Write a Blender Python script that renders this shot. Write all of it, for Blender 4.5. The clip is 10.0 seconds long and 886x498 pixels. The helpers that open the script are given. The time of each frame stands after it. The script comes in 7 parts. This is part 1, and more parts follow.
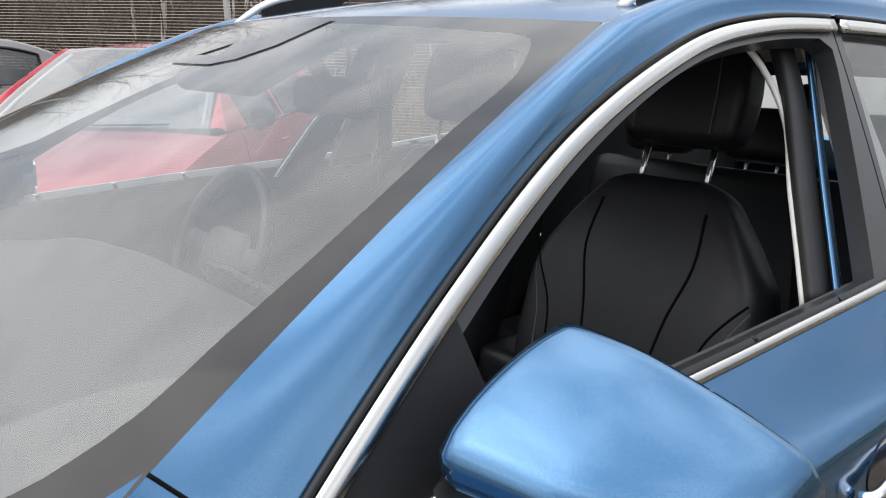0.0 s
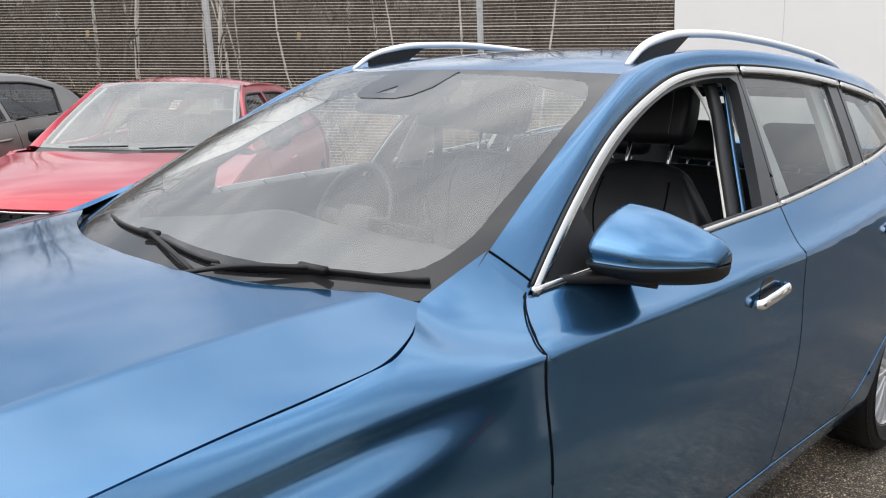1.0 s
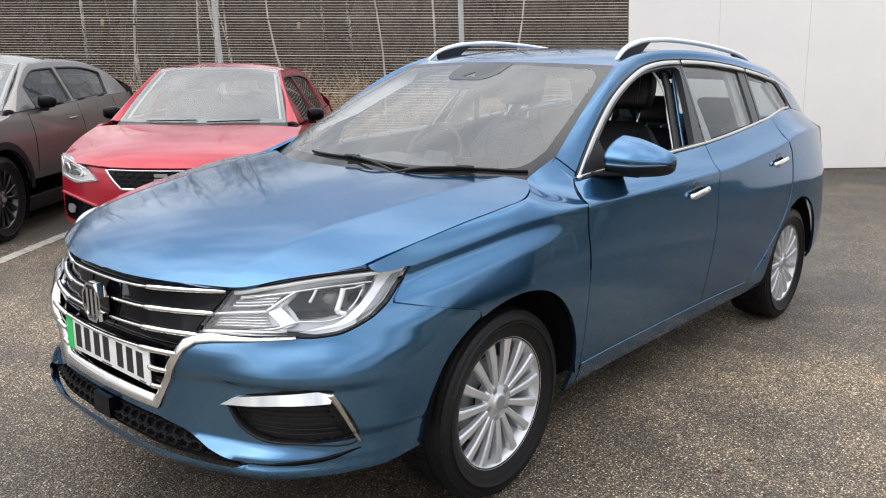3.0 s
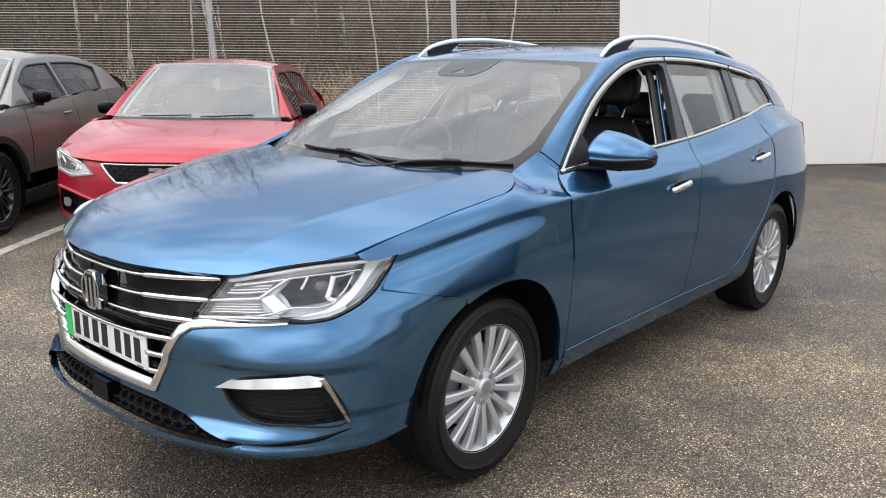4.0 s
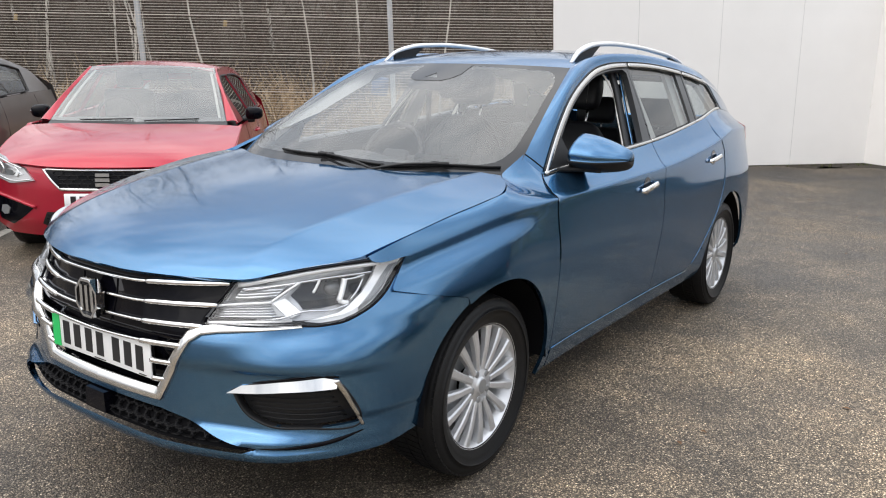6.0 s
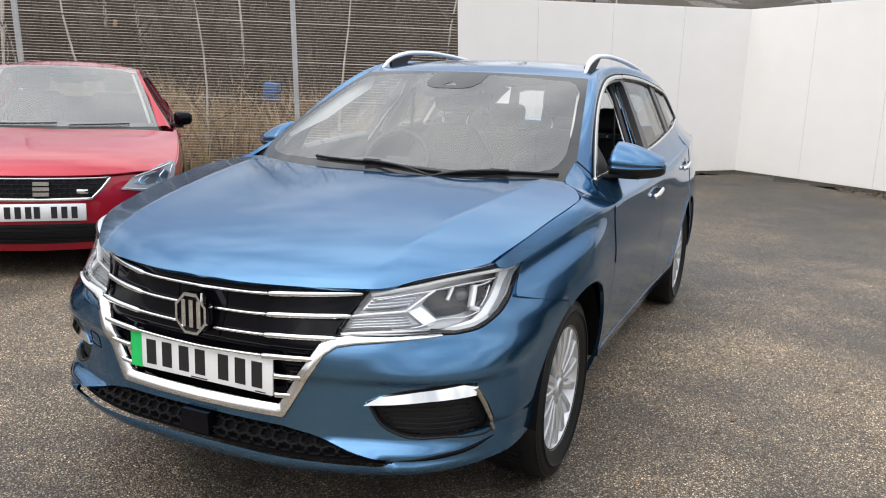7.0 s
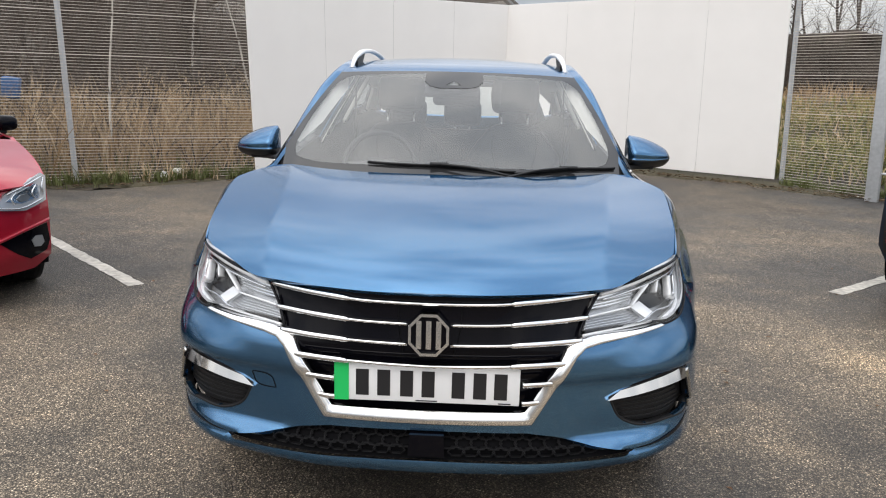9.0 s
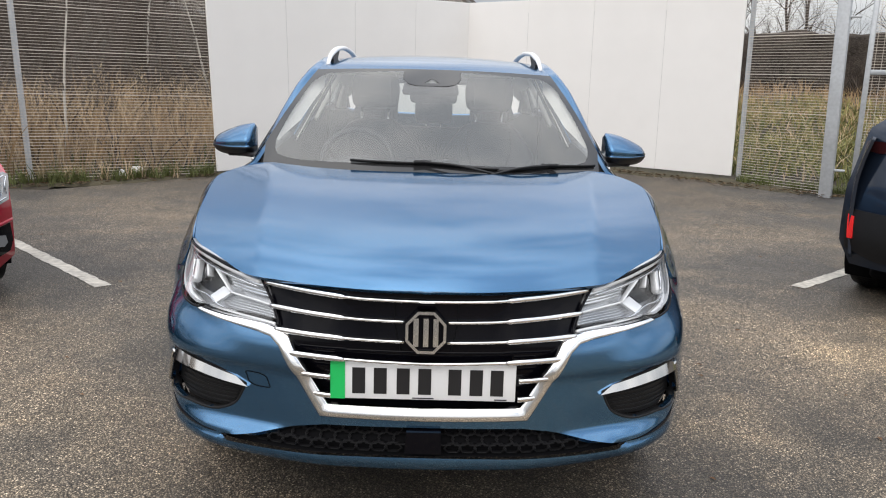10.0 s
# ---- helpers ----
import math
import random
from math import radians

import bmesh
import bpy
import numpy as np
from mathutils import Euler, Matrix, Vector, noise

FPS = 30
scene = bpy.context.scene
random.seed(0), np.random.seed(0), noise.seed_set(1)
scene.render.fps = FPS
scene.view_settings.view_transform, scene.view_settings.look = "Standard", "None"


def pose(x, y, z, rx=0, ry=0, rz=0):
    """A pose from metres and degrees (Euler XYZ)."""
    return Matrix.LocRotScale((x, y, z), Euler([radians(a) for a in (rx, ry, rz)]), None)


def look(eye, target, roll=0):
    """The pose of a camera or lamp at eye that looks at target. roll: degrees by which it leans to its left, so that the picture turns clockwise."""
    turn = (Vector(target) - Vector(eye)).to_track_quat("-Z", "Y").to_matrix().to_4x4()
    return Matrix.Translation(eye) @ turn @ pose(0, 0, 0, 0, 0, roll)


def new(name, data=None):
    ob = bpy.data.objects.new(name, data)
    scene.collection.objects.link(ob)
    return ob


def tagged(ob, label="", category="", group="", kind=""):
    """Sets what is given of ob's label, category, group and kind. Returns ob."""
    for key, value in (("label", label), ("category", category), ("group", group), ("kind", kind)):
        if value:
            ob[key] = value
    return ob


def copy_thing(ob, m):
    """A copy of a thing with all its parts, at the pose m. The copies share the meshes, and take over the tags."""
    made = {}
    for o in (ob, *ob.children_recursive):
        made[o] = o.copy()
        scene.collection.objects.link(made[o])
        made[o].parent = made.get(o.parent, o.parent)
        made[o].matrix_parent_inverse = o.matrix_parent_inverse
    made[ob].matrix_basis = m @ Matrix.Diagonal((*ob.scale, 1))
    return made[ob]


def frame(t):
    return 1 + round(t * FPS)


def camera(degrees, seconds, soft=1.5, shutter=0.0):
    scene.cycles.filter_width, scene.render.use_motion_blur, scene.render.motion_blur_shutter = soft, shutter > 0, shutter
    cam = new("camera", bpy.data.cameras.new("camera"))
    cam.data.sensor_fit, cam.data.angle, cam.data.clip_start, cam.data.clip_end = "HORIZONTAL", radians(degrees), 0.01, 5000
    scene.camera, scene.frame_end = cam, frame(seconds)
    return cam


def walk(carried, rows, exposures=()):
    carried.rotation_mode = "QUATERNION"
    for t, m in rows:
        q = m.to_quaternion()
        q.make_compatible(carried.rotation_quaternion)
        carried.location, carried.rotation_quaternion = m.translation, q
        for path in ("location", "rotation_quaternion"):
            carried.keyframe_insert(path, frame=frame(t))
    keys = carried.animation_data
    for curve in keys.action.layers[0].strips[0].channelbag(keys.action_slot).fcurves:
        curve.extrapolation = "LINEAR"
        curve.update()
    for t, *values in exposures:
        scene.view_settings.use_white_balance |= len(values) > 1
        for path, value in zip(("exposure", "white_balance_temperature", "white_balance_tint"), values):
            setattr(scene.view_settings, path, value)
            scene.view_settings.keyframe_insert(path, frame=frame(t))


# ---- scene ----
cam = camera(58.2, 10.0, soft=1.1)
PATH = [
    (0, (1.205, 1.164, 1.348), (-0.263, 2.444, 0.893), 1.5),
    (0.5, (1.392, 0.743, 1.353), (-0.031, 2.088, 0.942), 1.0),
    (1, (1.649, 0.276, 1.364), (0.269, 1.668, 0.968), 0.5),
    (1.5, (1.796, -0.146, 1.364), (0.452, 1.28, 0.963), 0.2),
    (2, (2.006, -0.542, 1.354), (0.691, 0.91, 0.952), 0.1),
    (2.5, (2.165, -0.783, 1.365), (0.86, 0.673, 0.944), 0.2),
    (3, (2.283, -1.055, 1.369), (0.997, 0.413, 0.935), 0.5),
    (4.5, (2.363, -1.112, 1.371), (1.094, 0.368, 0.927), 0.6),
    (5, (2.361, -1.109, 1.368), (1.109, 0.386, 0.929), 0.6),
    (5.2, (2.364, -1.109, 1.372), (1.125, 0.398, 0.933), 0.7),
    (6.3, (2.052, -1.451, 1.368), (1.006, 0.201, 0.945), 1.4),
    (6.5, (1.934, -1.558, 1.353), (0.949, 0.132, 0.939), 1.8),
    (7, (1.524, -1.712, 1.35), (0.723, 0.076, 0.946), 2.1),
    (7.5, (1.11, -1.911, 1.353), (0.518, -0.045, 0.945), 2.2),
    (8, (0.69, -2.0, 1.329), (0.304, -0.079, 0.929), 1.9),
    (8.5, (0.383, -2.011, 1.35), (0.166, -0.065, 0.943), 1.7),
    (9, (0.117, -2.088, 1.363), (0.037, -0.132, 0.953), 1.5),
    (9.5, (0.028, -2.107, 1.367), (0.018, -0.151, 0.955), 1.6),
    (10, (0.009, -2.097, 1.362), (0.038, -0.141, 0.949), 1.7),
]
walk(cam, [(t, look(eye, target, roll)) for t, eye, target, roll in PATH], [(0, 0.10), (2.5, 0.12), (5.0, 0.12), (7.0, 0.02), (10.0, -0.13)])

# ---- world, sun, exposure ----
world = bpy.data.worlds.new("sky")
scene.world = world
world.use_nodes = True
wn, wl = world.node_tree.nodes, world.node_tree.links
wn.clear()
w_out = wn.new("ShaderNodeOutputWorld")
w_bg = wn.new("ShaderNodeBackground")
w_sky = wn.new("ShaderNodeTexSky")
w_sky.sky_type = "NISHITA"
w_sky.sun_disc = False
SUN_EL, SUN_AZ = radians(48), radians(200)
w_sky.sun_elevation, w_sky.sun_rotation = SUN_EL, SUN_AZ
w_sky.dust_density, w_sky.air_density = 4.0, 1.0
w_tc = wn.new("ShaderNodeTexCoord")
w_map = wn.new("ShaderNodeMapping")
w_map.inputs["Scale"].default_value = (1.0, 1.0, 2.2)
w_noise = wn.new("ShaderNodeTexNoise")
w_noise.inputs["Scale"].default_value = 2.2
w_noise.inputs["Detail"].default_value = 5.0
w_noise.inputs["Roughness"].default_value = 0.55
w_ramp = wn.new("ShaderNodeValToRGB")
w_ramp.color_ramp.elements[0].position, w_ramp.color_ramp.elements[0].color = 0.41, (4.7, 5.05, 5.6, 1)
w_ramp.color_ramp.elements[1].position, w_ramp.color_ramp.elements[1].color = 0.61, (9.9, 9.8, 9.7, 1)
w_mix = wn.new("ShaderNodeMixRGB")
w_mix.inputs["Fac"].default_value = 0.82
wl.new(w_tc.outputs["Generated"], w_map.inputs["Vector"])
wl.new(w_map.outputs["Vector"], w_noise.inputs["Vector"])
wl.new(w_noise.outputs["Fac"], w_ramp.inputs["Fac"])
wl.new(w_sky.outputs["Color"], w_mix.inputs["Color1"])
wl.new(w_ramp.outputs["Color"], w_mix.inputs["Color2"])
# an overcast sky is about three times as bright overhead as at the horizon
w_sep = wn.new("ShaderNodeSeparateXYZ")
wl.new(w_tc.outputs["Generated"], w_sep.inputs["Vector"])
w_grade = wn.new("ShaderNodeMapRange")
w_grade.inputs["From Min"].default_value, w_grade.inputs["From Max"].default_value = 0.0, 1.0
w_grade.inputs["To Min"].default_value, w_grade.inputs["To Max"].default_value = 0.52, 2.0
wl.new(w_sep.outputs["Z"], w_grade.inputs["Value"])
w_mul = wn.new("ShaderNodeMixRGB")
w_mul.blend_type = "MULTIPLY"
w_mul.inputs["Fac"].default_value = 1.0
wl.new(w_mix.outputs["Color"], w_mul.inputs["Color1"])
wl.new(w_grade.outputs["Result"], w_mul.inputs["Color2"])
wl.new(w_mul.outputs["Color"], w_bg.inputs["Color"])
w_bg.inputs["Strength"].default_value = 0.178
wl.new(w_bg.outputs["Background"], w_out.inputs["Surface"])
sun = new("sun", bpy.data.lights.new("sun", "SUN"))
sun.data.energy, sun.data.angle, sun.data.color = 0.6, radians(60), (1.0, 0.96, 0.9)
sun.matrix_basis = look((-4.0, -14.0, 16.0), (0, 0, 0))
scene.view_settings.exposure = 0.0


# ---- materials ----
def material(name, color, rough=0.5, metal=0.0, coat=0.0, coat_rough=0.03, spec=0.5, grain=None, bump=None, emit=None):
    """grain: (scale, amount); bump: (scale, strength, distance)."""
    m = bpy.data.materials.new(name)
    m.use_nodes = True
    nt = m.node_tree
    p = nt.nodes["Principled BSDF"]
    p.inputs["Base Color"].default_value = (*color, 1)
    p.inputs["Roughness"].default_value = rough
    p.inputs["Metallic"].default_value = metal
    p.inputs["Coat Weight"].default_value = coat
    p.inputs["Coat Roughness"].default_value = coat_rough
    p.inputs["Specular IOR Level"].default_value = spec
    if grain or bump:
        tc = nt.nodes.new("ShaderNodeTexCoord")
    if grain:
        n = nt.nodes.new("ShaderNodeTexNoise")
        n.inputs["Scale"].default_value = grain[0]
        n.inputs["Detail"].default_value = 6.0
        nt.links.new(tc.outputs["Object"], n.inputs["Vector"])
        n2 = nt.nodes.new("ShaderNodeTexNoise")
        n2.inputs["Scale"].default_value = grain[0] * 0.09
        n2.inputs["Detail"].default_value = 3.0
        nt.links.new(tc.outputs["Object"], n2.inputs["Vector"])
        add = nt.nodes.new("ShaderNodeMath")
        add.operation = "ADD"
        nt.links.new(n.outputs["Fac"], add.inputs[0])
        nt.links.new(n2.outputs["Fac"], add.inputs[1])
        mr = nt.nodes.new("ShaderNodeMapRange")
        mr.inputs["From Min"].default_value, mr.inputs["From Max"].default_value = 0.6, 1.4
        mr.inputs["To Min"].default_value, mr.inputs["To Max"].default_value = 1 - grain[1], 1 + grain[1]
        nt.links.new(add.outputs[0], mr.inputs["Value"])
        mul = nt.nodes.new("ShaderNodeMixRGB")
        mul.blend_type = "MULTIPLY"
        mul.inputs["Fac"].default_value = 1.0
        mul.inputs["Color1"].default_value = (*color, 1)
        nt.links.new(mr.outputs["Result"], mul.inputs["Color2"])
        nt.links.new(mul.outputs["Color"], p.inputs["Base Color"])
    if bump:
        n = nt.nodes.new("ShaderNodeTexNoise")
        n.inputs["Scale"].default_value = bump[0]
        n.inputs["Detail"].default_value = 4.0
        nt.links.new(tc.outputs["Object"], n.inputs["Vector"])
        b = nt.nodes.new("ShaderNodeBump")
        b.inputs["Strength"].default_value, b.inputs["Distance"].default_value = bump[1], bump[2]
        nt.links.new(n.outputs["Fac"], b.inputs["Height"])
        nt.links.new(b.outputs["Normal"], p.inputs["Normal"])
    if emit:
        p.inputs["Emission Color"].default_value = (*emit[:3], 1)
        p.inputs["Emission Strength"].default_value = emit[3]
    return m


def glass(name, tint, rough=0.0, film=0.0, gloss=0.07):
    """A clear pane: tinted transparency under a real reflection, with a share of pale diffuse as painted haze."""
    m = bpy.data.materials.new(name)
    m.use_nodes = True
    nt = m.node_tree
    nt.nodes.clear()
    out = nt.nodes.new("ShaderNodeOutputMaterial")
    tr = nt.nodes.new("ShaderNodeBsdfTransparent")
    tr.inputs["Color"].default_value = (*tint, 1)
    gl = nt.nodes.new("ShaderNodeBsdfGlossy")
    gl.inputs["Roughness"].default_value = rough
    # both faces of the pane reflect: weak head-on, strong at a glancing angle
    lw = nt.nodes.new("ShaderNodeLayerWeight")
    lw.inputs["Blend"].default_value = 0.5
    pw = nt.nodes.new("ShaderNodeMath")
    pw.operation = "POWER"
    pw.inputs[1].default_value = 5.0
    nt.links.new(lw.outputs["Facing"], pw.inputs[0])
    mr = nt.nodes.new("ShaderNodeMapRange")
    mr.inputs["To Min"].default_value, mr.inputs["To Max"].default_value = gloss, 1.0
    nt.links.new(pw.outputs[0], mr.inputs["Value"])
    mix = nt.nodes.new("ShaderNodeMixShader")
    nt.links.new(mr.outputs["Result"], mix.inputs["Fac"])
    if film:
        df = nt.nodes.new("ShaderNodeBsdfDiffuse")
        df.inputs["Color"].default_value = (0.53, 0.54, 0.53, 1)
        m2 = nt.nodes.new("ShaderNodeMixShader")
        m2.inputs["Fac"].default_value = film
        nt.links.new(tr.outputs["BSDF"], m2.inputs[1])
        nt.links.new(df.outputs["BSDF"], m2.inputs[2])
        nt.links.new(m2.outputs["Shader"], mix.inputs[1])
    else:
        nt.links.new(tr.outputs["BSDF"], mix.inputs[1])
    nt.links.new(gl.outputs["BSDF"], mix.inputs[2])
    nt.links.new(mix.outputs["Shader"], out.inputs["Surface"])
    return m


def car_paint(name, base, flake, rough=0.32, metal=0.55):
    """Metallic paint: fine flake in the base under a clear coat."""
    m = material(name, base, rough, metal, coat=1.0, coat_rough=0.06)
    nt = m.node_tree
    p = nt.nodes["Principled BSDF"]
    # the flakes lie in a tinted binder: no white sheen of their own at a glancing angle
    p.inputs["Specular Tint"].default_value = (*[min(1.0, 0.14 + 1.4 * q) for q in flake], 1)
    p.inputs["Coat IOR"].default_value = 1.46
    tc = nt.nodes.new("ShaderNodeTexCoord")
    v = nt.nodes.new("ShaderNodeTexVoronoi")
    v.inputs["Scale"].default_value = 1400
    nt.links.new(tc.outputs["Object"], v.inputs["Vector"])
    mx = nt.nodes.new("ShaderNodeMixRGB")
    mx.inputs["Color1"].default_value = (*base, 1)
    mx.inputs["Color2"].default_value = (*flake, 1)
    nt.links.new(v.outputs["Distance"], mx.inputs["Fac"])
    n = nt.nodes.new("ShaderNodeTexNoise")
    n.inputs["Scale"].default_value = 5.0
    nt.links.new(tc.outputs["Object"], n.inputs["Vector"])
    mr = nt.nodes.new("ShaderNodeMapRange")
    mr.inputs["To Min"].default_value, mr.inputs["To Max"].default_value = rough - 0.05, rough + 0.06
    nt.links.new(n.outputs["Fac"], mr.inputs["Value"])
    nt.links.new(mx.outputs["Color"], p.inputs["Base Color"])
    nt.links.new(mr.outputs["Result"], p.inputs["Roughness"])
    return m


BLUE = car_paint("blue_metallic_paint", (0.038, 0.118, 0.238), (0.076, 0.192, 0.335), 0.21, 0.90)
RED = car_paint("red_paint", (0.32, 0.008, 0.024), (0.40, 0.014, 0.034), 0.34, 0.3)
GREY = car_paint("grey_metallic_paint", (0.150, 0.140, 0.132), (0.24, 0.225, 0.212))
NAVY = car_paint("dark_navy_paint", (0.010, 0.016, 0.030), (0.02, 0.03, 0.05))
CHROME = material("chrome", (0.82, 0.82, 0.82), 0.07, 1.0)
SATIN = material("satin_aluminium", (0.52, 0.51, 0.49), 0.2, 1.0)
ALLOY = material("silver_alloy_paint", (0.66, 0.665, 0.675), 0.32, 0.55, coat=0.6, grain=(60, 0.05))
RAIL = material("silver_rail", (0.78, 0.78, 0.79), 0.38, 0.35)
BLACK = material("black_plastic", (0.010, 0.010, 0.011), 0.5, spec=0.28, grain=(90, 0.2), bump=(400, 0.15, 0.001))
PIANO = material("gloss_black", (0.003, 0.003, 0.005), 0.05, spec=0.14)
VOID = material("dark_void", (0.004, 0.004, 0.005), 0.8, spec=0.1)
RUBBER = material("tyre_rubber", (0.0075, 0.0075, 0.008), 0.5, spec=0.3, grain=(120, 0.25), bump=(260, 0.25, 0.001))
FRIT = material("printed_black", (0.020, 0.020, 0.021), 0.06, spec=0.33)
SEAL = material("rubber_seal", (0.012, 0.012, 0.013), 0.55)
PILLAR = material("black_pillar_film", (0.030, 0.031, 0.033), 0.35)
GLASS = glass("clear_glass", (0.80, 0.84, 0.83))
SCREEN = glass("windscreen_glass", (0.92, 0.94, 0.93), film=0.15, gloss=0.075)
HAZY = glass("hazy_windscreen", (0.94, 0.97, 0.95), film=0.30, gloss=0.07)
PRIVACY = glass("tinted_glass", (0.52, 0.55, 0.55), film=0.04)
LENS = glass("lamp_lens", (0.95, 0.96, 0.97))
LAMP_SILVER = material("lamp_reflector", (0.72, 0.73, 0.75), 0.14, 0.95)
LAMP_GREY = material("lamp_bezel_grey", (0.34, 0.35, 0.36), 0.3, 0.5)
LAMP_BACK = material("lamp_housing_silver", (0.58, 0.585, 0.595), 0.25, 0.6)
LAMP_DARK = material("lamp_bowl_grey", (0.018, 0.018, 0.020), 0.18, 0.4)
LAMP_GLASS = material("projector_lens", (0.10, 0.105, 0.11), 0.05, coat=1.0)
MATT = material("matt_black_mesh", (0.007, 0.007, 0.008), 0.6, spec=0.2)
DRL = material("lamp_light_guide", (0.90, 0.91, 0.92), 0.15, 0.25, coat=0.6)
REDLENS = material("red_lens", (0.50, 0.012, 0.012), 0.15, coat=0.7)
LEATHER = material("black_leather", (0.014, 0.0145, 0.018), 0.42, grain=(40, 0.2), bump=(320, 0.12, 0.001))
STITCH = material("grey_stitching", (0.16, 0.16, 0.17), 0.7)
DASH = material("dash_plastic", (0.048, 0.049, 0.052), 0.6)
LINING = material("grey_pillar_lining", (0.42, 0.42, 0.41), 0.9, grain=(200, 0.06))
CLOTH = material("light_headlining", (0.74, 0.72, 0.68), 0.9, grain=(200, 0.06))
PLATE = material("plate_white", (0.78, 0.79, 0.80), 0.3, coat=0.4)
GREEN = material("plate_green", (0.01, 0.52, 0.12), 0.35, coat=0.4)
INK = material("plate_black", (0.012, 0.012, 0.014), 0.45)

# ---- building tools ----
def pchip(xs, ys, q):
    """Shape-keeping cubic through (xs, ys), at q."""
    xs, ys, q = np.asarray(xs, float), np.asarray(ys, float), np.asarray(q, float)
    h, d = np.diff(xs), np.diff(ys) / np.diff(xs)
    m = np.zeros(len(xs))
    m[0], m[-1] = d[0], d[-1]
    for i in range(1, len(xs) - 1):
        if d[i - 1] * d[i] > 0:
            w1, w2 = 2 * h[i] + h[i - 1], h[i] + 2 * h[i - 1]
            m[i] = (w1 + w2) / (w1 / d[i - 1] + w2 / d[i])
    k = np.clip(np.searchsorted(xs, q) - 1, 0, len(xs) - 2)
    t = (q - xs[k]) / h[k]
    t = np.clip(t, -0.5, 1.5)
    out = (2 * t**3 - 3 * t**2 + 1) * ys[k] + (t**3 - 2 * t**2 + t) * h[k] * m[k] + (-2 * t**3 + 3 * t**2) * ys[k + 1] + (t**3 - t**2) * h[k] * m[k + 1]
    out = np.where(q < xs[0], ys[0] + m[0] * (q - xs[0]), out)
    return np.where(q > xs[-1], ys[-1] + m[-1] * (q - xs[-1]), out)


def smooth_path(points, n):
    """A smooth curve of n points through a few control points."""
    p = np.asarray(points, float)
    s = np.r_[0, np.cumsum(np.linalg.norm(np.diff(p, axis=0), axis=1))]
    q = np.linspace(0, s[-1], n)
    m = np.gradient(p, s, axis=0)
    k = np.clip(np.searchsorted(s, q) - 1, 0, len(s) - 2)
    h = (s[k + 1] - s[k])[:, None]
    t = (q - s[k])[:, None] / h
    return (2 * t**3 - 3 * t**2 + 1) * p[k] + (t**3 - 2 * t**2 + t) * h * m[k] + (-2 * t**3 + 3 * t**2) * p[k + 1] + (t**3 - t**2) * h * m[k + 1]


def mesh_object(name, verts, faces, mat, parent=None, label="", smooth=True, flip=False):
    me = bpy.data.meshes.new(name)
    fs = [tuple(int(i) for i in (f[::-1] if flip else f)) for f in faces]
    me.from_pydata([tuple(map(float, v)) for v in verts], [], fs)
    me.materials.append(mat)
    if smooth:
        me.polygons.foreach_set("use_smooth", [True] * len(me.polygons))
    me.update()
    ob = new(name, me)
    if parent is not None:
        ob.parent = parent
    return tagged(ob, label)


def part(name, bm, mat, parent=None, label="", smooth=True):
    me = bpy.data.meshes.new(name)
    bm.normal_update()
    bm.to_mesh(me)
    bm.free()
    me.materials.append(mat)
    if smooth:
        me.polygons.foreach_set("use_smooth", [True] * len(me.polygons))
    ob = new(name, me)
    if parent is not None:
        ob.parent = parent
    return tagged(ob, label)


def both(name, verts, faces, mat, parent=None, label="", smooth=True):
    """One piece on the car's left flank and its mirror image on the right."""
    v = np.asarray(verts, float)
    a = mesh_object(name, v, faces, mat, parent, label, smooth)
    b = mesh_object(name, v * (-1, 1, 1), faces, mat, parent, label, smooth, flip=True)
    return a, b


def inside(loops, a, b):
    """Even-odd test of points (a, b) against closed loops."""
    odd = np.zeros(a.shape, bool)
    for lp in loops:
        p, q = lp, np.roll(lp, -1, axis=0)
        for (x0, y0), (x1, y1) in zip(p, q):
            if y0 == y1:
                continue
            hit = ((y0 > b) != (y1 > b)) & (a < (x1 - x0) * (b - y0) / (y1 - y0) + x0)
            odd ^= hit
    return odd


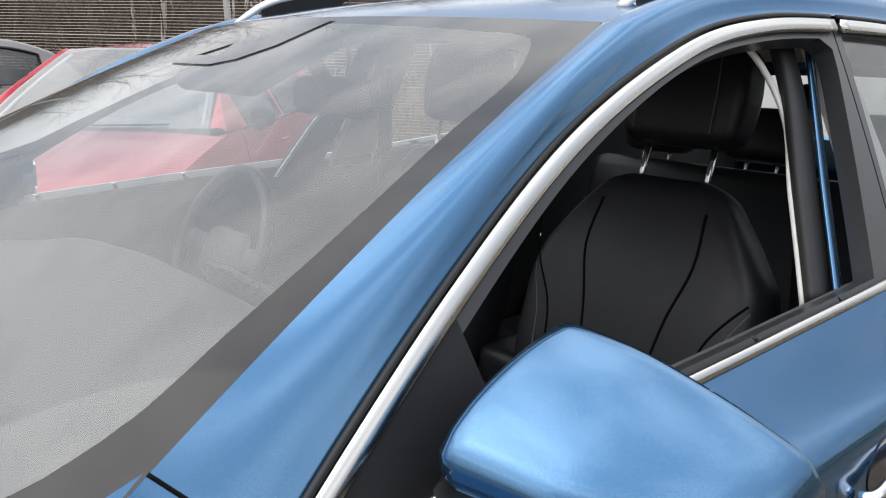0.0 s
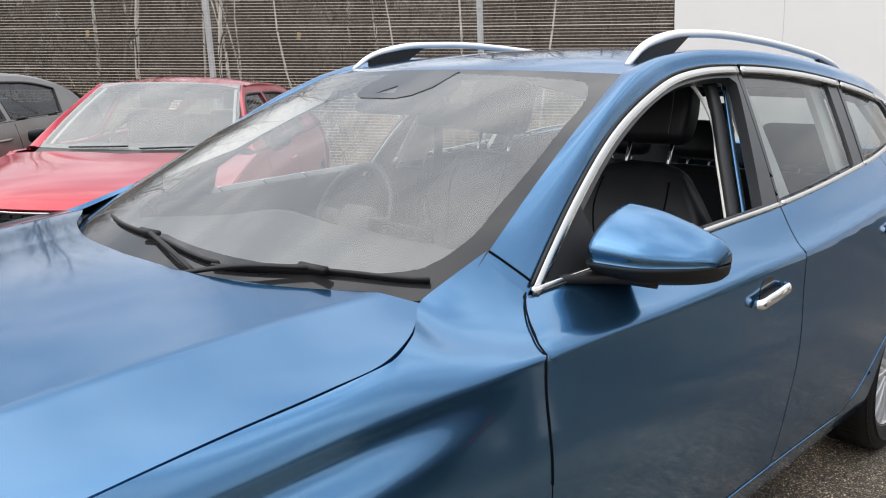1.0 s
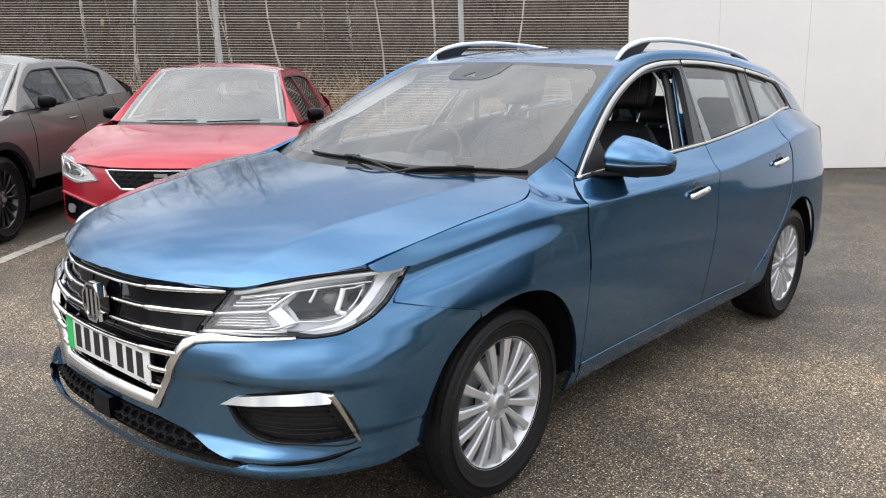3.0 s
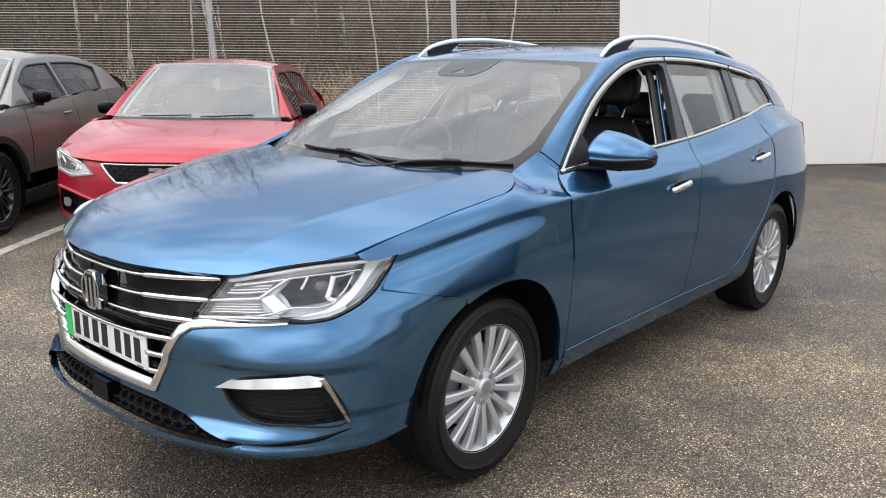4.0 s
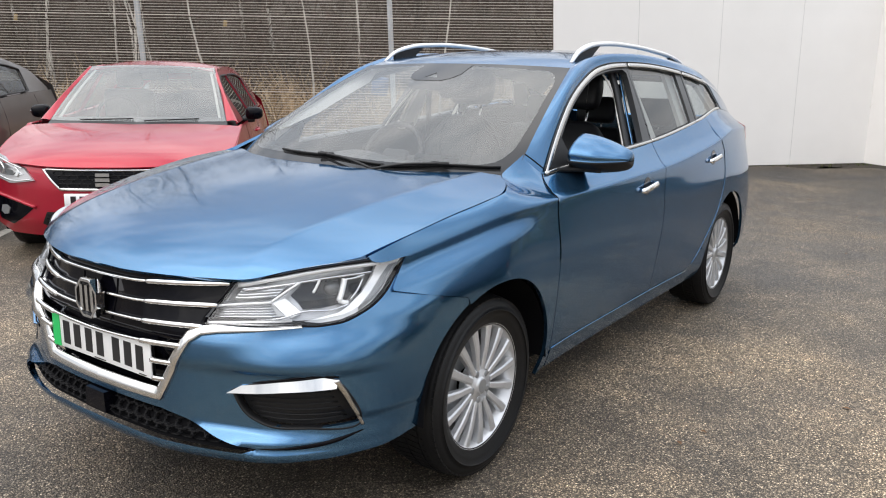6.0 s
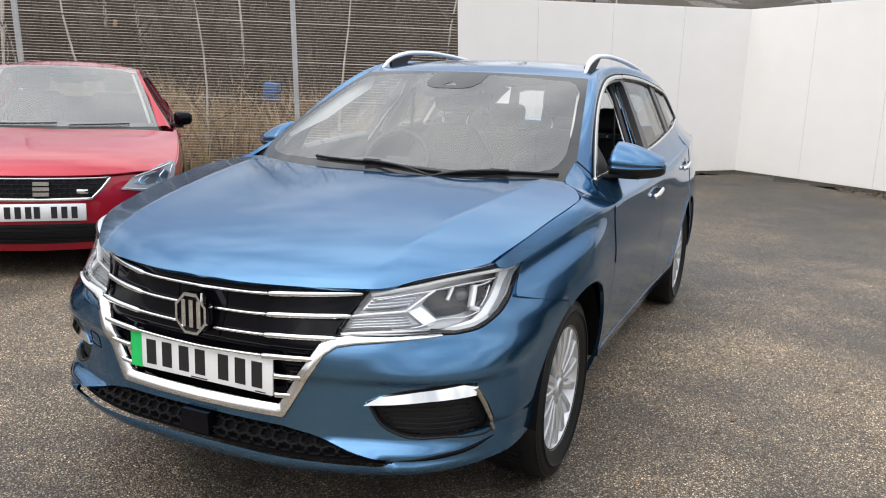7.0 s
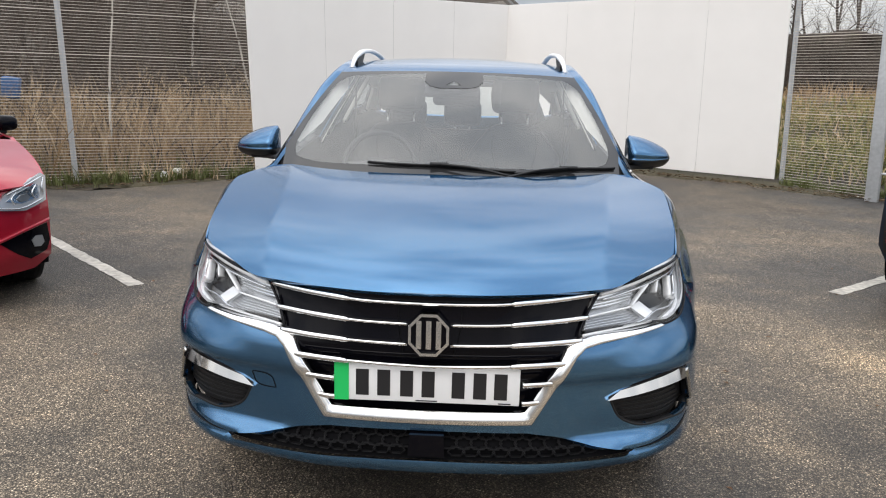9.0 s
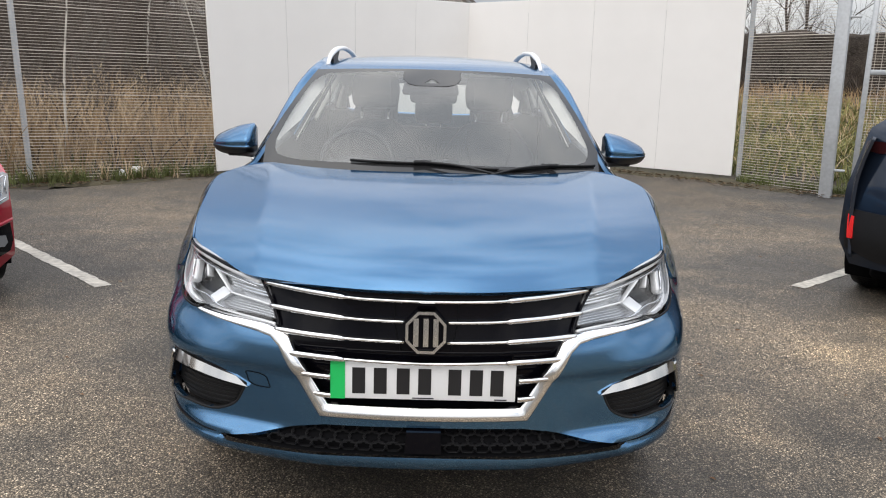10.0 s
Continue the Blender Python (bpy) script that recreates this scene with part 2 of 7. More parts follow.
def region(loops, step, fn, gap=0.0, depth=0.0, corner=28):
    """A sheet over the area bounded by loops in the plane (a, b), bent into space by fn, with clean edges, and a turned-in edge of that depth."""
    loops = [np.asarray(lp, float) for lp in loops]
    sa, sb = step if isinstance(step, tuple) else (step, step)
    allp = np.concatenate(loops)
    lo, hi = allp.min(0), allp.max(0)
    na, nb = max(2, int(math.ceil((hi[0] - lo[0]) / sa))), max(2, int(math.ceil((hi[1] - lo[1]) / sb)))
    ga, gb = np.linspace(lo[0], hi[0], na + 1), np.linspace(lo[1], hi[1], nb + 1)
    ca, cb = np.meshgrid((ga[:-1] + ga[1:]) / 2, (gb[:-1] + gb[1:]) / 2, indexing="ij")
    keep = inside(loops, ca, cb)
    va, vb = np.meshgrid(ga, gb, indexing="ij")
    idx = np.arange((na + 1) * (nb + 1)).reshape(na + 1, nb + 1)
    i, j = np.nonzero(keep)
    quads = np.stack([idx[i, j], idx[i + 1, j], idx[i + 1, j + 1], idx[i, j + 1]], 1)
    count = {}
    for q in quads.tolist():
        for u, v in ((q[0], q[1]), (q[1], q[2]), (q[2], q[3]), (q[3], q[0])):
            count[(u, v)] = 1
    edges = [(u, v) for (u, v) in count if (v, u) not in count]
    rim = np.array(sorted({u for e in edges for u in e}))
    pts = np.stack([va.ravel(), vb.ravel()], 1)
    seg0 = np.concatenate(loops)
    seg1 = np.concatenate([np.roll(lp, -1, axis=0) for lp in loops])
    d = seg1 - seg0
    scale = np.array([1.0, sa / sb])
    p = pts[rim]
    best = np.full(len(rim), 1e9)
    near = p.copy()
    nrm = np.zeros_like(p)
    for s0, dv in zip(seg0, d):
        ds = dv * scale
        l2 = (ds**2).sum()
        if l2 < 1e-14:
            continue
        t = np.clip((((p - s0) * scale) @ ds) / l2, 0, 1)
        c = s0 + t[:, None] * dv
        r = (((p - c) * scale) ** 2).sum(1)
        m = r < best
        best[m], near[m] = r[m], c[m]
        nrm[m] = np.array([-dv[1], dv[0]]) / max(1e-9, np.hypot(*dv))
    if gap:
        plus = inside(loops, near[:, 0] + nrm[:, 0] * gap * 1.5, near[:, 1] + nrm[:, 1] * gap * 1.5)
        near = near + np.where(plus[:, None], 1, -1) * nrm * gap
    pts[rim] = near
    for lp in loops:
        e0, e1 = lp - np.roll(lp, 1, axis=0), np.roll(lp, -1, axis=0) - lp
        turn = np.abs(np.degrees(np.arctan2(e0[:, 0] * e1[:, 1] - e0[:, 1] * e1[:, 0], (e0 * e1).sum(1))))
        for c in lp[turn > corner]:
            r = (((near - c) * scale) ** 2).sum(1)
            k = int(r.argmin())
            if r[k] < (1.6 * sa) ** 2 and gap == 0:
                pts[rim[k]] = c
    used = np.unique(quads)
    new_i = -np.ones(len(pts), int)
    new_i[used] = np.arange(len(used))
    verts = fn(pts[used, 0], pts[used, 1])
    faces = [tuple(new_i[q]) for q in quads]
    if depth:
        e = 0.002
        pa, pb = pts[rim, 0], pts[rim, 1]
        n = np.cross(fn(pa + e, pb) - fn(pa - e, pb), fn(pa, pb + e) - fn(pa, pb - e))
        n /= np.maximum(1e-9, np.linalg.norm(n, axis=1))[:, None]
        low = fn(pa, pb) - n * depth
        at = {int(r): len(verts) + k for k, r in enumerate(rim)}
        up = len(rim)
        verts = np.concatenate([verts, fn(pa, pb), low])
        faces += [(at[v], at[u], at[u] + up, at[v] + up) for u, v in edges]
    return verts, faces


def sweep(path, profile, up=(0, 0, 1), closed=False, scale=None, caps=True):
    """Carries a closed profile (across, up) along a path; up: one vector, or one for each point."""
    p = np.asarray(path, float)
    t = np.gradient(p, axis=0) if not closed else np.roll(p, -1, 0) - np.roll(p, 1, 0)
    t /= np.maximum(1e-9, np.linalg.norm(t, axis=1))[:, None]
    u = np.broadcast_to(np.asarray(up, float), p.shape)
    side = np.cross(t, u)
    side /= np.maximum(1e-9, np.linalg.norm(side, axis=1))[:, None]
    u = np.cross(side, t)
    prof = np.asarray(profile, float)
    s = np.ones(len(p)) if scale is None else np.asarray(scale, float)
    v = p[:, None] + s[:, None, None] * (prof[None, :, :1] * side[:, None] + prof[None, :, 1:] * u[:, None])
    n, k = len(p), len(prof)
    faces = []
    for a in range(n if closed else n - 1):
        b = (a + 1) % n
        for c in range(k):
            e = (c + 1) % k
            faces.append((a * k + c, a * k + e, b * k + e, b * k + c))
    if not closed and caps:
        faces += [tuple(range(k))[::-1], tuple((n - 1) * k + c for c in range(k))]
    return v.reshape(-1, 3), faces


def oval(w, h, n=10):
    a = np.linspace(0, 2 * math.pi, n, endpoint=False)
    return np.stack([w / 2 * np.cos(a), h / 2 * np.sin(a)], 1)


def slab(w, h, r=0.25):
    """A rectangle with cut corners."""
    c = min(w, h) * r
    return np.array([(w / 2, -h / 2 + c), (w / 2, h / 2 - c), (w / 2 - c, h / 2), (-w / 2 + c, h / 2), (-w / 2, h / 2 - c), (-w / 2, -h / 2 + c), (-w / 2 + c, -h / 2), (w / 2 - c, -h / 2)])


def rounded_box(size, r, seg=3, at=(0, 0, 0), shape=None):
    bm = bmesh.new()
    bmesh.ops.create_cube(bm, size=1)
    bmesh.ops.scale(bm, vec=size, verts=bm.verts)
    if r:
        bmesh.ops.bevel(bm, geom=bm.edges[:], offset=r, segments=seg, profile=0.5, affect="EDGES")
    for v in bm.verts:
        if shape:
            v.co = Vector(shape(v.co))
        v.co += Vector(at)
    return bm


def lathe(profile, n=48, axis="x"):
    """Turns a profile (radius, along) round an axis."""
    prof = np.asarray(profile, float)
    a = np.linspace(0, 2 * math.pi, n, endpoint=False)
    k = len(prof)
    r, h = prof[:, 0], prof[:, 1]
    c, s = np.cos(a)[:, None] * r, np.sin(a)[:, None] * r
    hh = np.broadcast_to(h, c.shape)
    v = np.stack([hh, c, s] if axis == "x" else [c, s, hh], -1).reshape(-1, 3)
    faces = []
    for i in range(n):
        j = (i + 1) % n
        for m in range(k - 1):
            faces.append((i * k + m, j * k + m, j * k + m + 1, i * k + m + 1))
    return v, faces


def joined(pieces):
    vs, fs, off = [], [], 0
    for v, f in pieces:
        vs.append(np.asarray(v, float))
        fs += [tuple(i + off for i in q) for q in f]
        off += len(v)
    return np.concatenate(vs), fs


def prism(outline, lo, hi, axis=1):
    """An outline (two coordinates) pushed along an axis from lo to hi."""
    o = np.asarray(outline, float)
    n = len(o)
    v = np.zeros((2 * n, 3))
    rest = [c for c in range(3) if c != axis]
    for k, h in enumerate((lo, hi)):
        v[k * n : (k + 1) * n, rest[0]], v[k * n : (k + 1) * n, rest[1]], v[k * n : (k + 1) * n, axis] = o[:, 0], o[:, 1], h
    faces = [tuple(range(n)), tuple(range(n, 2 * n))[::-1]] + [(i, i + n, (i + 1) % n + n, (i + 1) % n) for i in range(n)]
    return v, faces

# ---- the blue estate car: nose at y = 0, tail towards +y, x = 0 on its centre line ----
KY = [0.40, 0.70, 0.94, 1.22, 1.70, 2.35, 3.10, 3.60, 4.05, 4.40]
LEVELS = (  # z and x of the lines along the flank, from the sill up to the crease
    ([0.24, 0.25, 0.25, 0.245, 0.245, 0.245, 0.25, 0.26, 0.28, 0.32], [0.78, 0.82, 0.85, 0.834, 0.820, 0.820, 0.824, 0.845, 0.815, 0.72]),
    ([0.33, 0.34, 0.345, 0.345, 0.346, 0.348, 0.344, 0.345, 0.37, 0.42], [0.822, 0.868, 0.888, 0.868, 0.854, 0.854, 0.860, 0.878, 0.848, 0.745]),
    ([0.52, 0.52, 0.52, 0.52, 0.52, 0.52, 0.53, 0.54, 0.55, 0.56], [0.841, 0.883, 0.903, 0.891, 0.882, 0.882, 0.885, 0.888, 0.858, 0.76]),
    ([0.68, 0.70, 0.72, 0.73, 0.74, 0.74, 0.76, 0.78, 0.78, 0.78], [0.836, 0.893, 0.917, 0.907, 0.902, 0.902, 0.898, 0.886, 0.846, 0.745]),
    ([0.820, 0.876, 0.914, 0.931, 0.938, 0.950, 1.006, 1.060, 1.065, 1.05], [0.768, 0.831, 0.870, 0.888, 0.893, 0.894, 0.884, 0.852, 0.795, 0.695]),
)
GAP_Y = [0.30, 0.375, 0.53, 0.75, 0.90, 0.99, 1.065, 1.165, 1.25, 1.40]
GAP_X = [0.70, 0.745, 0.777, 0.808, 0.826, 0.830, 0.800, 0.722, 0.716, 0.708]
BELT = ([1.374, 2.04, 2.40, 3.13, 3.60, 4.05, 4.40], [1.0, 1.045, 1.066, 1.135, 1.186, 1.155, 1.11], [0.776, 0.800, 0.803, 0.785, 0.740, 0.682, 0.590])
FRONT_AXLE, REAR_AXLE, HUB_Z, ARCH = 0.893, 3.567, 0.319, 0.388


def belt_z(y):
    return pchip(BELT[0], BELT[1], y)


def belt_x(y):
    return pchip(BELT[0], BELT[2], y)


def flank(y, z, sink=0.0):
    """The skin of the flank: x at (y, z)."""
    y, z = np.asarray(y, float), np.asarray(z, float)
    zs = [pchip(KY, lv[0], y) for lv in LEVELS] + [pchip(BELT[0], BELT[1], y)]
    xs = [pchip(KY, lv[1], y) for lv in LEVELS] + [pchip(BELT[0], BELT[2], y)]
    # the crease stands a little proud, with a hollow above and below it
    zh, xh = zs[4] - 0.026, xs[4] + 0.001 + 0.04 * (xs[3] - xs[4])
    zm = zs[4] - 0.085
    haunch = np.clip((y - 0.42) / 0.20, 0, 1) * np.clip((1.22 - y) / 0.30, 0, 1)
    xm = xh + (xs[3] - xh) * (zh - zm) / (zh - zs[3]) + 0.016 * haunch * haunch * (3 - 2 * haunch)
    zs = zs[:4] + [zm, zh] + zs[4:5] + [zs[4] * 0.86 + zs[5] * 0.14] + zs[5:]
    xs = xs[:4] + [xm, xh] + xs[4:5] + [xs[4] * 0.80 + xs[5] * 0.20] + xs[5:]
    out = np.empty(y.shape)
    zs, xs = np.array(zs), np.array(xs)
    for k in range(y.size):
        col = zs[:, k]
        out[k] = pchip(col, xs[:, k], np.array([z[k]]))[0]
    return out - sink


def flank_fn(sink=0.0):
    return lambda y, z: np.stack([flank(y, z, sink), y, z], 1)


BON_Y = [-0.04, -0.015, 0.005, 0.03, 0.08, 0.16, 0.30, 0.50, 0.70, 0.90, 1.10, 1.30]
BON_Z = [0.745, 0.787, 0.808, 0.829, 0.857, 0.886, 0.921, 0.958, 0.987, 1.011, 1.031, 1.045]


def bonnet(x, y):
    """The height of the bonnet."""
    a = np.abs(x)
    z = pchip(BON_Y, BON_Z, y - 0.497 * np.minimum(a, 0.84) ** 2)
    ridge = 0.47 + 0.15 * y
    z = z + 0.005 * np.exp(-np.sqrt(((a - ridge) / 0.06) ** 2 + 0.02) + 0.14) * np.clip(y / 0.35, 0, 1) - 0.006 * np.clip((ridge - a) / 0.3, 0, 1) * np.clip(y / 0.5, 0, 1)
    return z - 0.008 * np.clip((a - ridge) / 0.14, 0, 1.6) * np.clip((1.2 - y) / 0.8, 0, 1)


def crease_z(y):
    return pchip(KY, LEVELS[4][0], y)


def wing_fn(y, w):
    """The front wing: w is the height up to the crease, and past it runs 0.16 on to the bonnet's gap."""
    zc, xc = crease_z(y), pchip(KY, LEVELS[4][1], y)
    t = np.clip((w - zc) / 0.16, 0, 1.05)
    xt = pchip(GAP_Y, GAP_X, y)
    zt = bonnet(xt, y) + np.clip((y - 1.12) / 0.22, 0, 1) * (1.078 - 1.030) - 0.001
    # a rounded shoulder over the wheel, which dies out into the hollow below the windscreen pillar
    k = np.clip((y - 0.88) / 0.44, 0, 1)
    swell = 0.066 * (1 - k * k * (3 - 2 * k))
    rise_at = lambda d: swell * (1 - np.exp(-d / 0.024)) + 0.19 * d
    across = xc - xt
    bx, bz = xc - t * across, zc + rise_at(t * across) + (zt - zc - rise_at(across)) * t * t
    low = w <= zc
    return np.stack([np.where(low, flank(y, np.minimum(w, zc)), bx), y, np.where(low, w, bz)], 1)


def cabin_side(y, z, sink=0.0):
    """The leaning plane of the side windows: x at (y, z)."""
    h = z - belt_z(y)
    return belt_x(y) - 0.50 * h - 0.12 * h * h - sink


def cabin_fn(sink=0.0):
    return lambda y, z: np.stack([cabin_side(y, z, sink), y, z], 1)


def arc(cy, cz, r, a0, a1, n=28):
    a = np.radians(np.linspace(a0, a1, n))
    return np.stack([cy + r * np.cos(a), cz + r * np.sin(a)], 1)


def line2(points, n=24):
    return smooth_path(points, n)


car = tagged(new("estate_car"), "blue metallic estate car with chrome trim and an open passenger window", "car")

# door and panel cuts, in (y, z)
CUT_A = line2([(1.322, 0.318), (1.308, 0.55), (1.296, 0.70), (1.289, 0.80), (1.285, 0.90), (1.290, 0.937), (1.311, 0.952), (1.326, 0.968), (1.355, 0.993), (1.374, 1.003)], 48)
CUT_B = line2([(2.372, 0.342), (2.378, 0.60), (2.374, 0.86), (2.384, 0.98), (2.405, 1.072)])
CUT_C = line2([(2.90, 0.330), (3.03, 0.405), (3.14, 0.50), (3.27, 0.61), (3.345, 0.72), (3.375, 0.86), (3.355, 0.98), (3.31, 1.02), (3.28, 1.155)], 40)
SILL_TOP = np.stack([np.linspace(1.335, 2.90, 30), pchip(KY, LEVELS[1][0], np.linspace(1.335, 2.90, 30)) - 0.002], 1)


def belt_line(y0, y1, n=30, up=0.0):
    y = np.linspace(y0, y1, n)
    return np.stack([y, belt_z(y) + up], 1)


we = np.linspace(0.388, 1.338, 60)
WING_EDGE = np.stack([we, crease_z(we) + 0.16], 1)
arch_front = arc(FRONT_AXLE, HUB_Z, ARCH, -12, 118, 60)
ce = float(crease_z(np.array([1.35]))[0])
wing_loop = np.concatenate([
    [(1.335, 0.262), (1.335, 0.315)], CUT_A[CUT_A[:, 1] < 0.938], [(1.297, ce + 0.014), (1.304, ce + 0.030), (1.316, ce + 0.045), (1.331, ce + 0.067), (1.357, ce + 0.098), (1.374, ce + 0.107), (1.387, ce + 0.118), (1.362, ce + 0.140)], WING_EDGE[::-1],
    [(yy, float(crease_z(np.array([yy]))[0]) + up) for yy, up in ((0.392, 0.10), (0.405, 0.06), (0.425, 0.032), (0.455, 0.012))], [(0.510, 0.842), (0.480, 0.803), (0.430, 0.754), (0.56, 0.722), (0.70, 0.690)], arch_front[::-1],
])
v, f = region([wing_loop], (0.0125, 0.009), wing_fn, gap=0.001, depth=0.014)
both("front_wing", v, f, BLUE, car)

sill_loop = np.concatenate([[(1.345, 0.252)], SILL_TOP, CUT_C[1:][CUT_C[1:, 1] < 0.432], [(3.190, 0.432), (3.180, 0.34), (3.184, 0.26)]])
v, f = region([sill_loop], 0.0125, flank_fn(), gap=0.0015, depth=0.02)
both("sill_panel", v, f, BLUE, car)

fd_loop = np.concatenate([SILL_TOP[(SILL_TOP[:, 0] < 2.372)], CUT_B, belt_line(2.405, 1.385)[1:], CUT_A[::-1]])
v, f = region([fd_loop], 0.0125, flank_fn(), gap=0.0026, depth=0.014)
front_doors = both("front_door", v, f, BLUE, car)

rd_loop = np.concatenate([SILL_TOP[SILL_TOP[:, 0] > 2.372], CUT_C, belt_line(3.28, 2.405)[1:], CUT_B[::-1]])
v, f = region([rd_loop], 0.0125, flank_fn(), gap=0.0026, depth=0.014)
rear_doors = both("rear_door", v, f, BLUE, car)

arch_rear = arc(REAR_AXLE, HUB_Z, ARCH, -8, 168, 70)
tail_lamp = np.array([(4.085, 1.090), (4.28, 1.095), (4.37, 1.03), (4.385, 0.90), (4.29, 0.915), (4.20, 1.02)])
quarter_loop = np.concatenate([CUT_C[CUT_C[:, 1] > 0.43], [(3.28, 1.155)], belt_line(3.29, 4.38, 40), [(4.39, 0.36), (4.20, 0.30), (3.95, 0.285)], arch_rear])
v, f = region([quarter_loop, tail_lamp], 0.0125, flank_fn(), gap=0.0015, depth=0.014)
both("rear_quarter_panel", v, f, BLUE, car)
v, f = region([tail_lamp], 0.012, flank_fn(sink=-0.004), depth=0.02)
both("tail_lamp", v, f, REDLENS, car, "red tail lamp")

# rolled sill lip, and a bead added to catch the rear door edge's highlight
lip = SILL_TOP[SILL_TOP[:, 0] < 2.92] + (0, -0.004)
v, f = sweep(np.stack([flank(lip[:, 0], lip[:, 1]) + 0.001, lip[:, 0], lip[:, 1]], 1), oval(0.007, 0.007, 8), (1, 0, 0.3))
both("sill_lip", v, f, BLUE, car)
lip = CUT_C[(CUT_C[:, 1] > 0.36) & (CUT_C[:, 1] < 1.10)] + (0.004, 0)
v, f = sweep(np.stack([flank(lip[:, 0], lip[:, 1]) + 0.0004, lip[:, 0], lip[:, 1]], 1), oval(0.005, 0.005, 8), (1, 0, 0.3))
both("panel_lip", v, f, BLUE, car)

# dark shell behind the panel gaps, wheel wells and floor
shell_loop = np.concatenate([arc(FRONT_AXLE, HUB_Z, ARCH + 0.03, 165, 5, 40), [(1.40, 0.29), (3.10, 0.29)], arc(REAR_AXLE, HUB_Z, ARCH + 0.03, 175, -5, 40), [(4.12, 0.34), (4.08, 1.02)], belt_line(3.85, 1.38, 30, -0.05), [(1.30, 0.94), (0.94, 0.90), (0.60, 0.80), (0.54, 0.74), (0.52, 0.50)]])
v, f = region([shell_loop], 0.03, flank_fn(sink=0.022))
both("inner_shell", v, f, VOID, car)
for sgn in (1, -1):
    for ya in (FRONT_AXLE, REAR_AXLE):
        v, f = lathe([(ARCH + 0.004, sgn * (0.868 if ya < 2 else 0.850)), (ARCH + 0.012, sgn * 0.60), (0.02, sgn * 0.56)], 48)
        v = v + (0, ya, HUB_Z)
        keep = [q for q in f if np.mean([v[i][2] for i in q]) > 0.295]
        mesh_object("wheel_liner", v, keep, VOID, car)
bm = rounded_box((1.40, 3.1, 0.06), 0.02, 2, (0, 2.55, 0.245))
part("floor_pan", bm, VOID, car)

# ---- front: the plan curve of the nose, by its length s from the middle ----
PLAN = smooth_path([(0, -0.012), (0.15, -0.008), (0.30, 0.006), (0.42, 0.038), (0.50, 0.068), (0.60, 0.112), (0.69, 0.172), (0.770, 0.255), (0.824, 0.36), (0.857, 0.49), (0.874, 0.61), (0.886, 0.72)], 240)
PLAN_S = np.r_[0, np.cumsum(np.linalg.norm(np.diff(PLAN, axis=0), axis=1))]
PLAN_N = np.gradient(PLAN, PLAN_S, axis=0)[:, ::-1] * (1, -1)
PLAN_N /= np.linalg.norm(PLAN_N, axis=1)[:, None]
OUT_Z = [0.24, 0.285, 0.30, 0.324, 0.332, 0.345, 0.385, 0.45, 0.535, 0.572, 0.62, 0.675, 0.74, 0.80, 0.86]
OUT_SMOOTH = [-0.03, 0.014, 0.028, 0.038, 0.022, 0.031, 0.013, 0.010, 0.009, 0.007, 0.001, -0.022, -0.054, -0.072, -0.080]
OUT_D = [-0.03, 0.016, 0.030, 0.042, 0.024, 0.034, -0.004, -0.002, 0.000, 0.014, 0.009, -0.020, -0.054, -0.072, -0.080]



def sx(x):
    return float(np.interp(x, PLAN[:, 0], PLAN_S))


def sy(y):
    return float(np.interp(y, PLAN[:, 1], PLAN_S))


def nose(s, z, out=0.0):
    """The skin of the nose at length s along its plan and height z; out: metres in front of it."""
    s, z = np.asarray(s, float), np.asarray(z, float)
    a, sg = np.abs(s), np.where(s < 0, -1.0, 1.0)
    px, py = np.interp(a, PLAN_S, PLAN[:, 0]), np.interp(a, PLAN_S, PLAN[:, 1])
    over = np.maximum(0, a - PLAN_S[-1])
    nx, ny = np.interp(a, PLAN_S, PLAN_N[:, 0]), np.interp(a, PLAN_S, PLAN_N[:, 1])
    py = py + over
    ease = np.clip((a - 0.18) / 0.30, 0, 1)
    tail = np.clip((1.28 - a) / 0.2, 0, 1)
    d = pchip(OUT_Z, OUT_D, z)
    corner = np.clip((a - 0.52) / 0.28, 0, 1)
    corner = corner * corner * (3 - 2 * corner)
    d = d * (1 - corner) + pchip(OUT_Z, OUT_SMOOTH, z) * corner
    # a brow over the fog-lamp corner: a shelf that widens outwards, hollow above it
    reach = np.clip((a - 0.44) / 0.38, 0, 1)
    u = np.where(z < 0.562, (z - 0.562) / 0.018, (z - 0.562) / (0.045 + 0.070 * reach))
    w = np.clip((a - 0.48) / 0.22, 0, 1) * np.clip((1.04 - a) / 0.24, 0, 1)
    d = d + 0.013 * w * w * (3 - 2 * w) * pchip([-30, -1, -0.25, 0.1, 1, 1.5, 30], [0, 0, 0.9, 1, -0.45, 0, 0], u)
    d = np.where(z > 0.64, d * (0.30 + 0.70 * ease), d * (0.75 + 0.25 * ease)) * (0.15 + 0.85 * tail * tail * (3 - 2 * tail)) + out
    d = np.where(z < 0.42, d - np.maximum(d - out, 0) * 0.85 * np.clip((a - 0.66) / 0.22, 0, 1), d)
    # near the wing the nose takes up the wing's own skin
    x, y = (px + nx * d), py + ny * d
    k = np.clip((y - 0.30) / 0.32, 0, 1)
    k = (k * k * (3 - 2 * k)).ravel()
    far = np.nonzero(k > 0)[0]
    if len(far):
        xf = x.ravel().copy()
        xf[far] += k[far] * (flank(y.ravel()[far], z.ravel()[far]) + out - xf[far])
        x = xf.reshape(x.shape)
    return np.stack([x * sg, y, z], -1)


def nose_fn(out=0.0):
    return lambda s, z: nose(s, z, out)


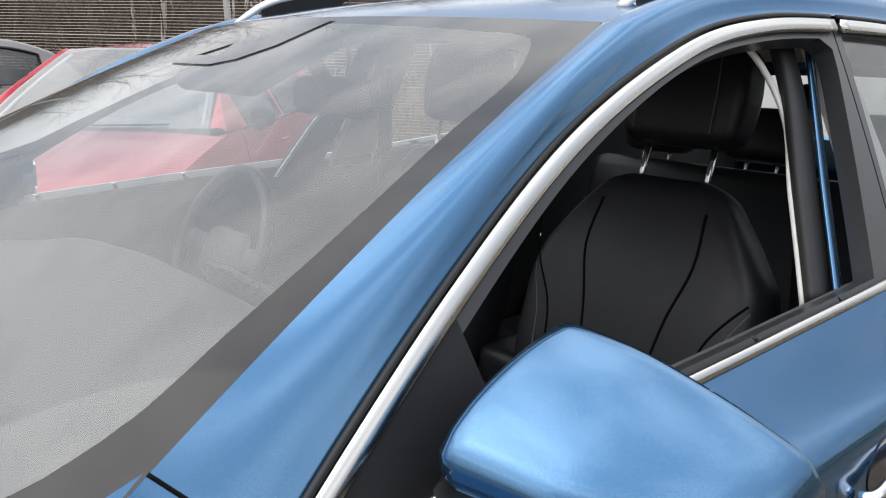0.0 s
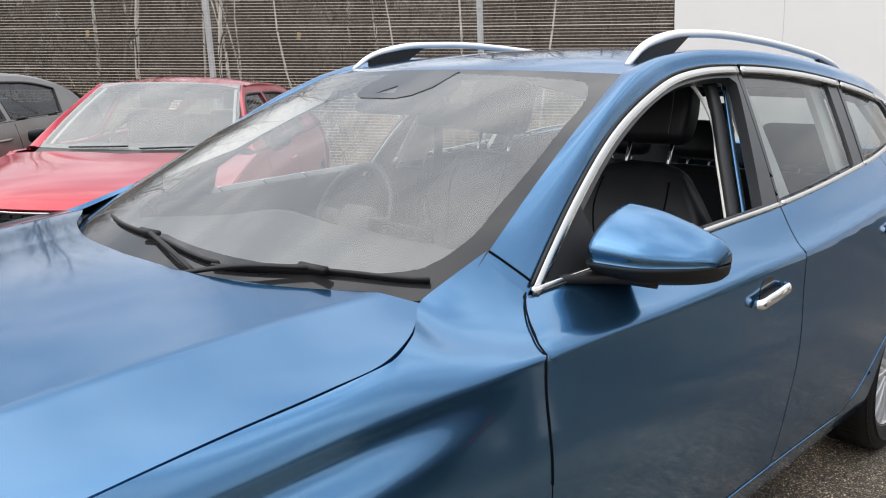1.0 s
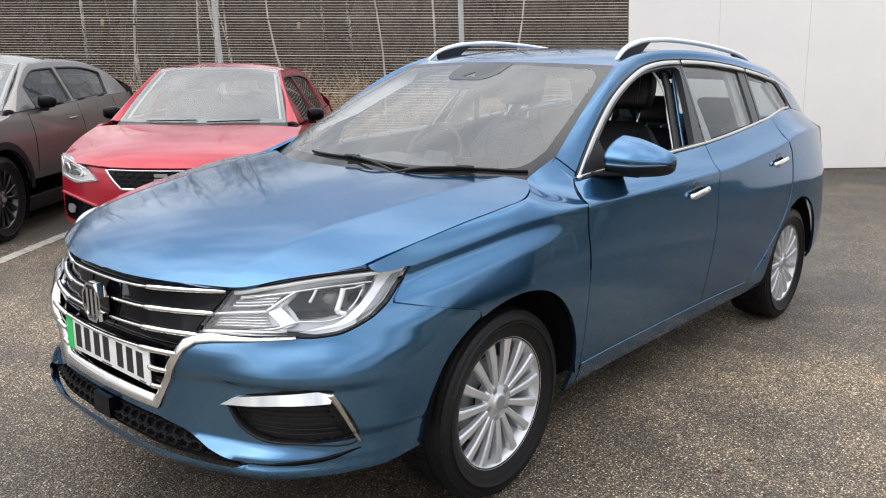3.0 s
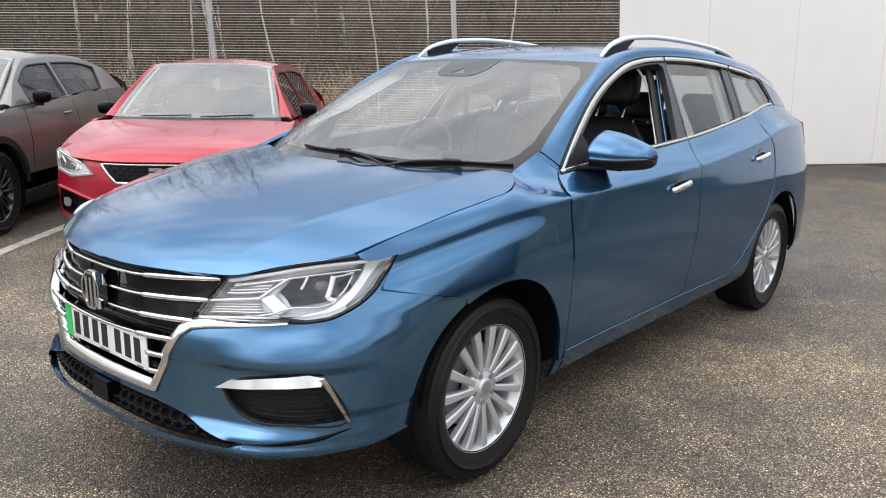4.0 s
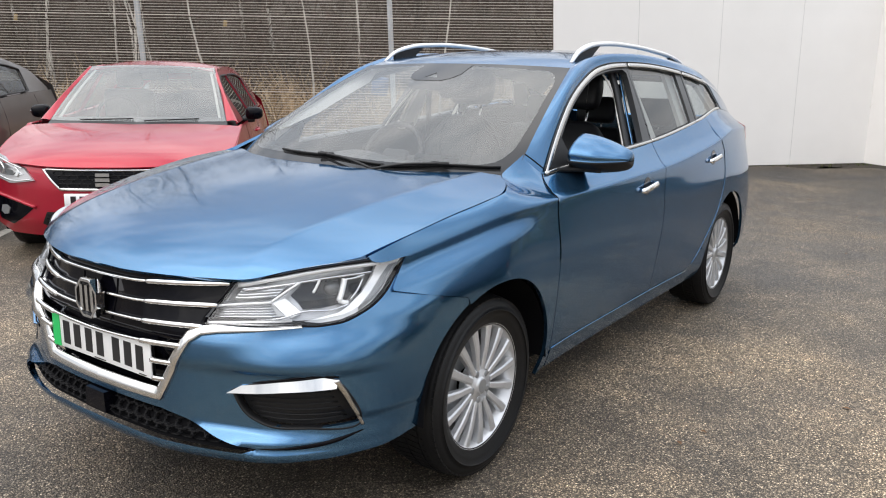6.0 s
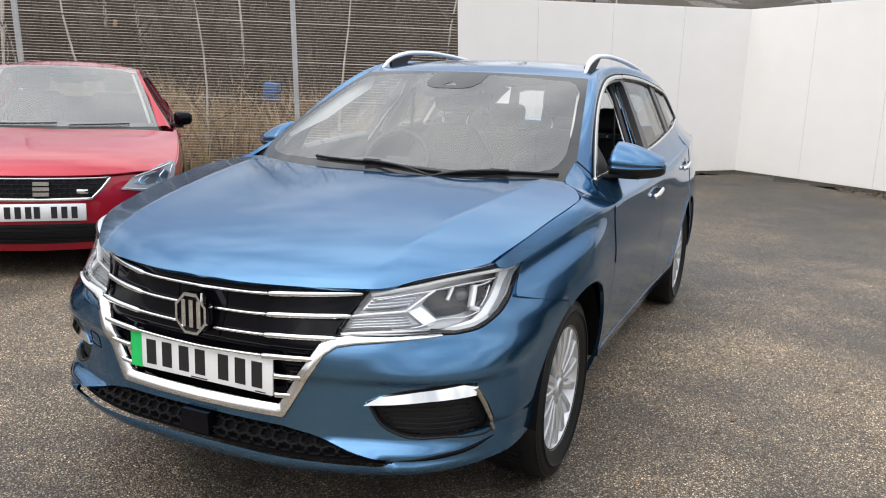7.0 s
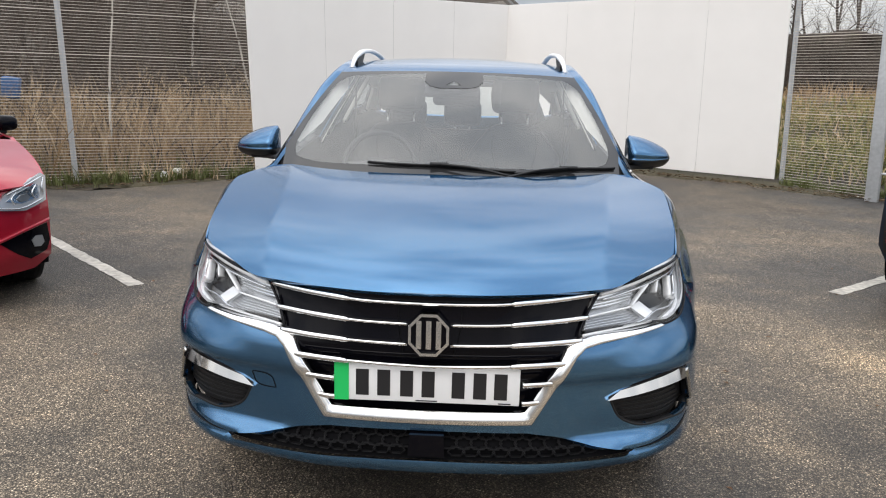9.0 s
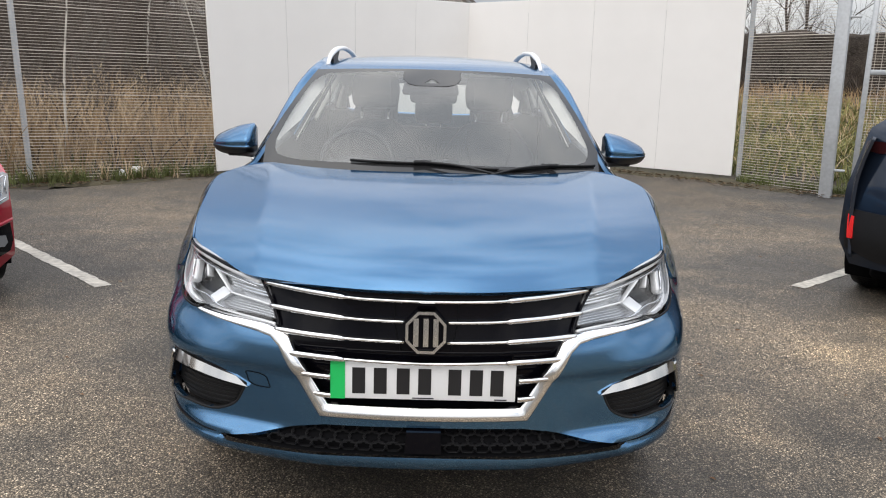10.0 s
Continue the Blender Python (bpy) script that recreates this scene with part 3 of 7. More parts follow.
def mirrored(loop):
    """A loop round both halves from the right-hand half, given from the top of the centre line round to its bottom."""
    lp = np.asarray(loop, float)
    return np.concatenate([lp, (lp * (-1, 1))[::-1]])


lamp_loop = np.concatenate([
    line2([(sx(0.506), 0.790), (sx(0.60), 0.806), (sx(0.705), 0.829), (sy(0.40), 0.843), (sy(0.505), 0.840)], 20),
    line2([(sy(0.505), 0.840), (1.071, 0.803), (1.018, 0.756), (0.962, 0.723), (0.908, 0.701), (0.862, 0.687), (0.790, 0.679)], 20)[1:],
    line2([(sx(0.66), 0.681), (sx(0.60), 0.678), (sx(0.52), 0.672), (sx(0.432), 0.668)], 14),
])
ARCH_EDGE = np.array([(sy(0.893 - math.sqrt(0.392**2 - (z - 0.325) ** 2)), z) for z in np.linspace(0.36, 0.668, 22)])
chrome_v = np.array([(0, 0.432), (sx(0.288), 0.434), (sx(0.398), 0.640), (sx(0.432), 0.664)])
fog_loop = np.array([(sx(0.515), 0.493), (sx(0.56), 0.512), (sx(0.64), 0.530), (sx(0.715), 0.545), (sx(0.755), 0.535), (sx(0.782), 0.480), (sx(0.797), 0.400), (sx(0.70), 0.392), (sx(0.60), 0.400), (sx(0.552), 0.428)])
intake_loop = np.array([(0, 0.404), (sx(0.28), 0.402), (sx(0.36), 0.388), (sx(0.47), 0.358), (sx(0.555), 0.339), (sx(0.585), 0.333), (sx(0.555), 0.326), (sx(0.40), 0.327), (0, 0.328)])
bumper_half = np.concatenate([
    chrome_v, lamp_loop[20:][::-1], [(sy(0.440), 0.752), (sy(0.56), 0.722), (sy(0.70), 0.690)],
    ARCH_EDGE[::-1], [(sy(0.52), 0.325), (sy(0.36), 0.308), (sx(0.70), 0.300), (sx(0.57), 0.292), (sx(0.30), 0.287), (0, 0.285)],
])
v, f = region([mirrored(bumper_half), mirrored(intake_loop), fog_loop, fog_loop * (-1, 1)], 0.0105, nose_fn(), gap=0.001, depth=0.014)
bumper = mesh_object("front_bumper", v, f, BLUE, car)

grille_half = np.concatenate([[(0, 0.80), (sx(0.25), 0.797), (sx(0.506), 0.790), (sx(0.432), 0.668), (sx(0.405), 0.645), (sx(0.293), 0.440), (0, 0.438)]])
v, f = region([mirrored(grille_half)], 0.016, lambda s_, z: nose(s_, z, -0.014 - 0.026 * np.clip((0.635 - z) / 0.04, 0, 1)), depth=0.01)
grille = mesh_object("grille", v, f, PIANO, car, "gloss black grille with chrome bars")
v, f = region([mirrored(np.array([(0, 0.41), (sx(0.40), 0.40), (sx(0.56), 0.36), (sx(0.80), 0.385), (sx(0.80), 0.350), (sx(0.56), 0.318), (0, 0.318)]))], 0.02, nose_fn(-0.035))
lower = mesh_object("lower_intake", v, f, VOID, car, "black honeycomb lower intake")


def on_nose(points, n, out):
    p = line2(points, n)
    return nose(p[:, 0], p[:, 1], out)


def nose_normals(points, n):
    p = line2(points, n)
    e = 0.004
    nn = np.cross(nose(p[:, 0] + e, p[:, 1]) - nose(p[:, 0] - e, p[:, 1]), nose(p[:, 0], p[:, 1] + e) - nose(p[:, 0], p[:, 1] - e))
    return nn / np.linalg.norm(nn, axis=1)[:, None]


def nose_strip(name, points, width, thick, out, mat, parent, n=40, scale=None, mirror=True, label=""):
    v, f = sweep(on_nose(points, n, out), slab(width, thick), nose_normals(points, n), scale=scale)
    return both(name, v, f, mat, parent, label) if mirror else mesh_object(name, v, f, mat, parent, label)


BARS = ((0.767, 0.781, 0.490), (0.710, 0.722, 0.462), (0.655, 0.666, 0.430), (0.598, 0.610, 0.382))
for k, (zc, ze, xe) in enumerate(BARS):
    x0 = 0.0 if k in (0, 3) else 0.060
    mid = lambda x: zc + (ze - zc) * (x / xe) ** 1.6
    if k in (0, 3):
        pts = [(-sx(0.25), mid(0.25)), (-sx(0.12), mid(0.12)), (0, zc), (sx(0.12), mid(0.12)), (sx(0.25), mid(0.25))]
        nose_strip("chrome_bar", pts, 0.0085, 0.014, -0.004, CHROME, grille, 36, mirror=False)
    else:
        nose_strip("chrome_bar", [(sx(x0), mid(x0)), (sx(0.15), mid(0.15)), (sx(0.25), mid(0.25))], 0.008, 0.014, -0.004, CHROME, grille, 14)
    pts = [(sx(0.222), mid(0.222)), (sx(0.25), mid(0.25) + 0.001), (sx((0.25 + xe) / 2), mid((0.25 + xe) / 2) + 0.001), (sx(xe), mid(xe))]
    nose_strip("chrome_blade", pts, 0.016, 0.016, -0.001, CHROME, grille, 24, scale=np.r_[0.45, np.linspace(0.9, 1, 3), np.full(16, 1.0), np.linspace(1, 0.75, 4)])
for z, xe in ((0.549, 0.352), (0.492, 0.322)):
    nose_strip("chrome_blade", [(sx(0.262), z), (sx((0.262 + xe) / 2), z + 0.002), (sx(xe), z + 0.005)], 0.015, 0.016, -0.001, CHROME, grille, 14)
# the black panel behind the badge, and the badge
v, f = sweep(on_nose([(sx(0.088), 0.757), (sx(0.086), 0.70), (sx(0.070), 0.63)], 16, -0.013), slab(0.003, 0.004), (0, -1, 0))
both("panel_joint", v, f, VOID, grille)
octa = [(math.cos(radians(22.5 + 45 * k)), math.sin(radians(22.5 + 45 * k))) for k in range(8)]
badge_y = -0.026


def octagon_ring(r0, r1, y0, y1):
    o, n = [], 8
    for r, y in ((r1, y1), (r1, y0), (r0, y0), (r0, y1)):
        o += [(r * c * 0.95, y, 0.692 + r * s * 1.02) for c, s in octa]
    fs = [(k * 8 + i, k * 8 + (i + 1) % 8, ((k + 1) % 4) * 8 + (i + 1) % 8, ((k + 1) % 4) * 8 + i) for k in range(4) for i in range(8)]
    return np.array(o), fs


v, f = octagon_ring(0.0545, 0.063, badge_y - 0.008, badge_y + 0.02)
badge = mesh_object("badge", v, f, CHROME, car, "octagonal chrome badge", smooth=False)
v, f = prism([(0.056 * c * 0.95, 0.692 + 0.056 * s * 1.02) for c, s in octa], badge_y, badge_y + 0.02)
mesh_object("badge_field", v, f, PIANO, badge, smooth=False)
bits = [prism([(x0, 0.652), (x1, 0.652), (x1, 0.732), (x0, 0.732)], badge_y - 0.006, badge_y + 0.003) for x0, x1 in ((-0.034, -0.020), (-0.007, 0.007), (0.020, 0.034))]
for v, f in bits:
    mesh_object("badge_bar", v, f, CHROME, badge, smooth=False)
# chrome frame under the grille and below the lamps

band_in_ = np.array([(0, 0.463), (sx(0.14), 0.464), (sx(0.272), 0.466), (sx(0.330), 0.562), (sx(0.386), 0.652), (sx(0.416), 0.671), (sx(0.47), 0.677), (sx(0.56), 0.680), (sx(0.690), 0.684)])
band_out = np.array([(0, 0.427), (sx(0.15), 0.428), (sx(0.292), 0.430), (sx(0.350), 0.530), (sx(0.405), 0.626), (sx(0.434), 0.648), (sx(0.48), 0.657), (sx(0.56), 0.666), (sx(0.695), 0.680)])
q = np.linspace(0, len(band_in_) - 1, 73)
loft = [np.stack([np.interp(q, np.arange(len(e)), e[:, k]) for k in (0, 1)], 1) for e in (band_out, band_in_)]
rows_b = [nose(p_[:, 0], p_[:, 1], o_) for u, o_ in ((0.0, -0.012), (0.0, 0.008), (0.10, 0.012), (0.5, 0.008), (0.90, 0.001), (1.0, -0.003), (1.0, -0.016)) for p_ in [loft[0] * (1 - u) + loft[1] * u]]
f = [(k * 73 + i, k * 73 + i + 1, (k + 1) * 73 + i + 1, (k + 1) * 73 + i) for k in range(6) for i in range(72)]
both("chrome_frame", np.concatenate(rows_b), f, CHROME, car, "broad chrome frame under the grille")

# number plate: green band and seven bars where the characters stand
PX, PY, PZ = -0.004, 0.031, 0.004
bm = rounded_box((0.518, 0.006, 0.109), 0.0028, 2, (0, -0.028, 0.535))
plate = part("number_plate", bm, PLATE, car, "white front number plate with a green band")
v, f = prism([(-0.2585, 0.481), (-0.218, 0.481), (-0.218, 0.589), (-0.2585, 0.589)], -0.033, -0.026)
mesh_object("green_band", v, f, GREEN, plate, smooth=False)
for k, x in enumerate((-0.180, -0.120, -0.056, 0.004, 0.088, 0.148, 0.206)):
    w = 0.036
    v, f = prism([(x - w / 2, 0.497), (x + w / 2, 0.497), (x + w / 2, 0.573), (x - w / 2, 0.573)], -0.0325, -0.026)
    mesh_object("character_bar", v, f, INK, plate, smooth=False)
for x0, x1 in ((-0.03, 0.03), (0.20, 0.235)):
    v, f = prism([(x0, 0.4845), (x1, 0.4845), (x1, 0.4875), (x0, 0.4875)], -0.0325, -0.026)
    mesh_object("maker_strip", v, f, INK, plate, smooth=False)
bm = rounded_box((0.50, 0.02, 0.10), 0.004, 2, (0, -0.014, 0.535))
part("plate_holder", bm, BLACK, car).matrix_basis = pose(PX, PY - 0.004, PZ)
plate.matrix_basis = pose(PX, PY, PZ)

# honeycomb in the lower intake
cells = []
for r in range(3):
    for c in range(-12, 13):
        x, z = c * 0.042 + (0.021 if r % 2 else 0), 0.346 + r * 0.0215
        if abs(x) > 0.50 - (z - 0.335) * 1.9 or abs(x) < 0.055:
            continue
        a, b = 0.0245, 0.0125
        hexa = [(x - a * 0.55, z + b), (x - a, z), (x - a * 0.55, z - b), (x + a * 0.55, z - b), (x + a, z), (x + a * 0.55, z + b)]
        p = np.array([[sx(abs(q[0])) * (1 if q[0] >= 0 else -1), q[1]] for q in hexa])
        loop3 = nose(p[:, 0], p[:, 1], -0.022)
        cells.append(sweep(loop3, slab(0.003, 0.012), (0, -1, 0), closed=True))
v, f = joined(cells)
tagged(mesh_object("honeycomb", v, f, MATT, lower, smooth=False), kind="stuff")
v, f = prism([(-0.052, 0.335), (0.052, 0.335), (0.048, 0.40), (-0.048, 0.40)], -0.03, 0.02)
mesh_object("radar_cover", v, f, PIANO, lower, smooth=False)

# fog-lamp corners: ribbed black inserts with an angled chrome blade
v, f = region([fog_loop], 0.014, nose_fn(-0.030))
both("fog_insert", v, f, BLACK, car, "ribbed black fog-lamp insert")
ribs = [sweep(on_nose([(sx(0.555 + 0.02 * abs(3 - k) * 0.4), 0.412 + 0.014 * k), (sx(0.66), 0.407 + 0.0155 * k), (sx(0.78 - 0.006 * k), 0.411 + 0.0155 * k)], 16, -0.028), slab(0.0045, 0.004), (0, -1, 0)) for k in range(7)]
v, f = joined(ribs)
both("fog_ribs", v, f, BLACK, car)
nose_strip("fog_edge", [tuple(q) for q in np.concatenate([fog_loop, fog_loop[:1]])], 0.008, 0.026, -0.012, BLACK, car, 70)
blade = np.array([(sx(0.505), 0.487), (sx(0.545), 0.512), (sx(0.64), 0.529), (sx(0.735), 0.543), (sx(0.760), 0.535), (sx(0.757), 0.513), (sx(0.66), 0.504), (sx(0.58), 0.494)])
v, f = region([blade], (0.009, 0.005), lambda s_, z: nose(s_, z, 0.009 - 0.32 * (z - 0.512 - 0.10 * (s_ - sx(0.66)))), depth=0.024)
both("fog_blade", v, f, CHROME, car, "pointed chrome blade over the fog-lamp insert")
edge_pts = [(sx(0.757), 0.534), (sx(0.770), 0.500), (sx(0.784), 0.450), (sx(0.799), 0.388)]
v, f = sweep(on_nose(edge_pts, 30, 0.002), slab(0.019, 0.016), nose_normals(edge_pts, 30), scale=np.linspace(1.0, 0.5, 30))
both("fog_edge_trim", v, f, SATIN, car, "dull satin edge trim")
upper_pts = [(sx(0.545), 0.516), (sx(0.64), 0.534), (sx(0.735), 0.548), (sx(0.762), 0.540)]
v, f = sweep(on_nose(upper_pts, 30, -0.003), slab(0.007, 0.010), nose_normals(upper_pts, 30), scale=np.r_[np.linspace(0.2, 1, 8), np.full(22, 1.0)])
both("fog_edge", v, f, PIANO, car)

# shadow gap that carries the intake on to the corner, between the bumper and its lip
gap_pts = [(sx(0.565), 0.332), (sx(0.66), 0.3405), (sx(0.745), 0.352), (sx(0.800), 0.371)]
v, f = sweep(on_nose(gap_pts, 40, 0.0005), slab(0.012, 0.003), nose_normals(gap_pts, 40), scale=np.r_[np.full(30, 1.0), np.linspace(1, 0.25, 10)])
both("lip_gap", v, f, PIANO, car)

# cover of the towing eye, on one side only
tow = [(-sx(0.478) + 0.034 * math.copysign(abs(math.cos(a_)) ** 0.5, math.cos(a_)) - 0.016 * math.sin(a_), 0.512 + 0.020 * math.copysign(abs(math.sin(a_)) ** 0.5, math.sin(a_))) for a_ in np.linspace(0, 2 * math.pi, 33)]
tow = np.array(tow)
v, f = sweep(nose(tow[:, 0], tow[:, 1], 0.0006), slab(0.0028, 0.002), (0, -1, 0))
mesh_object("tow_cover_joint", v, f, VOID, bumper)

# headlamps
lamps = both("headlamp", *region([lamp_loop], 0.014, nose_fn(-0.055), depth=-0.05), LAMP_BACK, car, "clear LED headlamp with chrome light guides")
for side, lamp in zip((1, -1), lamps):
    def add(name, vf, mat, label=""):
        v, f = vf
        return mesh_object(name, v * (side, 1, 1), f, mat, lamp, label, flip=side < 0)
    add("lens", region([lamp_loop], 0.012, nose_fn(-0.001)), LENS).visible_shadow = False
    rim = np.concatenate([lamp_loop, lamp_loop[:1]])
    add("seal", sweep(on_nose([tuple(q) for q in rim], 90, -0.003), slab(0.0065, 0.008), nose_normals([tuple(q) for q in rim], 90)), PIANO)
    def strip(name, pts, width, thick, out, mat, n=20, scale=None, label=""):
        return add(name, sweep(on_nose(pts, n, out), slab(width, thick), nose_normals(pts, n), scale=scale), mat, label)

    def plate(name, pts, out, mat, thick=0.006):
        return add(name, region([np.array(pts)], 0.01, nose_fn(out), depth=thick), mat)
    # outer light guide: a thin blade along the top, a broad band round the outer end and under
    strip("light_guide", [(0.522, 0.776), (0.65, 0.801), (0.82, 0.826), (1.010, 0.831)], 0.012, 0.020, -0.014, DRL, 40)
    plate("light_guide", [(1.006, 0.836), (1.096, 0.838), (1.060, 0.800), (1.008, 0.757), (0.952, 0.724), (0.898, 0.702), (0.850, 0.690), (0.782, 0.684), (0.735, 0.689), (0.80, 0.701), (0.844, 0.708), (0.878, 0.722), (0.930, 0.754), (0.980, 0.796)], -0.014, DRL, 0.012)
    for k in range(5):
        strip("optic_rib", [(1.082 - 0.008 * k, 0.826 - 0.001 * k), (1.036 - 0.008 * k, 0.785), (0.980 - 0.007 * k, 0.745), (0.912, 0.710 + 0.002 * k)], 0.0022, 0.004, -0.011, LAMP_GREY, 18)
    strip("reflector", [(0.53, 0.760), (0.67, 0.782), (0.82, 0.801), (0.985, 0.807)], 0.006, 0.014, -0.020, LAMP_SILVER, 30)
    # dark bowl with its shelf, fins and projector
    plate("lamp_bowl", [(0.684, 0.748), (0.726, 0.782), (0.778, 0.792), (0.876, 0.794), (0.958, 0.798), (0.936, 0.764), (0.886, 0.730), (0.806, 0.721), (0.730, 0.716)], -0.044, LAMP_DARK)
    plate("lamp_shelf", [(0.712, 0.734), (0.80, 0.740), (0.886, 0.742), (0.884, 0.729), (0.806, 0.719), (0.728, 0.715)], -0.036, PIANO)
    strip("fin", [(0.786, 0.795), (0.776, 0.778), (0.764, 0.760)], 0.007, 0.022, -0.024, DRL, 10)
    strip("fin", [(0.880, 0.795), (0.866, 0.762), (0.852, 0.736)], 0.014, 0.026, -0.022, DRL, 12)
    strip("fin", [(0.852, 0.738), (0.866, 0.732), (0.882, 0.729)], 0.012, 0.022, -0.022, DRL, 8)
    strip("fin", [(0.884, 0.793), (0.91, 0.794), (0.952, 0.801)], 0.006, 0.018, -0.022, LAMP_SILVER, 10)
    strip("fin", [(0.944, 0.790), (0.922, 0.762), (0.890, 0.736)], 0.005, 0.018, -0.022, LAMP_SILVER, 10)
    c = nose(np.array([0.820]), np.array([0.764]), -0.048)[0]
    v, f = lathe([(0.0, -0.014), (0.010, -0.012), (0.018, -0.004), (0.022, 0.004), (0.025, 0.02)], 24, "z")
    add("projector", (v[:, [0, 2, 1]] + c, f), LAMP_GLASS)
    c = nose(np.array([0.912]), np.array([0.760]), -0.042)[0]
    v, f = lathe([(0.0, -0.010), (0.008, -0.009), (0.014, -0.003), (0.017, 0.004), (0.018, 0.02)], 24, "z")
    add("projector", (v[:, [0, 2, 1]] + c, f), PIANO)
    # chevron
    plate("chevron", [(0.632, 0.735), (0.674, 0.747), (0.728, 0.711), (0.700, 0.699), (0.686, 0.699)], -0.018, DRL, 0.010)
    strip("chevron_arm", [(0.722, 0.790), (0.672, 0.762), (0.632, 0.736)], 0.006, 0.020, -0.018, DRL, 14)
    strip("chevron_arm", [(0.462, 0.716), (0.552, 0.727), (0.634, 0.735)], 0.006, 0.016, -0.018, DRL, 14)
    strip("chevron_arm", [(0.586, 0.688), (0.664, 0.695), (0.730, 0.712), (0.83, 0.716), (0.886, 0.727)], 0.004, 0.014, -0.018, LAMP_SILVER, 24)
    strip("chevron_arm", [(0.445, 0.673), (0.56, 0.682), (0.70, 0.690)], 0.006, 0.016, -0.018, DRL, 20)
    # the two inner cells: silver steps above, ribbed indicator below
    plate("upper_reflector", [(0.498, 0.732), (0.526, 0.764), (0.68, 0.783), (0.636, 0.745)], -0.034, LAMP_SILVER)
    for k in range(4):
        z = 0.738 + 0.008 * k
        strip("reflector_step", [(0.506 + 0.006 * k, z - 0.003), (0.58, z + 0.004), (0.636 + 0.010 * k, z + 0.011)], 0.0035, 0.012, -0.028, LAMP_GREY, 10)
    plate("turn_signal", [(0.446, 0.680), (0.462, 0.708), (0.624, 0.727), (0.672, 0.698), (0.60, 0.690)], -0.036, LAMP_GREY)
    for k in range(5):
        z = 0.686 + 0.0065 * k
        strip("turn_signal_rib", [(0.452 + 0.003 * k, z - 0.002), (0.54, z + 0.005), (0.650 - 0.006 * k, z + 0.011)], 0.0022, 0.010, -0.030, LAMP_SILVER, 10)

# bonnet: laid out by its length along the centre line, so that the rolled nose keeps its shape
RUN_Y = np.linspace(-0.04, 1.30, 400)
RUN_S = np.r_[0, np.cumsum(np.hypot(np.diff(RUN_Y), np.diff(pchip(BON_Y, BON_Z, RUN_Y))))]


def to_run(p):
    p = np.asarray(p, float)
    return np.stack([p[:, 0], np.interp(p[:, 1] - 0.497 * p[:, 0] ** 2, RUN_Y, RUN_S)], 1)


def bonnet_fn(x, s):
    y = np.interp(s, RUN_S, RUN_Y) + 0.497 * x**2
    return np.stack([x, y, bonnet(x, y)], 1)


bonnet_half = to_run(np.concatenate([
    line2([(0, -0.004), (0.15, 0.006), (0.30, 0.040), (0.42, 0.084), (0.508, 0.125), (0.624, 0.232), (0.708, 0.328), (0.737, 0.374)], 40),
    line2([(0.741, 0.385), (0.774, 0.53), (0.805, 0.75), (0.823, 0.90), (0.827, 0.985), (0.797, 1.065), (0.719, 1.160)], 40),
    line2([(0.719, 1.160), (0.66, 1.145), (0.45, 1.050), (0.25, 0.995), (0.0, 0.975)], 30)[1:],
]))
v, f = region([mirrored(bonnet_half)], 0.012, bonnet_fn, gap=0.0006, depth=0.016)
mesh_object("bonnet", v, f, BLUE, car)
v, f = region([mirrored(np.array([(0, 0.05), (0.50, 0.18), (0.70, 0.42), (0.765, 0.75), (0.72, 1.20), (0.40, 1.20), (0, 1.1)]))], 0.04, lambda x, y: np.stack([x, y, bonnet(x, y) - 0.05], 1))
mesh_object("engine_bay", v, f, VOID, car)

# windscreen, scuttle and wipers
WS_BASE = lambda a: np.stack([0.716 * a, 1.335 - 0.285 * (1 - np.abs(a) ** 2.2), 1.076 - 0.046 * (1 - a * a)], -1)
WS_TOP = lambda a: np.stack([0.577 * a, 1.957 - 0.075 * (1 - a * a), 1.401 + 0.014 * (1 - a * a)], -1)


def screen(a, t, out=0.0):
    a, t = np.asarray(a, float), np.asarray(t, float)
    p = WS_BASE(a) * (1 - t)[..., None] + WS_TOP(a) * t[..., None]
    bow = (4 * t * (1 - t))[..., None]
    n = np.stack([0.25 * a, np.full(a.shape, -0.46), np.full(a.shape, 0.86)], -1)
    return p + n * (0.012 * bow + out)


rect = lambda a0, a1, t0, t1: np.array([(a0, t0), (a1, t0), (a1, t1), (a0, t1)])
band_in = np.array([(0, 0.03), (0.31, 0.0), (0.60, -0.035), (0.80, -0.062), (0.895, -0.048), (0.935, 0.03), (0.95, 0.20), (0.955, 0.60), (0.945, 0.82), (0.89, 0.92), (0.75, 0.94), (0.50, 0.955), (0.22, 0.965), (0, 0.968)])
clear = mirrored(line2([tuple(q) for q in band_in], 60))
v, f = region([clear], (0.025, 0.02), lambda a, t: screen(a, t))
windscreen = mesh_object("windscreen", v, f, SCREEN, car, "hazy clear windscreen with a dark printed border")
windscreen.visible_shadow = False
v, f = region([rect(-1, 1, -0.17, 1), clear], (0.0125, 0.01), lambda a, t: screen(a, t))
mesh_object("printed_border", v, f, FRIT, windscreen, "dark printed border")
pod_loop = np.array([(-0.25, 0.985), (0.22, 0.985), (0.215, 0.86), (0.17, 0.80), (0.10, 0.775), (-0.13, 0.775), (-0.20, 0.80), (-0.245, 0.86)])
v, f = region([pod_loop, np.array([(-0.075, 0.812), (0.045, 0.812), (-0.015, 0.868)])], (0.012, 0.01), lambda a, t: screen(a, t, 0.002))
mesh_object("printed_patch", v, f, FRIT, windscreen, "dark printed patch over the sensor pod")
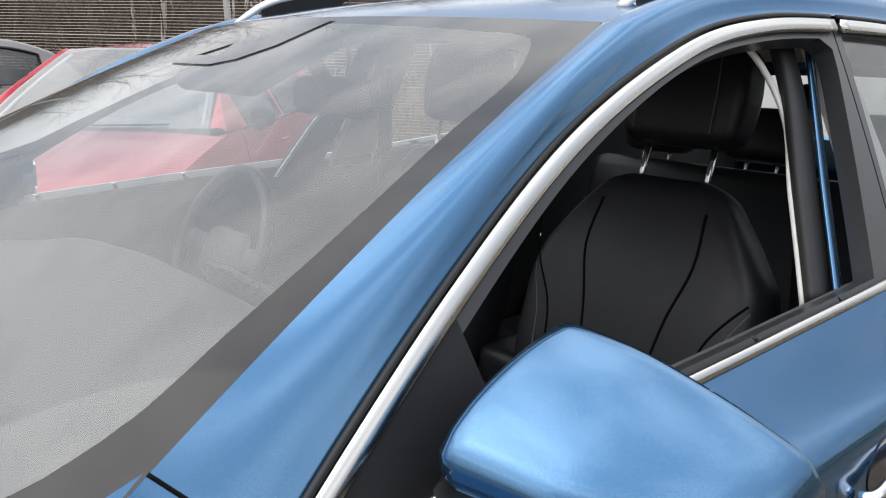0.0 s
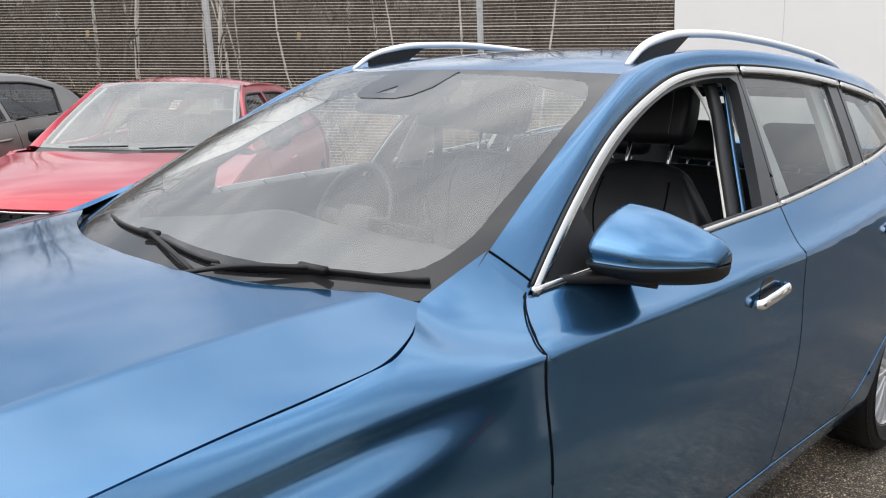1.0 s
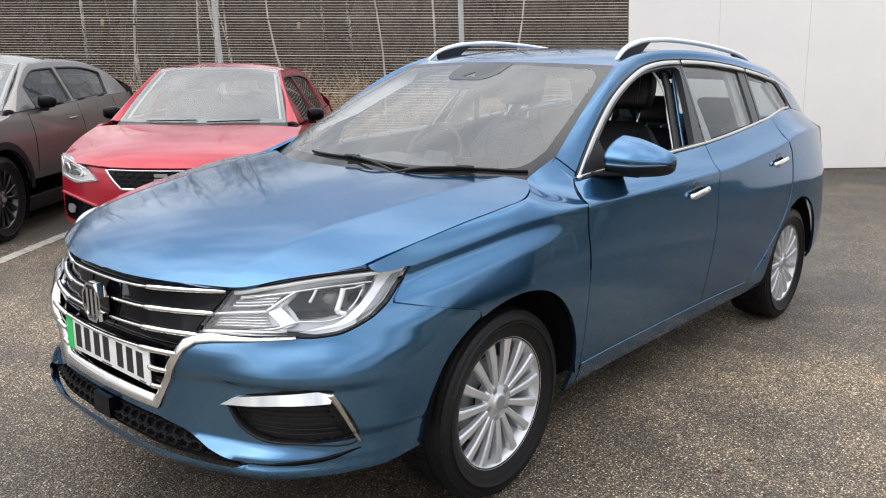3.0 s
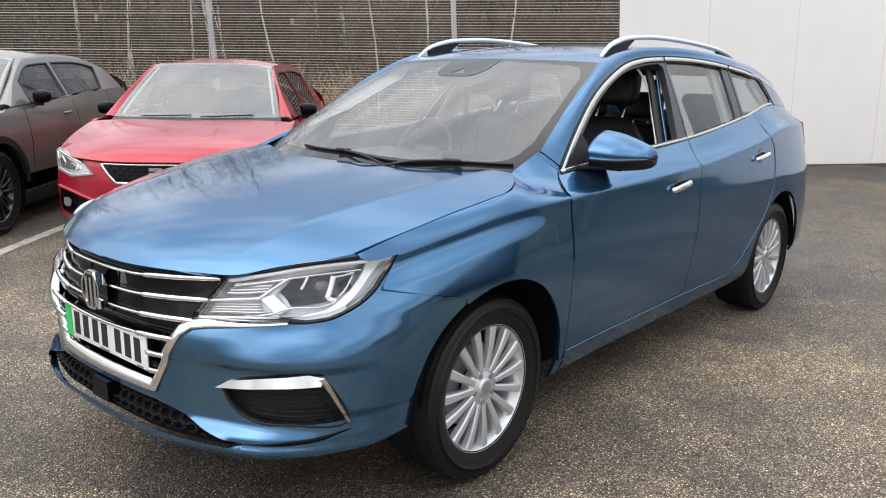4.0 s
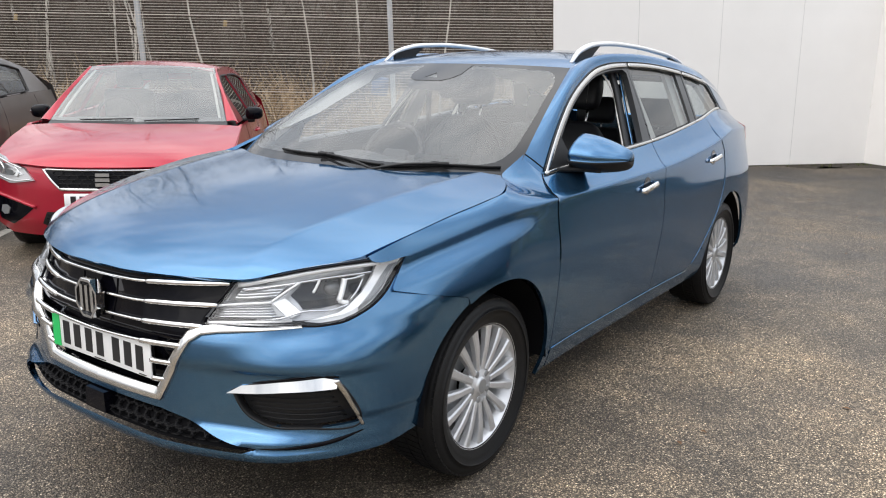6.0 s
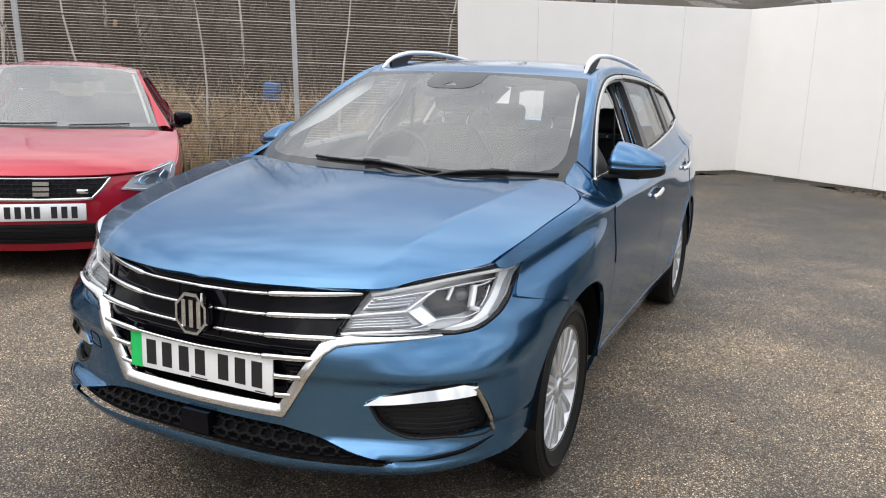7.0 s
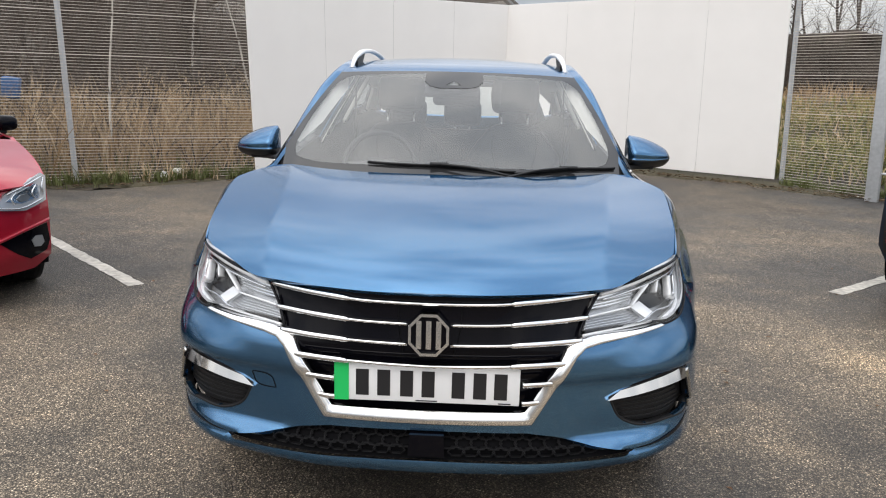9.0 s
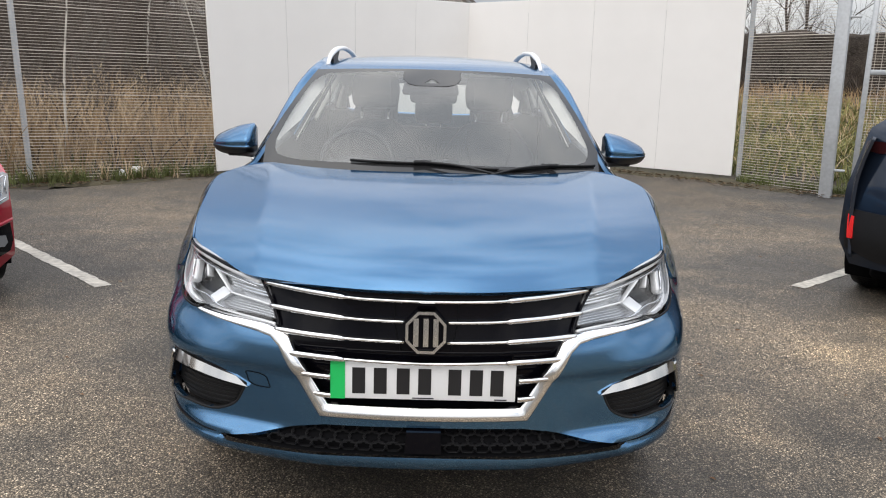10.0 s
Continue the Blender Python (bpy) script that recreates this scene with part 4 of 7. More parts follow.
v, f = region([mirrored(np.array([(0, 0.94), (0.60, 1.08), (0.73, 1.16), (0.735, 1.34), (0.40, 1.20), (0, 1.10)]))], 0.03, lambda x, y: np.stack([x, y, bonnet(x, y) - 0.018 - 0.02 * np.clip((1.0 - np.abs(x)), 0, 1)], 1))
mesh_object("scuttle", v, f, BLACK, car)
for ends, clip, root in ((((-0.45, 0.006), (-0.05, 0.020), (0.37, -0.030)), (-0.05, 0.020), (0.34, -0.085)), (((0.36, -0.040), (0.66, -0.044), (0.93, -0.098)), (0.66, -0.044), (0.30, -0.095))):
    ctrl = np.array(ends)
    aa = np.linspace(ctrl[0, 0], ctrl[-1, 0], 18)
    tt = pchip(ctrl[:, 0], ctrl[:, 1], aa)
    ob = mesh_object("wiper", *sweep(screen(aa, tt - 0.012, 0.007), slab(0.008, 0.011), (0, -0.46, 0.86)), BLACK, car, "black windscreen wiper")
    mid = screen(np.array([clip[0]]), np.array([clip[1] - 0.012]), 0.015)[0]
    mesh_object("blade_clip", *sweep(np.array([mid + (-0.035, -0.004, 0.0), mid, mid + (0.035, 0.004, 0.0)]), slab(0.015, 0.011), (0, -0.46, 0.86)), BLACK, ob)
    arm0 = screen(np.array([root[0]]), np.array([root[1]]), 0.014)[0]
    mesh_object("wiper_arm", *sweep(smooth_path([arm0, (arm0 + mid) / 2 + (0, -0.008, 0.010), mid], 10), slab(0.010, 0.008), (0, -0.46, 0.86)), BLACK, ob)

# roof
ROOF_Y = [1.86, 1.95, 2.10, 2.40, 2.70, 3.10, 3.50, 3.95]
ROOF_C = [1.402, 1.428, 1.457, 1.489, 1.503, 1.494, 1.460, 1.396]
ROOF_E = [1.372, 1.400, 1.436, 1.463, 1.470, 1.455, 1.418, 1.350]


def roof(x, y):
    c, e = pchip(ROOF_Y, ROOF_C, y), pchip(ROOF_Y, ROOF_E, y)
    return c - (c - e) * (np.abs(x) / 0.555) ** 2.4


front_edge = np.stack([WS_TOP(np.linspace(0, 1, 20))[:, 0], WS_TOP(np.linspace(0, 1, 20))[:, 1] + 0.004], 1)
roof_half = np.concatenate([front_edge, line2([(0.577, 1.962), (0.556, 2.10), (0.553, 2.5), (0.560, 3.0), (0.556, 3.5), (0.520, 3.90)], 30)[1:], [(0.30, 3.955), (0, 3.965)]])
v, f = region([mirrored(roof_half)], 0.02, lambda x, y: np.stack([x, y, roof(x, y)], 1), depth=0.014)
mesh_object("roof", v, f, BLUE, car)

# upper window line and the rail of bodywork between it and the roof
TOPLINE = line2([(1.372, 0.997), (1.47, 1.070), (1.60, 1.160), (1.81, 1.283), (2.00, 1.360), (2.12, 1.396), (2.28, 1.421), (2.47, 1.431), (2.85, 1.426), (3.19, 1.398), (3.50, 1.357), (3.75, 1.308), (3.98, 1.245)], 120)
outer = np.stack([cabin_side(TOPLINE[:, 0], TOPLINE[:, 1]), TOPLINE[:, 0], TOPLINE[:, 1]], 1)
edge_y = np.linspace(2.0, 3.93, 60)
edge_x = pchip([1.962, 2.10, 2.5, 3.0, 3.5, 3.93], [0.577, 0.556, 0.553, 0.560, 0.556, 0.518], edge_y)
inner = np.concatenate([screen(np.ones(50), np.linspace(0.0, 1, 50)), np.stack([edge_x, edge_y, roof(edge_x, edge_y)], 1)])


def by_length(p, n):
    s = np.r_[0, np.cumsum(np.linalg.norm(np.diff(p, axis=0), axis=1))]
    q = np.linspace(0, s[-1], n)
    return np.stack([np.interp(q, s, p[:, k]) for k in range(3)], 1)


N_BAND = 110
ob_, ib_ = by_length(outer, N_BAND), by_length(inner, N_BAND)
swell = np.clip(np.arange(N_BAND) / 22, 0.05, 1)
rows_ = []
for k in range(9):
    t = k / 8
    p = ob_ * (1 - t) + ib_ * t
    d = ib_ - ob_
    tan = np.gradient(p, axis=0)
    n = np.cross(d, tan)
    n /= np.linalg.norm(n, axis=1)[:, None]
    n *= np.sign(n[:, 2:3] + 1e-9)
    rows_.append(p + n * swell[:, None] * (0.029 * 4 * t * (1 - t) * (0.75 + 0.5 * t) + (0.006 if k == 0 else 0.0)))
# the rail's foot runs on under the wing
long_rows = []
for r in rows_:
    step = r[0] - r[3]
    step = step / np.linalg.norm(step)
    long_rows.append(np.concatenate([[r[0] + step * 0.05 - (0.010, 0, 0.004)], [r[0] + step * 0.02 - (0.002, 0, 0.001)], r]))
v = np.concatenate(long_rows)
NL = N_BAND + 2
f = [(k * NL + i, k * NL + i + 1, (k + 1) * NL + i + 1, (k + 1) * NL + i) for k in range(8) for i in range(NL - 1)]
both("cant_rail", v, f, BLUE, car)
# joint between the rail and the wing
seam_i = float(np.interp(1.398, ob_[:, 1], np.arange(N_BAND)))
joint = np.array([[np.interp(seam_i * (1 - k / 8), np.arange(N_BAND), rows_[k][:, c]) for c in range(3)] for k in range(9)])
v, f = sweep(smooth_path([tuple(q) for q in joint + (0.001, -0.0006, 0.001)], 24), slab(0.003, 0.003), (0.6, -0.4, 0.7))
both("panel_joint", v, f, VOID, car)
cut = CUT_A[CUT_A[:, 1] > 0.70]
v, f = sweep(np.stack([flank(cut[:, 0], cut[:, 1]) + 0.0012, cut[:, 0], cut[:, 1]], 1), slab(0.0034, 0.003), (1, 0, 0.25))
both("panel_joint", v, f, VOID, car)

# pillar of bodywork behind the rear side window
d_loop = np.concatenate([TOPLINE[TOPLINE[:, 0] > 3.62], [(4.16, 1.150)], belt_line(4.15, 3.745, 20), [(3.665, 1.31)]])
v, f = region([d_loop], 0.02, cabin_fn(-0.002), depth=0.012)
both("rear_pillar", v, f, BLUE, car)

# window frames, panes and chrome
def topline(y):
    return np.interp(y, TOPLINE[:, 0], TOPLINE[:, 1])


ys = np.linspace(1.386, 2.492, 40)
front_outer = np.concatenate([np.stack([ys, topline(ys)], 1), belt_line(2.405, 1.386, 30)])
ys = np.linspace(1.60, 2.435, 40)
front_hole = np.concatenate([np.stack([ys, topline(ys) - 0.030 - 0.012 * np.clip((2.0 - ys) / 0.4, 0, 1)], 1), [(2.462, 1.385), (2.452, 1.355)], belt_line(2.318, 1.60, 20, 0.012)])
v, f = region([front_outer, front_hole], 0.012, cabin_fn(0.004), depth=0.03)
both("window_frame", v, f, PILLAR, car)
ys = np.linspace(2.496, 3.175, 30)
rear_outer = np.concatenate([np.stack([ys, topline(ys)], 1), belt_line(3.105, 2.409, 30)])
rear_hole = np.array([(2.512, 1.410), (2.85, 1.408), (3.095, 1.388), (3.025, 1.134), (2.70, 1.100), (2.422, 1.076)])
v, f = region([rear_outer, rear_hole], 0.012, cabin_fn(0.004), depth=0.02)
both("window_frame", v, f, PILLAR, car)
v, f = region([rear_hole + 0], 0.03, cabin_fn(0.012))
for ob in both("rear_side_pane", v, f, PRIVACY, car, "tinted rear side window"):
    ob.visible_shadow = False
ys = np.linspace(3.180, 3.655, 20)
q_outer = np.concatenate([np.stack([ys, topline(ys)], 1), [(3.74, 1.205)], belt_line(3.73, 3.11, 20)])
q_hole = np.array([(3.198, 1.378), (3.40, 1.356), (3.600, 1.326), (3.628, 1.310), (3.700, 1.216), (3.685, 1.200), (3.40, 1.172), (3.138, 1.146)])
v, f = region([q_outer, q_hole], 0.012, cabin_fn(0.002), depth=0.02)
both("window_frame", v, f, PILLAR, car)
v, f = region([q_hole], 0.03, cabin_fn(0.010))
for ob in both("quarter_pane", v, f, PRIVACY, car, "tinted quarter window"):
    ob.visible_shadow = False
v, f = region([front_hole], 0.03, cabin_fn(0.016))
pane = mesh_object("front_side_pane", v * (-1, 1, 1), f, GLASS, car, "clear driver's window", flip=True)
pane.visible_shadow = False

SIDE_UP = (0.88, 0, 0.47)
for y0, y1 in ((1.380, 2.490), (2.498, 3.17), (3.178, 3.52)):
    seg = TOPLINE[(TOPLINE[:, 0] >= y0) & (TOPLINE[:, 0] <= y1)]
    seg = seg + (0, -0.010)
    pth = np.stack([cabin_side(seg[:, 0], seg[:, 1], -0.004), seg[:, 0], seg[:, 1]], 1)
    v, f = sweep(pth, slab(0.021, 0.011), SIDE_UP)
    both("chrome_strip", v, f, SATIN, car)
    seg = seg + (-0.004, 0.014)
    pth = np.stack([cabin_side(seg[:, 0], seg[:, 1], -0.006), seg[:, 0], seg[:, 1]], 1)
    v, f = sweep(pth, slab(0.006, 0.006), SIDE_UP)
    both("window_seal", v, f, SEAL, car)
for y0, y1 in ((1.384, 2.400), (2.408, 3.08), (3.088, 3.66)):
    seg = belt_line(y0, y1, 40, 0.004)
    pth = np.stack([cabin_side(seg[:, 0], seg[:, 1], -0.005), seg[:, 0], seg[:, 1]], 1)
    v, f = sweep(pth, slab(0.014, 0.011), SIDE_UP)
    both("chrome_strip", v, f, SATIN, car)

# tailgate
RZ = [0.30, 0.45, 0.60, 0.80, 0.95, 1.05, 1.19, 1.30, 1.38, 1.41]
RY = [4.46, 4.52, 4.51, 4.46, 4.41, 4.34, 4.19, 4.06, 3.95, 3.90]


def tail_fn(sink=0.0):
    return lambda x, z: np.stack([x, pchip(RZ, RY, z) - 0.13 * (np.abs(x) / 0.72) ** 3 - sink, z], 1)


tail_half = np.array([(0, 1.402), (0.40, 1.39), (0.50, 1.365), (0.55, 1.27), (0.595, 1.18), (0.635, 1.09), (0.665, 0.95), (0.67, 0.80), (0.67, 0.50), (0.64, 0.32), (0, 0.30)])
rear_pane = np.array([(0, 1.352), (0.40, 1.342), (0.455, 1.325), (0.525, 1.16), (0.50, 1.12), (0, 1.105)])
v, f = region([mirrored(tail_half), mirrored(rear_pane)], 0.02, tail_fn(), depth=-0.014)
mesh_object("tailgate", v, f, BLUE, car, flip=True)
v, f = region([mirrored(rear_pane)], 0.04, tail_fn(0.006))
mesh_object("rear_pane", v, f, GLASS, car, flip=True).visible_shadow = False

# roof rails
rail = smooth_path([(0.540, 2.040, 1.424), (0.536, 2.10, 1.464), (0.528, 2.22, 1.500), (0.518, 2.45, 1.522), (0.516, 2.80, 1.522), (0.520, 3.10, 1.506), (0.524, 3.38, 1.478), (0.526, 3.52, 1.450), (0.528, 3.60, 1.420)], 50)
v, f = sweep(rail, oval(0.032, 0.023, 12), (0, 0, 1), scale=np.r_[np.linspace(0.55, 1, 6), np.full(38, 1.0), np.linspace(1, 0.5, 6)])
rails = both("roof_rail", v, f, RAIL, car, "silver roof rail on black feet")
for (y0, y1) in ((2.10, 2.36), (3.30, 3.56)):
    pts = [(y, float(np.interp(y, rail[:, 1], rail[:, 2])) - 0.006) for y in np.linspace(y0, y1, 8)]
    base = [(y, float(roof(np.array([0.525]), np.array([y]))[0]) - 0.006) for y in np.linspace(y1 - (0.10 if y0 < 3 else -0.0), y0 + (0.10 if y0 > 3 else 0), 8)]
    v, f = prism(pts + base, 0.517, 0.533, axis=0)
    for sgn, r_ in zip((1, -1), rails):
        mesh_object("rail_foot", v * (sgn, 1, 1), f, BLACK, r_, smooth=False)

# ---- door mirrors, handles, wheels ----
def shell(fn, nu, nv):
    """A closed skin from fn(u, v): u round 0..1, v from end to end 0..1."""
    u, w = np.linspace(0, 1, nu, endpoint=False), np.linspace(0, 1, nv) ** 0.9
    uu, ww = np.meshgrid(u, w)
    v = fn(uu.ravel(), ww.ravel())
    f = [(j * nu + i, j * nu + (i + 1) % nu, (j + 1) * nu + (i + 1) % nu, (j + 1) * nu + i) for j in range(nv - 1) for i in range(nu)]
    f += [tuple(range(nu))[::-1], tuple((nv - 1) * nu + i for i in range(nu))]
    return v, f


def mirror_section(u, w, low):
    """The housing from the root (w = 0, x = 0.80) to its tip (w = 1, x = 1.0): rounded in front, flat behind, thinner towards the tip."""
    a = 2 * math.pi * u
    x = 0.795 + 0.205 * w
    top = pchip([0, 0.05, 0.3, 0.6, 0.85, 0.95, 1.0], [1.128, 1.146, 1.139, 1.119, 1.096, 1.084, 1.068], w)
    belt = pchip([0, 0.5, 1.0], [1.045, 1.042, 1.046], w)
    bot = pchip([0, 0.3, 0.7, 0.94, 1.0], [0.994, 0.990, 0.997, 1.010, 1.022], w)
    c = np.cos(a)
    s = np.sin(a)
    depth_f = pchip([0, 0.10, 0.45, 0.85, 1.0], [0.110, 0.142, 0.140, 0.098, 0.055], w)
    yb = 1.640 + 0.055 * w
    if low:
        z = np.where(s > 0, belt, belt + s * (belt - bot))
        y = yb + np.where(c < 0, c * depth_f * (1.02 - 0.25 * np.abs(np.minimum(s, 0))), c * 0.012)
    else:
        z = belt + np.sign(s) * np.abs(s) * np.where(s > 0, top - belt, 0.004)
        q = np.clip(np.abs(s), 0, 1)
        # the face leans back above a rounded edge and tucks in below it
        face = np.where(q < 0.24, 0.88 + 0.12 * np.sin(np.clip(q / 0.24, 0, 1) * math.pi / 2), np.clip(1 - (np.clip(q - 0.24, 0, 1) / 0.76) ** 1.5, 0, 1) ** 0.72)
        y = yb + np.where(c < 0, -face * depth_f, np.abs(c) ** 0.5 * 0.014)
    return np.stack([x, y, z], 1)


for sgn in (1, -1):
    def put(name, vf, mat, parent, label="", smooth=True):
        v, f = vf
        out = 0.020 if sgn < 0 and name != "sail_corner" else 0.0
        return mesh_object(name, (v + (out, 0, 0)) * (sgn, 1, 1), f, mat, parent, label, smooth, flip=sgn < 0)
    m_ = put("door_mirror", shell(lambda u, w: mirror_section(u, w, False), 40, 24), BLUE, car, "blue door mirror with a black foot")
    put("mirror_foot", shell(lambda u, w: mirror_section(u, w, True), 40, 24), BLACK, m_)
    arm = smooth_path([(0.765, 1.47, 1.012), (0.79, 1.53, 1.010), (0.84, 1.59, 1.012), (0.90, 1.62, 1.012)], 12)
    put("mirror_arm", sweep(arm, slab(0.075, 0.026), (0, 0, 1), scale=np.linspace(0.55, 1.1, 12)), BLACK, m_)
    v, f = prism([(0.82, 1.030), (0.965, 1.040), (0.96, 1.060), (0.92, 1.095), (0.85, 1.105), (0.82, 1.09)], 1.652, 1.664)
    put("mirror_glass", (v, f), CHROME, m_, smooth=False)
    # sail corner of the window: black triangle
    put("sail_corner", region([np.array([(1.40, 1.012), (1.60, 1.158 - 0.02), (1.62, 1.02)])], 0.012, cabin_fn(-0.001), depth=0.01), BLACK, car)

for y0, z0 in ((2.150, 0.884), (3.140, 0.938)):
    x0 = float(flank(np.array([y0]), np.array([z0]))[0])
    for sgn, doors in ((1, 0), (-1, 1)):
        pth = smooth_path([(x0 + 0.004, y0 - 0.082, z0 - 0.010), (x0 + 0.016, y0 - 0.076, z0 - 0.009), (x0 + 0.020, y0 - 0.04, z0 - 0.005), (x0 + 0.021, y0 + 0.04, z0 + 0.005), (x0 + 0.016, y0 + 0.078, z0 + 0.009), (x0 + 0.004, y0 + 0.084, z0 + 0.010)], 30)
        v, f = sweep(pth, oval(0.027, 0.014, 12), (1, 0, 0.2), scale=np.r_[np.linspace(0.75, 1, 5), np.full(20, 1.0), np.linspace(1, 0.75, 5)])
        door = (front_doors if y0 < 3 else rear_doors)[doors]
        h = mesh_object("door_handle", v * (sgn, 1, 1), f, CHROME, door, "chrome door handle", flip=sgn < 0)
        # flat navy disc: the shade of the body-coloured cup put in as colour
        a = np.linspace(0, 2 * math.pi, 24, endpoint=False)
        cup_disc = np.stack([y0 - 0.005 + 0.045 * np.cos(a), z0 + 0.004 + 0.040 * np.sin(a)], 1)
        v, f = region([cup_disc], 0.006, lambda y, z: np.stack([flank(y, z) + 0.0015, y, z], 1), depth=0.002)
        mesh_object("handle_cup", v * (sgn, 1, 1), f, NAVY, h, flip=sgn < 0)


def make_wheel(rim_mat, spoke_pairs=10, tyre_r=0.3165, rim_r=0.228, width=0.205, pair=True):
    """A wheel with its axle along x, its face towards +x; face plane near x = 0."""
    w = tagged(new("wheel"), "silver multi-spoke alloy wheel in a black tyre", "wheel")
    hw = width / 2
    c = -hw + 0.012
    prof = [(rim_r - 0.012, c - hw * 0.80), (rim_r + 0.004, c - hw * 0.84), (rim_r + 0.03, c - hw * 0.98), (tyre_r - 0.05, c - hw * 1.02), (tyre_r - 0.02, c - hw * 0.93), (tyre_r - 0.004, c - hw * 0.78), (tyre_r, c - hw * 0.60), (tyre_r, c + hw * 0.60), (tyre_r - 0.004, c + hw * 0.78), (tyre_r - 0.014, c + hw * 0.90), (tyre_r - 0.028, c + hw * 0.965), (tyre_r - 0.050, c + hw * 1.01), (rim_r + 0.046, c + hw * 1.02), (rim_r + 0.044, c + hw * 0.985), (rim_r + 0.022, c + hw * 0.955), (rim_r + 0.012, c + hw * 0.90), (rim_r + 0.002, c + hw * 0.86), (rim_r - 0.012, c + hw * 0.80)]
    v, f = lathe(prof, 72)
    tyre = mesh_object("tyre", v, f, RUBBER, w)
    blocks = []
    rng = random.Random(3)
    for k in range(76):
        a0 = 2 * math.pi * k / 76
        for s_, x0, x1 in ((1, 0.005, 0.058), (1, -0.055, -0.005), (1, -0.062, -0.118), (1, -0.124, -0.166)):
            da = 2 * math.pi / 76 * 0.86
            jit = 0.012 * (x0 * 30)
            pr = []
            xa, xb_ = c + (x0 + 0.037) * 0.95, c + (x1 + 0.037) * 0.95
            for rr in (tyre_r - 0.003, tyre_r + 0.003):
                drop = 0.010 if max(abs(xa - c), abs(xb_ - c)) > hw * 0.8 else 0.0
                for (xx, aa) in ((xa, a0 + jit), (xb_, a0 + jit + 0.02), (xb_, a0 + jit + 0.02 + da), (xa, a0 + jit + da)):
                    r2 = rr - (drop if abs(xx - c) > hw * 0.75 else 0.0)
                    pr.append((xx, r2 * math.cos(aa), r2 * math.sin(aa)))
            blocks.append((np.array(pr), [(4, 5, 6, 7), (0, 1, 5, 4), (1, 2, 6, 5), (2, 3, 7, 6), (3, 0, 4, 7)]))
    v, f = joined(blocks)
    tagged(mesh_object("tread", v, f, RUBBER, tyre, smooth=False), kind="stuff")
    rim_prof = [(rim_r - 0.016, -hw * 1.75), (rim_r - 0.030, -hw * 1.2), (rim_r - 0.024, -hw * 0.35), (rim_r - 0.018, -0.030), (rim_r - 0.015, -0.012), (rim_r - 0.007, -0.006), (rim_r + 0.002, -0.008), (rim_r + 0.003, -0.016)]
    v, f = lathe(rim_prof, 72)
    rim = mesh_object("rim", v, f, rim_mat, w)
    spokes = []
    n = spoke_pairs * 2 if pair else spoke_pairs
    for k in range(n):
        a = 2 * math.pi * (k // 2 if pair else k) / (n / 2 if pair else n)
        off0, off1 = ((-0.10, -0.150) if k % 2 else (0.10, 0.150)) if pair else (0, 0)
        rr = np.linspace(0.060, rim_r - 0.011, 12)
        aa = a + np.interp(rr, [0.045, rim_r], [off0 * 1.9 if pair else 0, off1])
        xx = pchip([0.04, 0.08, 0.15, rim_r], [-0.021, -0.019, -0.015, -0.018], rr)
        pth = np.stack([xx, rr * np.cos(aa), rr * np.sin(aa)], 1)
        spokes.append(sweep(pth, [(0.0125, -0.014), (0.012, 0.000), (0.0075, 0.0035), (-0.0075, 0.0035), (-0.012, 0.000), (-0.0125, -0.014)], (1, 0, 0), scale=np.linspace(0.62, 1.35, 12) if pair else np.interp(np.linspace(0, 1, 12), [0, 0.3, 0.85, 1], [0.90, 1.0, 1.35, 1.55])))
    v, f = joined(spokes)
    for q in range(n):
        m = len(spokes[0][0])
        sv, sf = spokes[q]
        mesh_object("spoke", sv, sf, rim_mat, rim, smooth=False)
    v, f = lathe([(0.001, -0.010), (0.027, -0.011), (0.030, -0.014), (0.033, -0.019), (0.064, -0.020), (0.074, -0.032), (0.074, -0.06)], 40)
    hub = mesh_object("hub", v, f, rim_mat, w)
    for k in range(5):
        a = 2 * math.pi * (k + 0.5) / 5
        v, f = lathe([(0.0, -0.0175), (0.010, -0.0175), (0.0125, -0.019), (0.013, -0.026)], 14)
        mesh_object("wheel_bolt", v + (0, 0.050 * math.cos(a), 0.050 * math.sin(a)), f, LAMP_GREY, hub)
    v, f = lathe([(0.024, -0.0095), (0.0, -0.0085)], 24)
    mesh_object("centre_cap", v, f, LAMP_GREY, hub)
    v, f = lathe([(0.145, -0.075), (0.145, -0.085), (0.05, -0.085)], 48)
    mesh_object("brake_disc", v, f, LAMP_GREY, w)
    v, f = lathe([(rim_r - 0.03, -hw * 1.6), (0.0, -hw * 1.6)], 48)
    mesh_object("wheel_back", v, f, VOID, w)
    return w


def mount(wheel, owner, m):
    """Turns a wheel into a part of a car: its pieces keep hanging under it."""
    wheel.parent = owner
    wheel.matrix_basis = m
    for key in ("category",):
        if key in wheel:
            del wheel[key]


wheel = make_wheel(ALLOY, 15, pair=False)
spots = [(0.843, FRONT_AXLE, 0), (0.840, REAR_AXLE, 0), (-0.843, FRONT_AXLE, 180), (-0.840, REAR_AXLE, 180)]
for x, y, rz in spots[1:]:
    mount(copy_thing(wheel, pose(0, 0, 0)), car, pose(x, y, HUB_Z, 11 if y > 2 else 0, 0, rz))
mount(wheel, car, pose(spots[0][0], spots[0][1], HUB_Z, 7, 0, 0))

# ---- cabin ----
BACK_T = [0.0, 0.12, 0.35, 0.55, 0.68, 0.80, 0.90, 0.97, 1.0]
BACK_W = [0.215, 0.248, 0.270, 0.274, 0.264, 0.222, 0.176, 0.136, 0.092]
